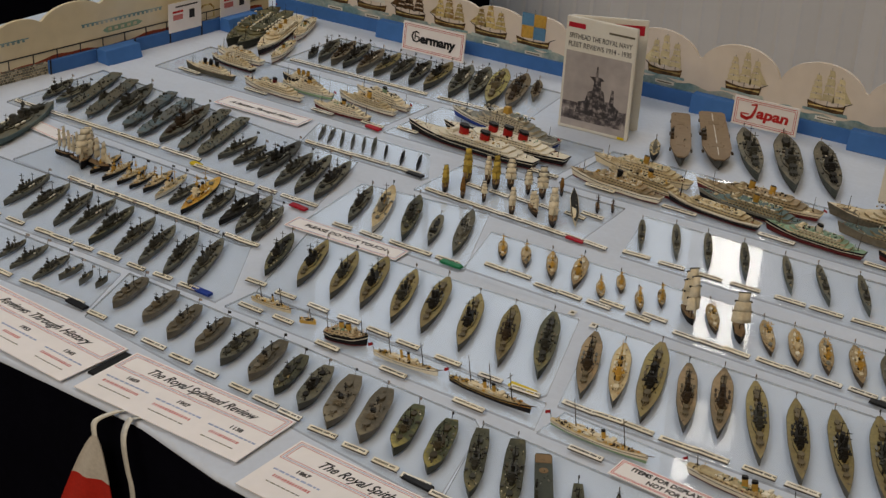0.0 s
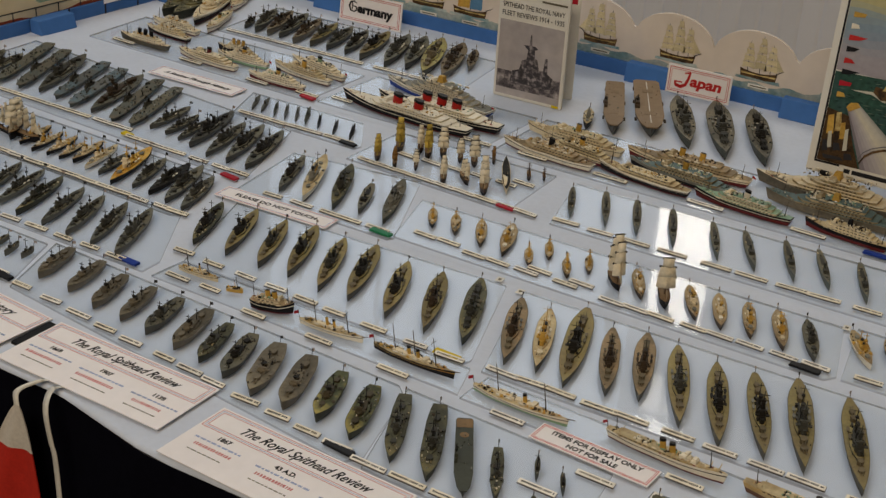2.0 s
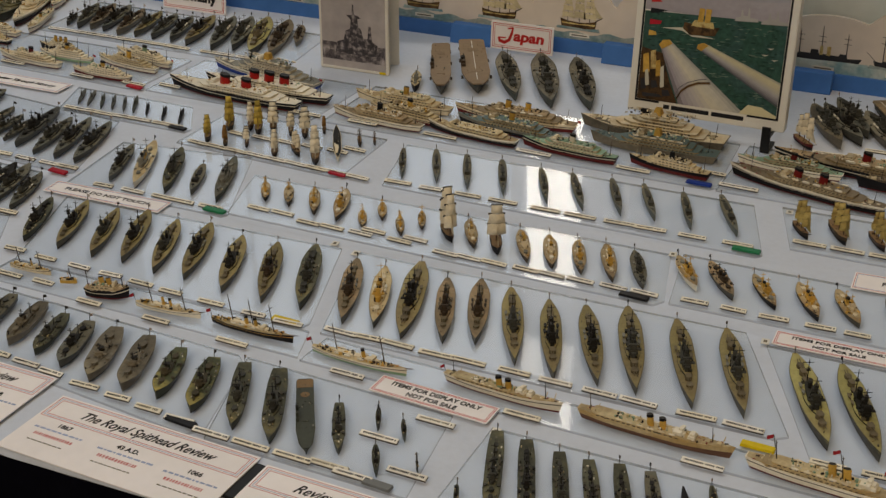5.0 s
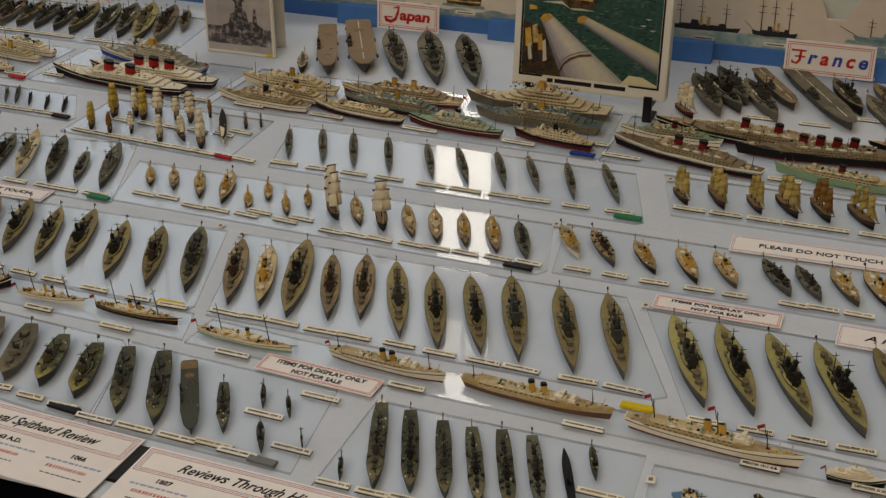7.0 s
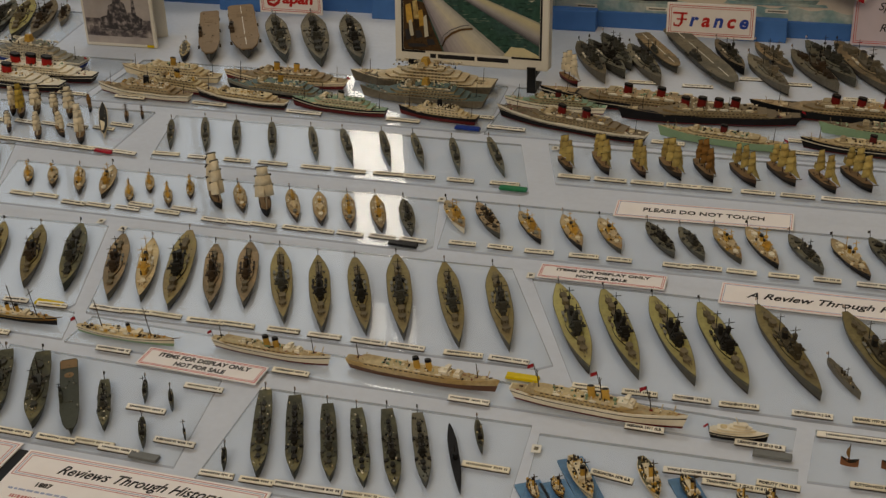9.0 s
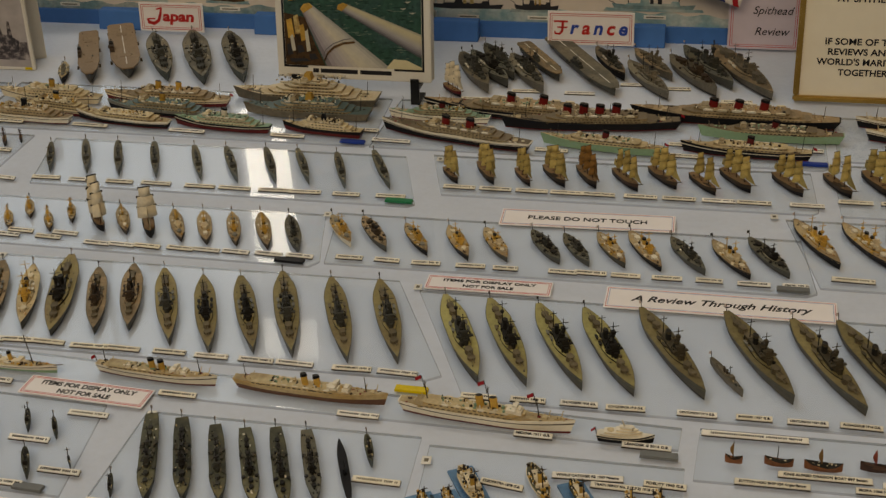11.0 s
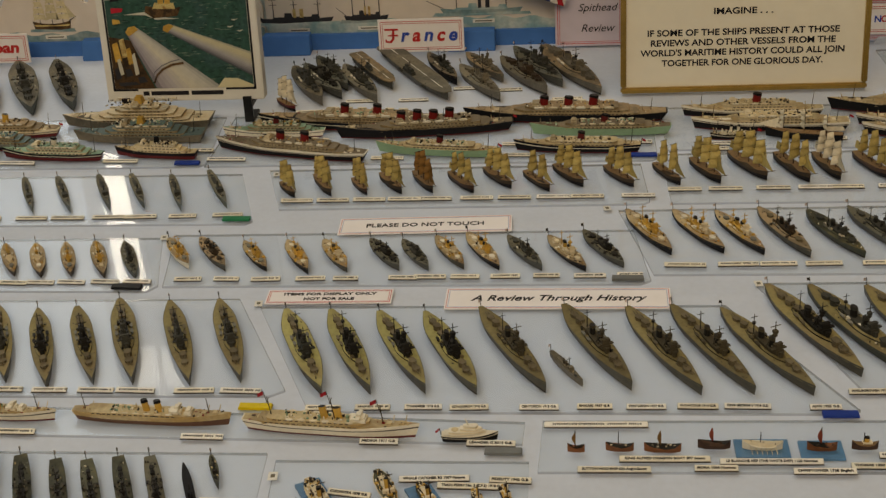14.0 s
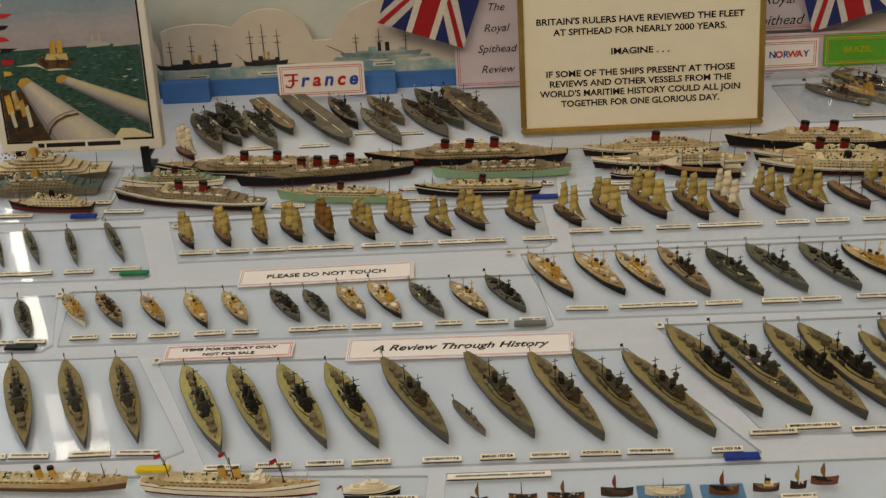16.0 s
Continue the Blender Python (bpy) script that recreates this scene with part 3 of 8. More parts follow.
def carrier(place, look_, seed, label, group, line=True, wide=0.062, z=0.0088, gear=26, plain=False, after=None):
    """A flat-topped ship: hull, hangar, flight deck with gear, island, funnel, mast and gun sponsons."""
    hm, dm, um, fm = look_
    r = random.Random(seed)
    root, L = thing_at("aircraft_carrier_model", place[:2], place[2:])
    W = wide * L
    half = plan(L, W * 1.8, stern=0.6, fine=2.2, full=0.55)
    hull(root, half, z * 0.72, hm, um, sheer=0.15)
    o = [(-0.49 * L, -W * 0.7), (-0.46 * L, -W * 0.92), (0.25 * L, -W), (0.42 * L, -W * 0.7), (0.49 * L, -W * 0.35), (0.49 * L, W * 0.35), (0.42 * L, W * 0.7), (0.25 * L, W * 0.95), (-0.46 * L, W * 0.92), (-0.49 * L, W * 0.7)]
    bm = bmesh.new()
    prism(bm, [(x * 0.93, y * 0.82) for x, y in o], z * 0.65, z * 0.9)
    part("hangar", bm, um, root)
    bm = bmesh.new()
    prism(bm, o, z * 0.88, z)
    part("flight_deck", bm, dm, root)
    if line:
        bm = bmesh.new()
        box(bm, -0.02 * L, 0.0, z - 0.0001, 0.86 * L, 0.0011, 0.0003)
        part("deck_line", bm, WHITE_STRIP, root, "white centre line")
    if after:
        bm = bmesh.new()
        box(bm, -0.415 * L, 0, z - 0.0001, 0.12 * L, W * 1.7, 0.0004)
        tube(bm, (-0.25 * L, 0, z - 0.0001), (-0.25 * L, 0, z + 0.0003), W * 0.5, n=12)
        part("deck_end", bm, after, root, "brown after end of the deck")
    for x in (0.22, -0.24) if not plain else (0.1,):
        bm = bmesh.new()
        box(bm, x * L, 0, z - 0.0001, 0.07 * L, W * 0.75, 0.0005)
        part("deck_lift", bm, BROWN_D if dm in (TAN_D, BROWN_D) else dm, root)
    bm = bmesh.new()
    box(bm, 0.06 * L, -W * 0.82, z, 0.15 * L, W * 0.32, 0.0045, top=0.92)
    box(bm, 0.09 * L, -W * 0.82, z + 0.0045, 0.05 * L, W * 0.3, 0.004, top=0.9)
    part("island", bm, um, root)
    funnel(root, 0.03 * L, z + 0.004, W * 0.16, 0.006, fm, um, y=-W * 0.82)
    ob = mast(root, 0.08 * L, z + 0.007, 0.012, WIRE, yards=2)
    ob.location.y = -W * 0.82
    for s in (-1, 1):
        for x in (-0.33, -0.05, 0.3) if not plain else ():
            bm = bmesh.new()
            box(bm, 0, 0, 0, 0.05 * L, W * 0.16, 0.0022, top=0.9)
            tube(bm, (0, 0, 0.002), (0, 0, 0.0036), 0.0014, n=7)
            ob = part("gun_sponson", bm, um, root)
            ob.location = (x * L, s * W * (0.97 if abs(x) < 0.32 else 0.9), z * 0.68)
    wide_half = [(x, W * 0.9) for x, _ in half]
    fittings(root, wide_half, lambda x: z, (um, dm, dm, GREY_U, dm) if gear < 40 else (um, DARK_U, GREY_U, um, CAMO), -0.45 * L, 0.42 * L, gear, 0.0011 if gear < 40 else 0.0022, r, 0.9)
    return tagged(root, label, "ship model", group)


PORT_DK = material("dark_ports", (0.055, 0.042, 0.03), 0.4, vary=0.2, bump=0)


def liner(place, hullm, boot, label, group, seed, funnels=2, fm=RED_F, cap=None, tiers=3, upper=None, deck=None, h=0.0088, beam=0.13, name="liner_model", masts=2, tall=0.85, modern=False, fr=None, royal=False, plain=False):
    """A passenger ship: long hull, stepped decks with window bands, funnels, lifeboats, masts, hatches."""
    r = random.Random(seed)
    upper, deck = upper or r.choice((CREAM_U, CREAM_U, LINER_U)), deck or r.choice((STRAW_D, TAN_D))
    root, L = thing_at(name, place[:2], place[2:])
    h = h * 1.12 * min(1.15, 0.55 + 0.45 * L / 0.17)
    half = plan(L, L * beam, stern=0.5 if not modern else 0.8, fine=1.9, full=0.6, n=16)
    top = hull(root, half, h, hullm, deck, sheer=0.55, boot=boot or (MAROON if hullm is WHITE_H else None), bandh=0.62 if boot is BLACK_H else 0.5 if boot else 0.16, rake=0.03, strake=BROWN_U if hullm in (WHITE_H, CREAM_U) else WHITE_H if hullm is BLACK_H and r.random() < 0.6 else None)
    if boot is BLACK_H or hullm is BLACK_H:
        bm = bmesh.new()
        prism(bm, [(x * 0.945, y * 0.80) for x, y in ring(half)], 0.0, 0.0011)
        part("waterline", bm, MAROON, root)
    th = 0.0034 * tall
    for k in range(tiers):
        x0, x1 = ((-0.36 + 0.05 * k) * L, (0.30 - 0.055 * k) * L) if not royal else ((-0.40 + 0.05 * k) * L, (0.27 - 0.05 * k) * L)
        k2 = 0.84 - 0.10 * k
        o = [(x0, -k2 * L * beam / 2 * 0.8), (x0 + 0.03 * L, -k2 * L * beam / 2), (x1 - 0.06 * L, -k2 * L * beam / 2), (x1, -k2 * L * beam * 0.16), (x1, k2 * L * beam * 0.16), (x1 - 0.06 * L, k2 * L * beam / 2), (x0 + 0.03 * L, k2 * L * beam / 2), (x0, k2 * L * beam / 2 * 0.8)]
        bm = bmesh.new()
        z0 = h + th * k
        prism(bm, o, z0 - 0.0006, z0 + th * 0.82)
        prism(bm, [(x * 1.012, y * 1.05) for x, y in o], z0 + th * 0.8, z0 + th, topmi=1)
        part("upper_deck", bm, (upper, deck), root)
        bm = bmesh.new()
        step = 0.0055
        for s in (-1, 1):
            for i in range(int((x1 - x0 - 0.12 * L) / step)):
                box(bm, x0 + 0.045 * L + step * i, s * (k2 * L * beam / 2 + 0.00005), z0 + th * 0.3, step * 0.6, 0.0005, th * 0.32)
        if not plain:
            part("window_band", bm, PORT_DK, root)["kind"] = "stuff"
        else:
            bm.free()
    zt = h + th * tiers
    bm = bmesh.new()
    box(bm, (0.235 - 0.05 * tiers + 0.05) * L, 0, zt - 0.0005, 0.045 * L, L * beam * 0.62, 0.003, top=0.93)
    box(bm, (0.235 - 0.05 * tiers + 0.05) * L, 0, zt + 0.0024, 0.03 * L, L * beam * 0.4, 0.0022, top=0.93)
    if royal:
        box(bm, 0.155 * L, 0, zt - 0.001, 0.075 * L, L * beam * 0.55, 0.0042, top=0.96)
        box(bm, 0.165 * L, 0, zt + 0.0031, 0.022 * L, L * beam * 0.86, 0.0022)
        box(bm, 0.165 * L, 0, zt + 0.0052, 0.03 * L, L * beam * 0.3, 0.0022, top=0.9)
    part("bridge", bm, WHITE_H if royal else upper, root)
    span = {0: (), 1: (-0.03,), 2: (0.06, -0.1), 3: (0.1, -0.02, -0.14), 4: (0.13, 0.04, -0.05, -0.14)}[funnels]
    if royal:
        span = (0.05, -0.03)
    for x in span:
        if modern:
            bm = bmesh.new()
            box(bm, 0, 0, 0, 0.055 * L, L * beam * 0.32, 0.009 * tall, top=0.7)
            ob = part("funnel", bm, fm, root)
            ob.location = (x * L, 0, zt - 0.0005)
        else:
            funnel(root, x * L, zt - 0.0005, fr or min(0.0042 if fm is RED_F else 0.0032, L * beam * 0.15), (0.0172 if fm is BRIGHT_RED else 0.0150 if royal else 0.014 if fm is RED_F else 0.0112) * r.uniform(0.92, 1.08) * tall, fm, cap or BLACK_H, lean=0.12, oval=1.5)
    for s in (-1, 1) if not plain else ():
        for i in range(6 if L > 0.14 else 4):
            lifeboat(root, (-0.22 + 0.068 * i) * L, s * L * beam * 0.36, zt - th * 0.4, 0.045 * L, r.choice((CREAM_U, WHITE_H)))
    for x in (0.36, -0.42)[:masts]:
        mast(root, x * L, top(x * L), 0.021 * r.uniform(0.8, 1.1), r.choice((WIRE, BROWN_U)), yards=0, lean=0.08, r=0.00055)
    for x in (0.33, 0.4, -0.4)[: 0 if plain else 3]:
        bm = bmesh.new()
        box(bm, 0, 0, 0, 0.03 * L, L * beam * 0.3, 0.0018, top=0.9)
        for s in (-1, 1):
            tube(bm, (0.018 * L, s * 0.002, 0), (0.024 * L, s * 0.006, 0.006), 0.00045, n=4)
        ob = part("hatch", bm, r.choice((deck, upper)), root)
        ob.location = (x * L, 0, top(x * L))
    if plain:
        return tagged(root, label, "ship model", group)
    fittings(root, half, lambda x: zt, (upper, WHITE_H, r.choice((BUFF, SEAGREEN, BROWN_U)), DARK_U), -0.26 * L, 0.2 * L, 70, 0.0018, r, 0.6)
    fittings(root, half, top, (upper, BROWN_U, DARK_U, WHITE_H, RED_F), -0.45 * L, 0.45 * L, 80, 0.0015, r, 0.86)
    if r.random() < 0.35:
        ensign(root, -0.49 * L, top(-0.49 * L), ENSIGN_R, 0.005)
    return tagged(root, label, "ship model", group)


def yacht(place, hullm, boot, label, group, seed, funnels=2, masts=2, bowsprit=True, h=0.0062, fm=BUFF, deck=None, name="steam_yacht_model", beam=0.13):
    r = random.Random(seed)
    root, L = thing_at(name, place[:2], place[2:])
    half = plan(L, L * beam, stern=0.25, fine=1.8, full=0.5)
    h *= min(1.2, 0.5 + 0.5 * L / 0.11)
    top = hull(root, half, h, hullm, deck or STRAW_D, sheer=0.6, boot=boot, bandh=0.35, strake=BROWN_U if hullm in (WHITE_H, CREAM_U) else BUFF, flare=0.66)
    w = L * beam
    bm = bmesh.new()
    o = [(-0.25 * L, -0.16 * w), (0.16 * L, -0.19 * w), (0.20 * L, 0), (0.16 * L, 0.19 * w), (-0.25 * L, 0.16 * w)]
    prism(bm, o, h * 0.9, h + 0.003)
    prism(bm, [(x * 1.04, y * 1.15) for x, y in o], h + 0.003, h + 0.0036)
    part("deckhouse", bm, CREAM_U, root)
    bm = bmesh.new()
    box(bm, 0.14 * L, 0, h + 0.003, 0.05 * L, 0.7 * w, 0.003, top=0.9)
    part("bridge", bm, CREAM_U, root)
    for k in range(funnels):
        funnel(root, (0.05 - 0.11 * k) * L, h + 0.003, w * 0.13, 0.010, fm, BLACK_H if r.random() < 0.5 else fm, lean=0.15, oval=1.2)
    for k in range(masts):
        mast(root, (0.27 - 0.5 * k / max(1, masts - 1)) * L if masts > 1 else 0.2 * L, h, 0.032 * min(1.1, 0.4 + L / 0.16), BROWN_U, yards=1 if k == 0 else 0, lean=0.16, r=0.0007)
    for s in (-1, 1):
        for x in (-0.2, -0.1, 0.04):
            lifeboat(root, x * L, s * w * 0.36, h + 0.002, 0.07 * L, WHITE_H)
    if bowsprit:
        bm = bmesh.new()
        tube(bm, (0.46 * L, 0, top(0.46 * L) * 0.9), (0.56 * L, 0, top(0.5 * L) * 1.15), 0.0008, 0.0004, n=5)
        part("bowsprit", bm, WOOD_H, root)
    fittings(root, half, lambda x: h + 0.0018, (CREAM_U, BUFF, BROWN_U, DARK_U), -0.44 * L, 0.42 * L, 110, 0.0016, r, 0.85)
    if L > 0.08:
        ensign(root, -0.49 * L, top(-0.49 * L), ENSIGN_R, 0.006)
    return tagged(root, label, "ship model", group)


def sail_sheet(bm, x, z0, z1, w0, w1, belly, n=5):
    """A square sail bellied forward, with two faces."""
    for back in (0.0, 0.0005):
        g = []
        for j in range(n + 1):
            v = j / n
            row = []
            for i in range(n + 1):
                u = i / n * 2 - 1
                w = w0 + (w1 - w0) * v
                row.append(bm.verts.new((x + belly * (1 - u * u) * math.sin(v * math.pi * 0.9 + 0.25) - back, u * w / 2, z0 + (z1 - z0) * v - 0.001 * (1 - u * u) * (1 - v))))
            g.append(row)
        for j in range(n):
            for i in range(n):
                bm.faces.new((g[j][i], g[j][i + 1], g[j + 1][i + 1], g[j + 1][i]))


def sailing_ship(place, seed, label, group, sail=None, hullm=None, masts=3, height=0.05, furled=False, spanker=True, stripes=False, beam=0.215, name="sailing_ship_model"):
    r = random.Random(seed)
    sail, hullm = sail or SAIL_GOLD, hullm or WOOD_H
    root, L = thing_at(name, place[:2], place[2:])
    half = plan(L, L * beam, stern=0.6, fine=2.0, full=0.6)
    h = 0.0068 * min(1.2, 0.5 + 0.5 * L / 0.06)
    top = hull(root, half, h, r.choice((WOOD_H, BROWN_U, BROWN_U)) if hullm is WOOD_H else hullm, WOOD_D, sheer=0.6, boot=BLACK_H, bandh=0.5)
    lean = radians(r.uniform(-14, 22)) * (0.4 if stripes else 1.0)
    xs = {1: (0.05,), 2: (0.2, -0.17), 3: (0.27, 0.0, -0.28)}[masts]
    for i, x in enumerate(xs):
        k = (0.92, 1.0, 0.8)[i] if masts == 3 else (1.0, 0.9)[i] if masts == 2 else 1.0
        hh = height * k * r.uniform(0.95, 1.05)
        mast(root, x * L, h * 0.9, hh, WOOD_H, yards=3 if furled else 0, r=0.0007)
        if furled:
            continue
        wid = L * beam * (1.65 if stripes else 1.2) * k
        z = h + 0.004
        for j, (f0, f1, ww) in enumerate(((0.15, 0.45, 1.0), (0.46, 0.72, 0.86), (0.73, 0.95, 0.62))):
            bm = bmesh.new()
            sail_sheet(bm, x * L + 0.001, z + hh * f0, z + hh * f1 - 0.0005, wid * ww * r.uniform(0.92, 1.05), wid * ww * r.uniform(0.78, 0.9), 0.26 * wid)
            bmesh.ops.rotate(bm, cent=(x * L, 0, 0), matrix=Matrix.Rotation(lean, 3, "Z"), verts=bm.verts)
            part("sail", bm, sail, root, smooth=True)
            bm = bmesh.new()
            zy = z + hh * f1 - 0.0008
            c_, s_ = math.cos(lean) * wid * ww * 0.5, math.sin(lean) * wid * ww * 0.5
            tube(bm, (x * L + s_, -c_, zy), (x * L - s_, c_, zy), 0.0014 if stripes else 0.0006, n=4)
            part("yard", bm, WIRE, root)
    bm = bmesh.new()
    tube(bm, (0.44 * L, 0, h * 1.2), (0.68 * L, 0, h * 1.2 + 0.12 * L), 0.0007, 0.0004, n=5)
    part("bowsprit", bm, WOOD_H, root)
    if not furled:
        for dx in (0.0, 0.09):
            bm = bmesh.new()
            a, b, c = (xs[0] * L + 0.05 * L, 0.0, h + height * 0.65 - dx * 0.1), ((0.62 - dx) * L, 0.0, h * 1.5 + 0.004), (0.36 * L - dx * L, 0.0012, h + height * 0.16)
            for back in (0.0, 0.0005):
                bm.faces.new([bm.verts.new((q[0], q[1] + back, q[2])) for q in (a, b, c)])
            part("jib", bm, sail, root)
        if spanker:
            bm = bmesh.new()
            x = xs[-1] * L
            for back in (0.0, 0.0005):
                bm.faces.new([bm.verts.new((q[0], back, q[1])) for q in ((x, h + 0.004), (x - 0.24 * L, h + 0.006), (x - 0.2 * L, h + height * 0.4), (x, h + height * 0.34))])
            part("spanker", bm, sail, root)
    fittings(root, half, top, WOOD_H, -0.4 * L, 0.4 * L, 12, 0.0014, r, 0.7)
    return tagged(root, label, "ship model", group)


def boat(place, seed, label, group, sail=None, house=False, hullm=None, mh=0.02, beam=0.3, oars=0):
    r = random.Random(seed)
    root, L = thing_at("boat_model", place[:2], place[2:])
    half = plan(L, L * beam, stern=0.06, fine=1.9, full=0.62)
    h = 0.0044
    top = hull(root, half, h, hullm or r.choice((RED_WOOD, WOOD_H, RED_WOOD)), CREAM_U if oars else DARK_U if not house else WOOD_D, sheer=1.1, aft=0.9, flare=0.6)
    mast(root, 0.05 * L, h * 0.8, mh * r.uniform(0.7, 1.1), WIRE, yards=1, r=0.0006)
    if sail:
        bm = bmesh.new()
        sail_sheet(bm, 0.06 * L, h + mh * 0.3, h + mh * 0.8, L * 0.4, L * 0.36, 0.003)
        part("sail", bm, sail, root, smooth=True)
    for k in range(oars):
        for s in (-1, 1):
            bm = bmesh.new()
            x = (-0.3 + 0.6 * k / (oars - 1)) * L
            tube(bm, (x, s * L * beam * 0.3, h * 1.1), (x - 0.05 * L, s * L * beam * 0.95, 0.0006), 0.0004, n=4)
            part("oar", bm, CREAM_U, root)
    if house:
        bm = bmesh.new()
        box(bm, -0.08 * L, 0, h * 0.9, 0.4 * L, 0.2 * L, 0.004, top=0.9)
        part("deckhouse", bm, CREAM_U, root)
        funnel(root, -0.05 * L, h + 0.003, 0.0016, 0.006, BUFF, BLACK_H)
    fittings(root, half, top, r.choice((BROWN_U, CREAM_U)), -0.35 * L, 0.35 * L, 8, 0.0014, r, 0.6)
    return tagged(root, label, "boat model", group)


def name_label(x, y, w=0.035, d=0.0060, rz=-2.0, z=0.0033, words="", group="ship name labels"):
    """A cream strip that leans back a little on the plate, printed in black."""
    mat = CREAM_STRIP if rng.random() < 0.6 else WHITE_STRIP
    bm = bmesh.new()
    # the brown base stands in for the slight shadow under the strip
    box(bm, 0, -0.0004, 0, w + 0.0002, d + 0.0004, 0.0010, mi=1)
    box(bm, 0, 0, 0.0010, w, d, 0.0012, top=0.985)
    ob = part("name_label", bm, (mat, BROWN_U))
    ob.matrix_basis = pose(x, y, z + d * 0.14, 16, 0, rz)
    if words:
        lettering(words, d * 0.62, pose(0, -0.0002, 0.0024), INK, ob, width=w * 0.88, name="lettering", bold=0.00012)
        tagged(ob, "cream card strip printed with a ship's name", "label", group)
        return ob
    bm = bmesh.new()
    hi = d * rng.uniform(0.36, 0.44)
    p = -w * rng.uniform(0.40, 0.45)
    for word in (0.50, 0.20, 0.14):
        q = p + word * w * rng.uniform(0.85, 1.1)
        while p < min(q, w * 0.45):
            l = rng.uniform(0.0008, 0.0016)
            box(bm, p + l / 2, rng.uniform(-0.0001, 0.0001), 0.0021, l, hi * rng.uniform(0.8, 1.0), 0.0003)
            p += l + rng.uniform(0.0004, 0.0007)
        p += 0.0016
    part("print", bm, FADED if rng.random() < 0.25 else INK, ob)
    return tagged(ob, "cream card strip with small black print", "label", group)


def chip(x, y, mat, colour, w=0.027, rz=0.0, z=0.0033):
    bm = bmesh.new()
    box(bm, 0, 0, 0, w, 0.009, 0.003, top=0.96)
    ob = part("marker_block", bm, mat)
    ob.matrix_basis = pose(x, y, z, 0, 0, rz)
    return tagged(ob, f"small {colour} marker block on a clear plate", "marker")


def plate(pts, z=0.0002):
    """A clear sheet, 3 mm thick, laid on the cloth."""
    bm = bmesh.new()
    lo, hi = ([bm.verts.new((x, y, h)) for x, y in pts] for h in (z, z + 0.003))
    for i in range(len(pts)):
        k = (i + 1) % len(pts)
        bm.faces.new((lo[i], lo[k], hi[k], hi[i])).material_index = 1
    bm.faces.new(hi)
    ob = part("display_plate", bm, (ACRYLIC, SAWN))
    ob.visible_shadow = False
    return tagged(ob, "clear acrylic sheet under a row of ship models", "plate", "display plates")


# ---- the hall ----
def wall(name, x0, x1, y0, y1, z0, z1, mat=WALL_MAT):
    return tagged(slab(name, x0, x1, y0, y1, z0, z1, mat), "plain pale painted hall wall", "wall", kind="structure")


FLOOR_Z = -0.75
tagged(slab("floor", -7, 8, -6, 9.4, FLOOR_Z - 0.1, FLOOR_Z, FLOOR_MAT), "dull brown hall floor", "floor", kind="structure")
tagged(slab("ceiling", -7, 8, -6, 9.4, 7.2, 7.3, WALL_MAT), "pale hall ceiling", "ceiling", kind="structure")
wall("wall_west", -7.1, -7, -6, 9.4, FLOOR_Z, 7.2)
wall("wall_east", 8, 8.1, -6, 9.4, FLOOR_Z, 7.2)
wall("wall_south", -7, 8, -6.1, -6, FLOOR_Z, 7.2)
WX0, WX1, WZ0, WZ1 = -2.78, -2.28, 3.1, 6.36
wall("wall_north", -7, WX0, 9.0, 9.2, FLOOR_Z, 7.2)
wall("wall_north", WX1, 8, 9.0, 9.2, FLOOR_Z, 7.2)
wall("wall_north", WX0, WX1, 9.0, 9.2, FLOOR_Z, WZ0)
wall("wall_north", WX0, WX1, 9.0, 9.2, WZ1, 7.2)
win = tagged(empty("window_1", pose(0, 0, 0)), "tall narrow bright hall window", "window", kind="structure")
slab("pane", WX0, WX1, 9.08, 9.09, WZ0, 4.88, WINDOW_GLOW, win)
slab("pane", WX0, WX1, 9.08, 9.09, 5.36, 5.78, glow("dim_window_daylight", (0.90, 0.95, 1.0), 3.2), win)
slab("pane", WX0, WX1, 9.08, 9.09, 5.84, WZ1, WINDOW_GLOW, win)
# bluish glowing panels added on the north wall for the sheen in the plates
SHEEN_GLOW = glow("sheen_glow", (0.60, 0.77, 1.0), 1.5)
for k in range(3):
    slab("frosted_pane", -6.70 + 1.29 * k, -5.47 + 1.29 * k, 8.985, 8.995, 3.2, 6.3, SHEEN_GLOW, win)
slab("transom_panel", WX0, WX1, 9.03, 9.10, 4.88, 5.36, WALL_MAT, win)
slab("glazing_bar", WX0, WX1, 9.03, 9.10, 5.78, 5.84, WALL_MAT, win)
slab("glazing_bar", -2.545, -2.515, 9.04, 9.079, 5.36, 5.78, WALL_MAT, win)

# ribbed white screen behind the stand
screen = tagged(empty("ribbed_screen", pose(0, 3.2, FLOOR_Z)), "white ribbed panel screen behind the stand", "screen", kind="structure")
xx = -2.4
while xx < 4.2:
    bm = bmesh.new()
    prism(bm, [(0, 0), (0.010, -0.003), (0.053, -0.003), (0.063, 0), (0.063, 0.03), (0, 0.03)], 0.0, 1.15)
    ob = part("panel", bm, BLIND, screen)
    ob.location = (xx, 0, 0)
    xx += 0.0632
tagged(slab("draped_table", -3.2, -1.25, 1.75, 2.6, FLOOR_Z, -0.02, NAVY), "table under a dark navy cloth", "table")

# ---- the display table ----
TX0, TX1, TY0, TY1 = -1.35, 2.2, -0.045, 1.5


def front_y(x):
    """The front edge runs back a little on its west part."""
    return -0.032 + (min(0.20 * -x, 0.0295 + 0.03 * (-x - 0.147)) if x < 0 else 0.0)


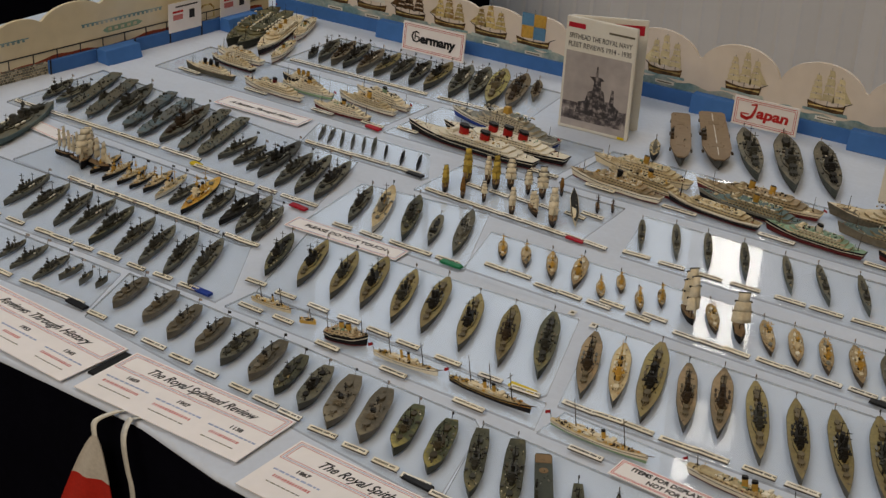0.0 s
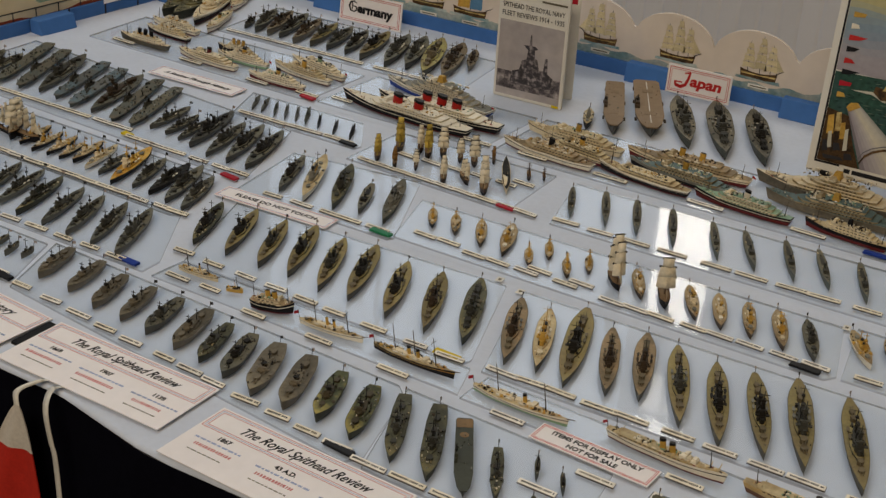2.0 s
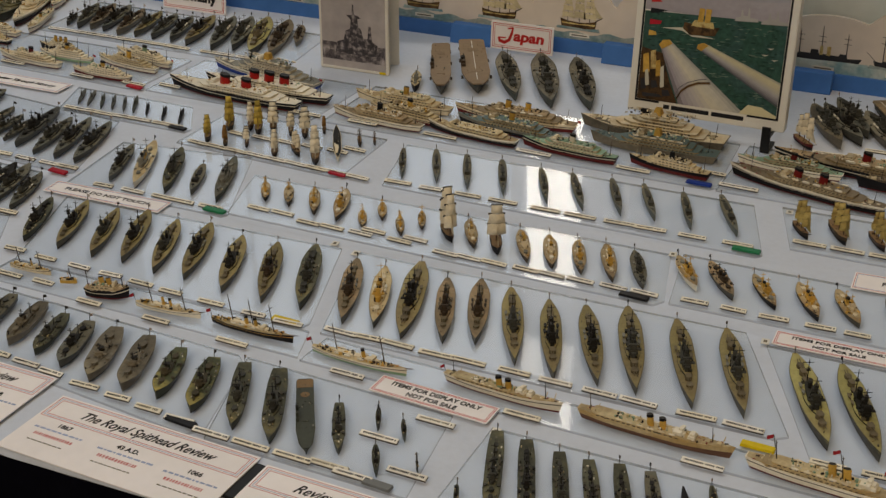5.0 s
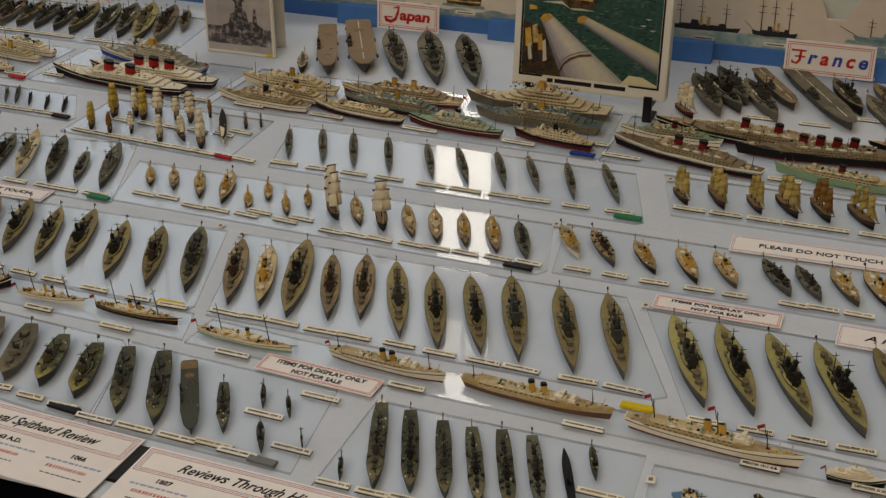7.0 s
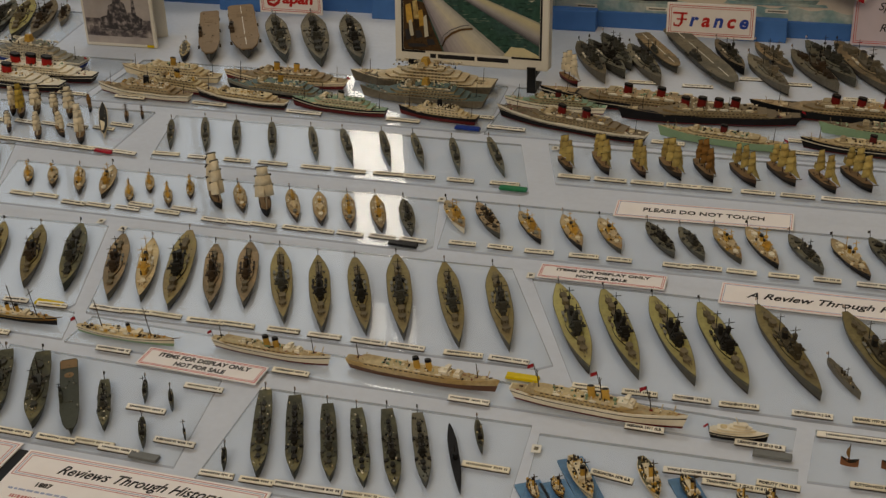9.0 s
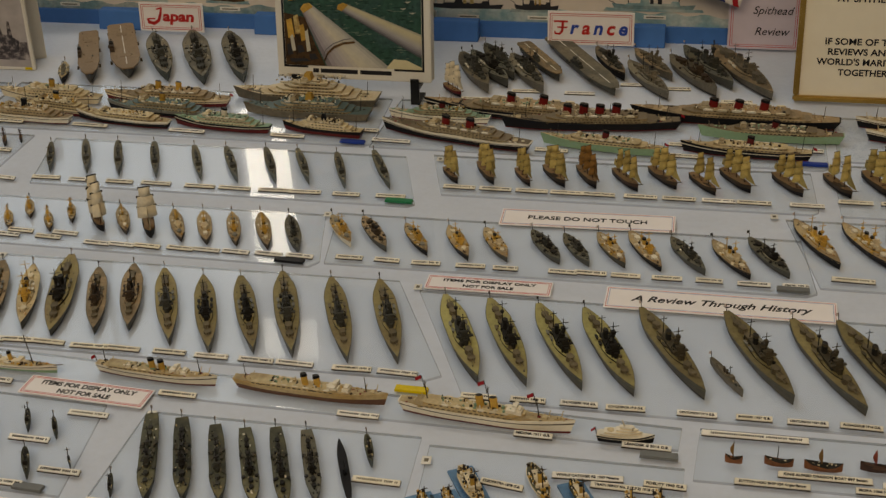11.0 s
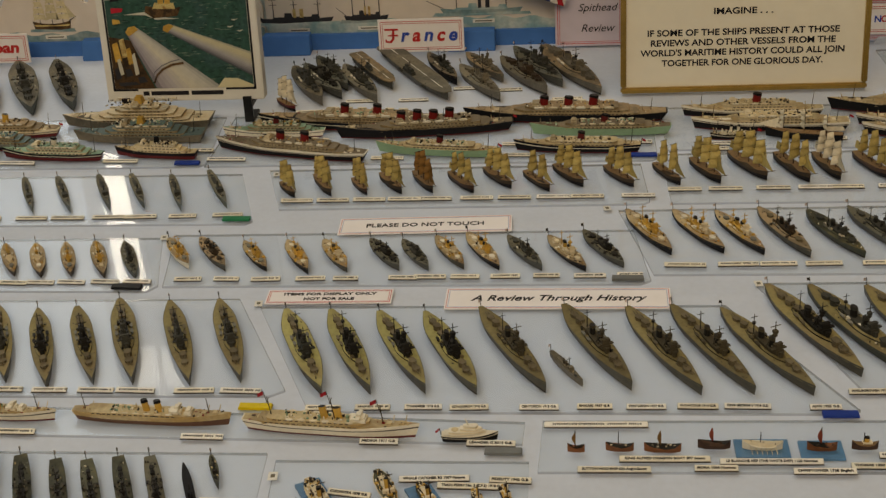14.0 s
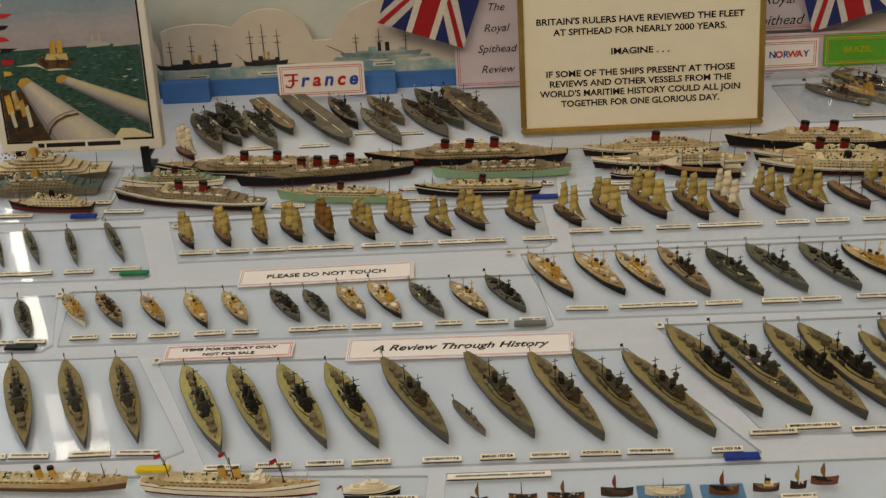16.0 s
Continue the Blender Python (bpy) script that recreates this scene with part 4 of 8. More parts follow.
def creases(x, y):
    """Low folds pressed into the cloth, mostly along the aisles between the plates."""
    z = 0.0
    for k, (y0, slope, hi) in enumerate(((0.245, -0.02, 1.3), (0.497, -0.01, 1.6), (0.672, 0.0, 1.5), (0.846, 0.01, 1.8), (1.042, 0.0, 1.4), (1.16, 0.04, 0.9), (0.30, 0.02, 0.5), (0.58, -0.03, 0.5), (0.93, 0.02, 0.6))):
        d = y - y0 - slope * x - 0.005 * math.sin(x * 5 + k)
        z += 0.001 * hi * (0.7 + 0.3 * math.sin(x * 9 + 2 * k)) * math.exp(-(d / 0.0045) ** 2)
    return z


table = tagged(empty("display_table", pose(0, 0, 0)), "long exhibition table under a pale blue cloth", "table")
bm = bmesh.new()
NX, NY = 80, 320
grid = []
for j in range(NY + 1):
    row = []
    for i in range(NX + 1):
        x = TX0 + (TX1 - TX0) * i / NX
        y = front_y(x) + (TY1 - front_y(x)) * j / NY
        row.append(bm.verts.new((x, y, creases(x, y))))
    grid.append(row)
for j in range(NY):
    for i in range(NX):
        bm.faces.new((grid[j][i], grid[j][i + 1], grid[j + 1][i + 1], grid[j + 1][i]))
lip = [bm.verts.new((v.co.x, v.co.y - 0.0015, -0.004)) for v in grid[0]]
for i in range(NX):
    bm.faces.new((lip[i], lip[i + 1], grid[0][i + 1], grid[0][i]))
part("tablecloth", bm, CLOTH, table, smooth=True)
slab("tabletop", TX0, TX1, 0.20, TY1, -0.03, -0.002, BROWN_PAINT, table)
bm = bmesh.new()
NS = 220
lo, hi = [], []
for i in range(NS + 1):
    x = TX0 + (TX1 - TX0) * i / NS
    f = math.sin(x * 38) * 0.012 + math.sin(x * 91 + 1) * 0.005
    hi.append(bm.verts.new((x, front_y(x) - 0.003 + f * 0.05, -0.003)))
    lo.append(bm.verts.new((x, front_y(x) - 0.03 + f, FLOOR_Z + 0.01)))
for i in range(NS):
    bm.faces.new((lo[i], lo[i + 1], hi[i + 1], hi[i]))
part("skirt", bm, NAVY, table, "dark navy table skirt", smooth=True)
for x in (TX0 + 0.1, 0.5, TX1 - 0.1):
    for y in (0.08, TY1 - 0.1):
        bm = bmesh.new()
        tube(bm, (x, y, FLOOR_Z), (x, y, -0.03), 0.02, n=10)
        part("leg", bm, GREY_U, table)

# ---- clear plates, row by row from the front ----
PLATES = (
    ((-0.80, 0.135), (-0.372, 0.135), (-0.372, 0.150), (-0.405, 0.235), (-0.80, 0.245)),
    ((-0.359, 0.128), (0.165, 0.062), (0.178, 0.080), (0.150, 0.200), (0.135, 0.214), (-0.398, 0.243)),
    ((0.186, 0.064), (0.410, 0.056), (0.395, 0.200), (0.146, 0.214)),
    ((0.436, 0.040), (0.722, 0.040), (0.716, 0.193), (0.440, 0.196)),
    ((0.734, 0.030), (0.962, 0.030), (0.962, 0.180), (0.726, 0.182)),
    ((-0.245, 0.248), (0.195, 0.236), (0.180, 0.290), (-0.240, 0.300)),
    ((0.200, 0.232), (0.955, 0.208), (0.957, 0.243), (0.205, 0.286)),
    ((0.970, 0.165), (1.75, 0.165), (1.75, 0.245), (0.974, 0.245)),
    ((-0.90, 0.250), (-0.262, 0.250), (-0.262, 0.282), (-0.330, 0.402), (-0.90, 0.410)),
    ((-0.240, 0.302), (0.168, 0.296), (0.172, 0.306), (0.118, 0.488), (-0.296, 0.478)),
    ((0.193, 0.292), (0.700, 0.290), (0.714, 0.300), (0.629, 0.486), (0.142, 0.488)),
    ((0.744, 0.262), (1.262, 0.256), (1.274, 0.262), (1.168, 0.462), (0.656, 0.468)),
    ((1.285, 0.290), (1.85, 0.280), (1.85, 0.510), (1.205, 0.510)),
    ((-0.80, 0.414), (-0.345, 0.394), (-0.325, 0.402), (-0.378, 0.530), (-0.80, 0.545)),
    ((-0.325, 0.512), (-0.072, 0.508), (-0.066, 0.516), (-0.134, 0.694), (-0.340, 0.668)),
    ((-0.070, 0.520), (0.515, 0.506), (0.525, 0.520), (0.512, 0.580), (0.500, 0.640), (-0.100, 0.642)),
    ((0.531, 0.517), (1.080, 0.512), (1.092, 0.520), (1.078, 0.644), (0.514, 0.647)),
    ((1.096, 0.533), (1.85, 0.524), (1.85, 0.700), (1.062, 0.698)),
    ((-1.00, 0.580), (-0.350, 0.540), (-0.338, 0.548), (-0.395, 0.735), (-1.00, 0.800)),
    ((-0.515, 0.742), (-0.280, 0.738), (-0.276, 0.752), (-0.325, 0.832), (-0.545, 0.834)),
    ((-0.268, 0.700), (0.004, 0.682), (0.012, 0.690), (0.012, 0.836), (-0.262, 0.838)),
    ((0.078, 0.684), (0.596, 0.676), (0.604, 0.684), (0.562, 0.826), (0.048, 0.830)),
    ((0.632, 0.716), (1.094, 0.716), (1.102, 0.724), (1.096, 0.836), (0.598, 0.836)),
    ((1.128, 0.716), (1.85, 0.709), (1.85, 0.866), (1.126, 0.866)),
    ((-0.95, 0.880), (-0.470, 0.862), (-0.456, 0.872), (-0.450, 1.020), (-0.95, 1.030)),
    ((-0.440, 0.868), (-0.130, 0.862), (-0.120, 1.030), (-0.430, 1.032)),
    ((-0.112, 0.862), (0.494, 0.854), (0.502, 0.862), (0.496, 1.030), (-0.105, 1.034)),
    ((0.503, 0.854), (1.112, 0.848), (1.120, 0.856), (1.118, 1.024), (0.510, 1.030)),
    ((1.134, 0.880), (1.85, 0.876), (1.85, 1.030), (1.130, 1.030)),
    ((-0.80, 1.055), (-0.300, 1.050), (-0.285, 1.060), (-0.300, 1.235), (-0.80, 1.240)),
    ((1.49, 1.09), (1.95, 1.09), (1.95, 1.25), (1.48, 1.25)),
)
for p in PLATES:
    plate(p)
for x, y in ((0.502, 0.640), (0.653, 0.474), (1.048, 0.703), (1.209, 0.508), (0.728, 0.157), (0.140, 0.483), (0.446, 0.190), (0.610, 0.822), (0.512, 0.985), (0.104, 0.496)):
    bm = bmesh.new()
    box(bm, 0, 0, 0, 0.009, 0.012, 0.0006)
    tag = part("corner_tag", bm, CHIP_WHITE)
    tag.matrix_basis = pose(x, y, 0.0033, 0, 0, 4)
    bm = bmesh.new()
    box(bm, 0, 0, 0.0005, 0.004, 0.005, 0.0003)
    part("print", bm, FADED, tag)
    tagged(tag, "tiny white paper tag on a plate corner", "tag", "corner tags")

# ---- places of the models: bow x, y, stern x, y ----
FRONT_A = (
    (-0.555, 0.167, -0.564, 0.224), (-0.519, 0.156, -0.53, 0.23), (-0.474, 0.152, -0.487, 0.227), (-0.449, 0.172, -0.452, 0.215),
    (-0.419, 0.177, -0.428, 0.209), (-0.398, 0.184, -0.403, 0.21),
)
FRONT_B = (
    (-0.344, 0.159, -0.361, 0.234), (-0.292, 0.155, -0.307, 0.231), (-0.241, 0.142, -0.261, 0.22), (-0.196, 0.139, -0.213, 0.217),
    (-0.153, 0.133, -0.169, 0.214), (-0.106, 0.126, -0.125, 0.213), (-0.066, 0.121, -0.086, 0.202), (-0.025, 0.111, -0.049, 0.198),
    (0.021, 0.1, -0.013, 0.199), (0.064, 0.099, 0.031, 0.198), (0.105, 0.101, 0.078, 0.19), (0.151, 0.094, 0.121, 0.188),
)
FRONT_C = (
    (0.206, 0.084, 0.156, 0.193), (0.252, 0.078, 0.196, 0.198), (0.294, 0.077, 0.231, 0.189), (0.322, 0.09, 0.284, 0.165),
    (0.339, 0.142, 0.325, 0.173), (0.372, 0.135, 0.357, 0.163), (0.372, 0.072, 0.351, 0.113), (0.405, 0.094, 0.398, 0.106),
)
FRONT_D = (
    (0.459, 0.058, 0.449, 0.086), (0.494, 0.053, 0.451, 0.182), (0.527, 0.061, 0.482, 0.181), (0.56, 0.064, 0.518, 0.175),
    (0.592, 0.064, 0.548, 0.174), (0.622, 0.062, 0.577, 0.179), (0.646, 0.076, 0.607, 0.18), (0.678, 0.074, 0.641, 0.172),
    (0.682, 0.136, 0.666, 0.18),
)
MID_A = (
    (-0.675, 0.285, -0.702, 0.394), (-0.623, 0.272, -0.654, 0.388), (-0.572, 0.279, -0.608, 0.387), (-0.537, 0.274, -0.566, 0.39),
    (-0.493, 0.266, -0.527, 0.385), (-0.446, 0.265, -0.479, 0.377), (-0.4, 0.261, -0.44, 0.374), (-0.355, 0.258, -0.401, 0.377),
    (-0.311, 0.255, -0.362, 0.381),
)
MID_B = (
    (-0.257, 0.339, -0.301, 0.453), (-0.205, 0.339, -0.25, 0.464), (-0.152, 0.337, -0.199, 0.46), (-0.108, 0.339, -0.158, 0.471),
    (-0.057, 0.331, -0.108, 0.464), (-0.015, 0.333, -0.063, 0.472), (0.044, 0.323, -0.006, 0.456), (0.099, 0.321, 0.044, 0.458),
    (0.149, 0.324, 0.092, 0.47),
)
MID_C = (
    (0.208, 0.315, 0.156, 0.457), (0.245, 0.321, 0.196, 0.454), (0.283, 0.311, 0.231, 0.483), (0.329, 0.322, 0.277, 0.456),
    (0.363, 0.334, 0.315, 0.47), (0.419, 0.311, 0.355, 0.464), (0.467, 0.3, 0.406, 0.454), (0.513, 0.308, 0.449, 0.459),
    (0.555, 0.307, 0.494, 0.475), (0.615, 0.305, 0.553, 0.47), (0.667, 0.31, 0.609, 0.473),
)
MID_D = (
    (0.754, 0.287, 0.69, 0.446), (0.803, 0.288, 0.74, 0.444), (0.858, 0.289, 0.794, 0.439), (0.909, 0.287, 0.844, 0.439),
    (0.977, 0.29, 0.904, 0.446), (1.013, 0.302, 0.981, 0.361), (1.061, 0.294, 0.994, 0.451), (1.128, 0.285, 1.062, 0.445),
    (1.179, 0.286, 1.109, 0.449), (1.235, 0.284, 1.161, 0.441),
)
MID_E = (
    (1.286, 0.316, 1.215, 0.492), (1.334, 0.315, 1.26, 0.488), (1.385, 0.304, 1.32, 0.487), (1.426, 0.303, 1.356, 0.484),
    (1.475, 0.305, 1.417, 0.461), (1.494, 0.304, 1.444, 0.485),
)
THIRD_A = (
    (-0.668, 0.441, -0.652, 0.456), (-0.636, 0.433, -0.633, 0.472), (-0.609, 0.436, -0.61, 0.477), (-0.585, 0.436, -0.594, 0.497),
    (-0.56, 0.438, -0.577, 0.518), (-0.53, 0.431, -0.551, 0.519), (-0.503, 0.429, -0.518, 0.506), (-0.467, 0.414, -0.506, 0.542),
    (-0.435, 0.423, -0.463, 0.525), (-0.403, 0.42, -0.424, 0.531), (-0.368, 0.413, -0.403, 0.535), (-0.335, 0.407, -0.367, 0.515),
)
THIRD_B = (
    (-0.27, 0.537, -0.312, 0.655), (-0.224, 0.53, -0.288, 0.675), (-0.177, 0.533, -0.238, 0.67), (-0.142, 0.544, -0.177, 0.632),
    (-0.098, 0.537, -0.15, 0.673),
)
THIRD_C = (
    (-0.04, 0.569, -0.068, 0.619), (-0.004, 0.568, -0.033, 0.622), (0.041, 0.556, 0.005, 0.626), (0.076, 0.551, 0.046, 0.64),
    (0.117, 0.548, 0.094, 0.592), (0.13, 0.579, 0.108, 0.624), (0.172, 0.547, 0.148, 0.593), (0.189, 0.574, 0.169, 0.618),
    (0.239, 0.557, 0.21, 0.593), (0.271, 0.552, 0.235, 0.619), (0.304, 0.548, 0.279, 0.6), (0.346, 0.542, 0.307, 0.618),
    (0.379, 0.539, 0.346, 0.619), (0.416, 0.54, 0.384, 0.619), (0.457, 0.536, 0.42, 0.623), (0.495, 0.534, 0.458, 0.62),
)
THIRD_D = (
    (0.554, 0.556, 0.512, 0.627), (0.599, 0.55, 0.552, 0.628), (0.649, 0.547, 0.608, 0.617), (0.699, 0.54, 0.661, 0.618),
    (0.744, 0.544, 0.706, 0.619), (0.805, 0.546, 0.763, 0.619), (0.839, 0.545, 0.802, 0.616), (0.88, 0.547, 0.842, 0.623),
    (0.921, 0.544, 0.879, 0.631), (0.97, 0.542, 0.928, 0.621), (1.02, 0.539, 0.976, 0.621), (1.063, 0.547, 1.018, 0.633),
)
THIRD_E = (
    (1.119, 0.576, 1.071, 0.685), (1.179, 0.578, 1.127, 0.683), (1.224, 0.573, 1.178, 0.679), (1.275, 0.566, 1.23, 0.685),
    (1.335, 0.563, 1.287, 0.676), (1.386, 0.567, 1.336, 0.684), (1.446, 0.565, 1.4, 0.681), (1.5, 0.583, 1.45, 0.676),
)
FOURTH_A = (
    (-0.958, 0.619, -0.992, 0.719), (-0.932, 0.624, -0.954, 0.724), (-0.886, 0.607, -0.955, 0.792), (-0.84, 0.604, -0.908, 0.784),
    (-0.803, 0.612, -0.87, 0.787), (-0.762, 0.607, -0.813, 0.78), (-0.719, 0.595, -0.768, 0.773), (-0.678, 0.598, -0.727, 0.772),
    (-0.627, 0.588, -0.688, 0.771), (-0.592, 0.592, -0.639, 0.761),
)
FOURTH_B = (
    (-0.563, 0.603, -0.571, 0.706), (-0.53, 0.6, -0.537, 0.686), (-0.501, 0.595, -0.513, 0.684), (-0.47, 0.584, -0.504, 0.73),
    (-0.428, 0.571, -0.46, 0.704), (-0.39, 0.57, -0.431, 0.713), (-0.355, 0.57, -0.394, 0.713),
)
SUBS_A = (
    (-0.494, 0.764, -0.522, 0.823), (-0.476, 0.764, -0.503, 0.823), (-0.45, 0.763, -0.481, 0.817), (-0.43, 0.764, -0.461, 0.818),
    (-0.41, 0.766, -0.441, 0.819), (-0.392, 0.766, -0.427, 0.83), (-0.367, 0.765, -0.393, 0.812), (-0.333, 0.757, -0.359, 0.81),
    (-0.301, 0.755, -0.329, 0.813),
)
SUBS_B = (
    (0.095, 0.711, 0.057, 0.798), (0.147, 0.714, 0.102, 0.814), (0.193, 0.713, 0.15, 0.815), (0.246, 0.713, 0.203, 0.817),
    (0.309, 0.713, 0.264, 0.812), (0.36, 0.712, 0.31, 0.813), (0.411, 0.716, 0.366, 0.817), (0.456, 0.719, 0.411, 0.818),
    (0.506, 0.712, 0.468, 0.813), (0.565, 0.717, 0.517, 0.825),
)
GERMANY = (
    (-0.764, 1.089, -0.783, 1.146), (-0.735, 1.082, -0.78, 1.207), (-0.708, 1.084, -0.748, 1.216), (-0.682, 1.085, -0.718, 1.223),
    (-0.644, 1.075, -0.678, 1.211), (-0.611, 1.082, -0.64, 1.212), (-0.576, 1.084, -0.605, 1.21), (-0.537, 1.085, -0.572, 1.212),
    (-0.5, 1.077, -0.534, 1.227), (-0.445, 1.072, -0.497, 1.238), (-0.41, 1.087, -0.468, 1.25), (-0.366, 1.072, -0.439, 1.262),
    (-0.333, 1.082, -0.394, 1.262), (-0.32, 1.153, -0.36, 1.249),
)
JAPAN = (
    (-0.034, 1.031, -0.063, 1.106), (0.01, 1.037, -0.076, 1.231), (0.063, 1.065, -0.037, 1.272), (0.131, 1.057, 0.032, 1.248),
    (0.193, 1.05, 0.095, 1.265), (0.252, 1.065, 0.159, 1.268),
)
FRANCE = (
    (0.636, 1.064, 0.569, 1.21), (0.662, 1.089, 0.584, 1.221), (0.666, 1.123, 0.599, 1.257), (0.718, 1.07, 0.649, 1.213),
    (0.735, 1.126, 0.659, 1.262), (0.824, 1.075, 0.704, 1.295), (0.833, 1.137, 0.779, 1.259), (0.902, 1.066, 0.834, 1.202),
    (0.904, 1.145, 0.84, 1.259), (0.971, 1.087, 0.897, 1.231), (0.994, 1.118, 0.916, 1.28), (1.051, 1.082, 0.962, 1.282),
)
NORWAY = (
    (1.607, 1.14, 1.528, 1.23), (1.647, 1.135, 1.559, 1.247), (1.673, 1.181, 1.579, 1.276),
)
YACHTS_A = (
    (-0.229, 0.28, -0.168, 0.281), (-0.147, 0.27, -0.127, 0.277), (-0.098, 0.256, -0.053, 0.278), (-0.032, 0.261, 0.055, 0.264),
    (0.069, 0.265, 0.178, 0.259),
)
YACHTS_B = (
    (0.204, 0.255, 0.322, 0.247), (0.36, 0.26, 0.496, 0.247), (0.511, 0.253, 0.674, 0.239), (0.685, 0.237, 0.859, 0.218),
    (0.879, 0.214, 0.933, 0.215),
)
SAIL_A = (
    (-0.243, 0.742, -0.225, 0.723), (-0.242, 0.8, -0.214, 0.771), (-0.206, 0.731, -0.188, 0.713), (-0.21, 0.811, -0.189, 0.786),
    (-0.194, 0.804, -0.17, 0.78), (-0.175, 0.742, -0.16, 0.725), (-0.175, 0.82, -0.154, 0.793), (-0.122, 0.733, -0.105, 0.71),
    (-0.14, 0.812, -0.124, 0.792), (-0.118, 0.816, -0.102, 0.796), (-0.097, 0.747, -0.075, 0.724), (-0.061, 0.743, -0.041, 0.716),
    (-0.074, 0.838, -0.013, 0.727), (-0.094, 0.835, -0.081, 0.814), (-0.025, 0.816, -0.01, 0.792), (-0.005, 0.827, 0.009, 0.802),
)
SAIL_B = (
    (0.623, 0.785, 0.648, 0.747), (0.666, 0.806, 0.695, 0.75), (0.718, 0.793, 0.742, 0.751), (0.754, 0.806, 0.787, 0.753),
    (0.798, 0.81, 0.827, 0.754), (0.845, 0.806, 0.88, 0.752), (0.891, 0.818, 0.928, 0.764), (0.944, 0.805, 0.977, 0.753),
    (0.983, 0.823, 1.02, 0.765), (1.049, 0.817, 1.084, 0.762), (1.113, 0.822, 1.143, 0.765), (1.162, 0.835, 1.194, 0.768),
    (1.214, 0.853, 1.253, 0.776), (1.273, 0.847, 1.305, 0.767), (1.322, 0.845, 1.344, 0.772), (1.374, 0.845, 1.403, 0.774),
    (1.423, 0.849, 1.453, 0.779), (1.478, 0.855, 1.512, 0.78), (1.523, 0.857, 1.556, 0.783),
)
SAIL_L = (
    (-0.767, 0.469, -0.731, 0.469), (-0.734, 0.467, -0.699, 0.461), (-0.71, 0.472, -0.65, 0.464),
)
LINERS_L = (
    (-0.921, 1.041, -1.003, 1.292), (-0.89, 1.037, -0.965, 1.288), (-0.845, 1.04, -0.929, 1.276), (-0.796, 1.02, -0.839, 1.143),
    (-0.846, 1.152, -0.903, 1.29), (-0.9, 0.907, -0.784, 0.903), (-0.896, 0.972, -0.788, 0.962), (-0.917, 1.012, -0.801, 1.002),
    (-0.765, 0.907, -0.626, 0.894), (-0.73, 0.971, -0.636, 0.963), (-0.705, 0.939, -0.593, 0.938), (-0.598, 0.889, -0.48, 0.888),
    (-0.594, 0.956, -0.463, 0.938), (-0.589, 1, -0.456, 0.969),
)
LINERS_Q = (
    (-0.417, 0.907, -0.163, 0.885), (-0.369, 0.94, -0.132, 0.929), (-0.398, 1.012, -0.179, 0.98),
)
LINERS_M = (
    (-0.112, 0.899, 0.049, 0.883), (-0.111, 0.976, 0.061, 0.964), (-0.067, 0.938, 0.075, 0.911), (0.047, 0.906, 0.201, 0.884),
    (0.06, 0.979, 0.261, 0.976), (0.079, 0.945, 0.254, 0.924), (0.201, 0.9, 0.353, 0.884), (0.365, 0.9, 0.487, 0.883),
    (0.254, 1.012, 0.482, 1.006), (0.288, 0.956, 0.483, 0.950),
)
LINERS_F = (
    (0.506, 0.919, 0.728, 0.863), (0.507, 0.959, 0.657, 0.953), (0.55, 1, 0.848, 0.968), (0.673, 0.942, 0.924, 0.968),
    (0.736, 0.895, 0.906, 0.87), (0.85, 1.004, 1.141, 0.99), (0.947, 0.945, 1.143, 0.94), (0.926, 0.89, 1.099, 0.878),
)
LINERS_R = (
    (1.16, 0.998, 1.357, 0.993), (1.17, 0.953, 1.384, 0.943), (1.193, 0.911, 1.255, 0.912), (1.268, 0.922, 1.369, 0.9),
    (1.365, 1.013, 1.613, 0.984), (1.394, 0.956, 1.596, 0.925), (1.396, 0.922, 1.615, 0.885),
)
BOATS = (
    (0.997, 0.196, 1.013, 0.195), (1.032, 0.198, 1.058, 0.197), (1.067, 0.197, 1.101, 0.196), (1.116, 0.202, 1.146, 0.201),
    (1.156, 0.201, 1.193, 0.2), (1.214, 0.199, 1.241, 0.198), (1.254, 0.2, 1.278, 0.2), (1.288, 0.202, 1.303, 0.202),
    (1.308, 0.208, 1.333, 0.207),
)
BOATS2 = (
    (0.762, 0.148, 0.792, 0.092), (0.824, 0.161, 0.848, 0.104), (0.863, 0.142, 0.884, 0.102), (0.732, 0.105, 0.746, 0.082),
    (0.753, 0.111, 0.767, 0.088), (0.914, 0.132, 0.922, 0.108), (0.939, 0.136, 0.947, 0.112),
)
SEAGREEN_G = material("grey_sea_green_hull", (0.10, 0.15, 0.145), 0.55, vary=0.1)
OLIVE = (OLIVE_H, OLIVE_D, DARK_U, DARK_U)
BROWNISH = (OLIVE_H, TAN_D, BROWN_U, DARK_U)
SLATE = (GREY_H, GREY_D, DARK_U, GREY_H)
GREENISH = (GREEN_H, GREEN_D, DARK_U, GREEN_H)
DRAB_U = material("drab_works", (0.17, 0.145, 0.105), 0.6, vary=0.22, second=(0.10, 0.085, 0.06), amount=0.5)
DRAB_D = material("drab_deck", (0.125, 0.108, 0.08), 0.65, vary=0.22, grain=240, second=(0.20, 0.17, 0.115), amount=0.45)
DRAB = (DRAB_H, DRAB_D, DRAB_U, BROWN_U)
MOSS_D = material("mottled_green_deck", (0.085, 0.095, 0.05), 0.6, vary=0.2, grain=260, second=(0.34, 0.28, 0.09), amount=0.5)
MOTTLED = (GREEN_H, MOSS_D, OLIVE_U, GREEN_H)
BACK_DRAB = (DRAB_H, BROWN_D, BROWN_U, DARK_U)
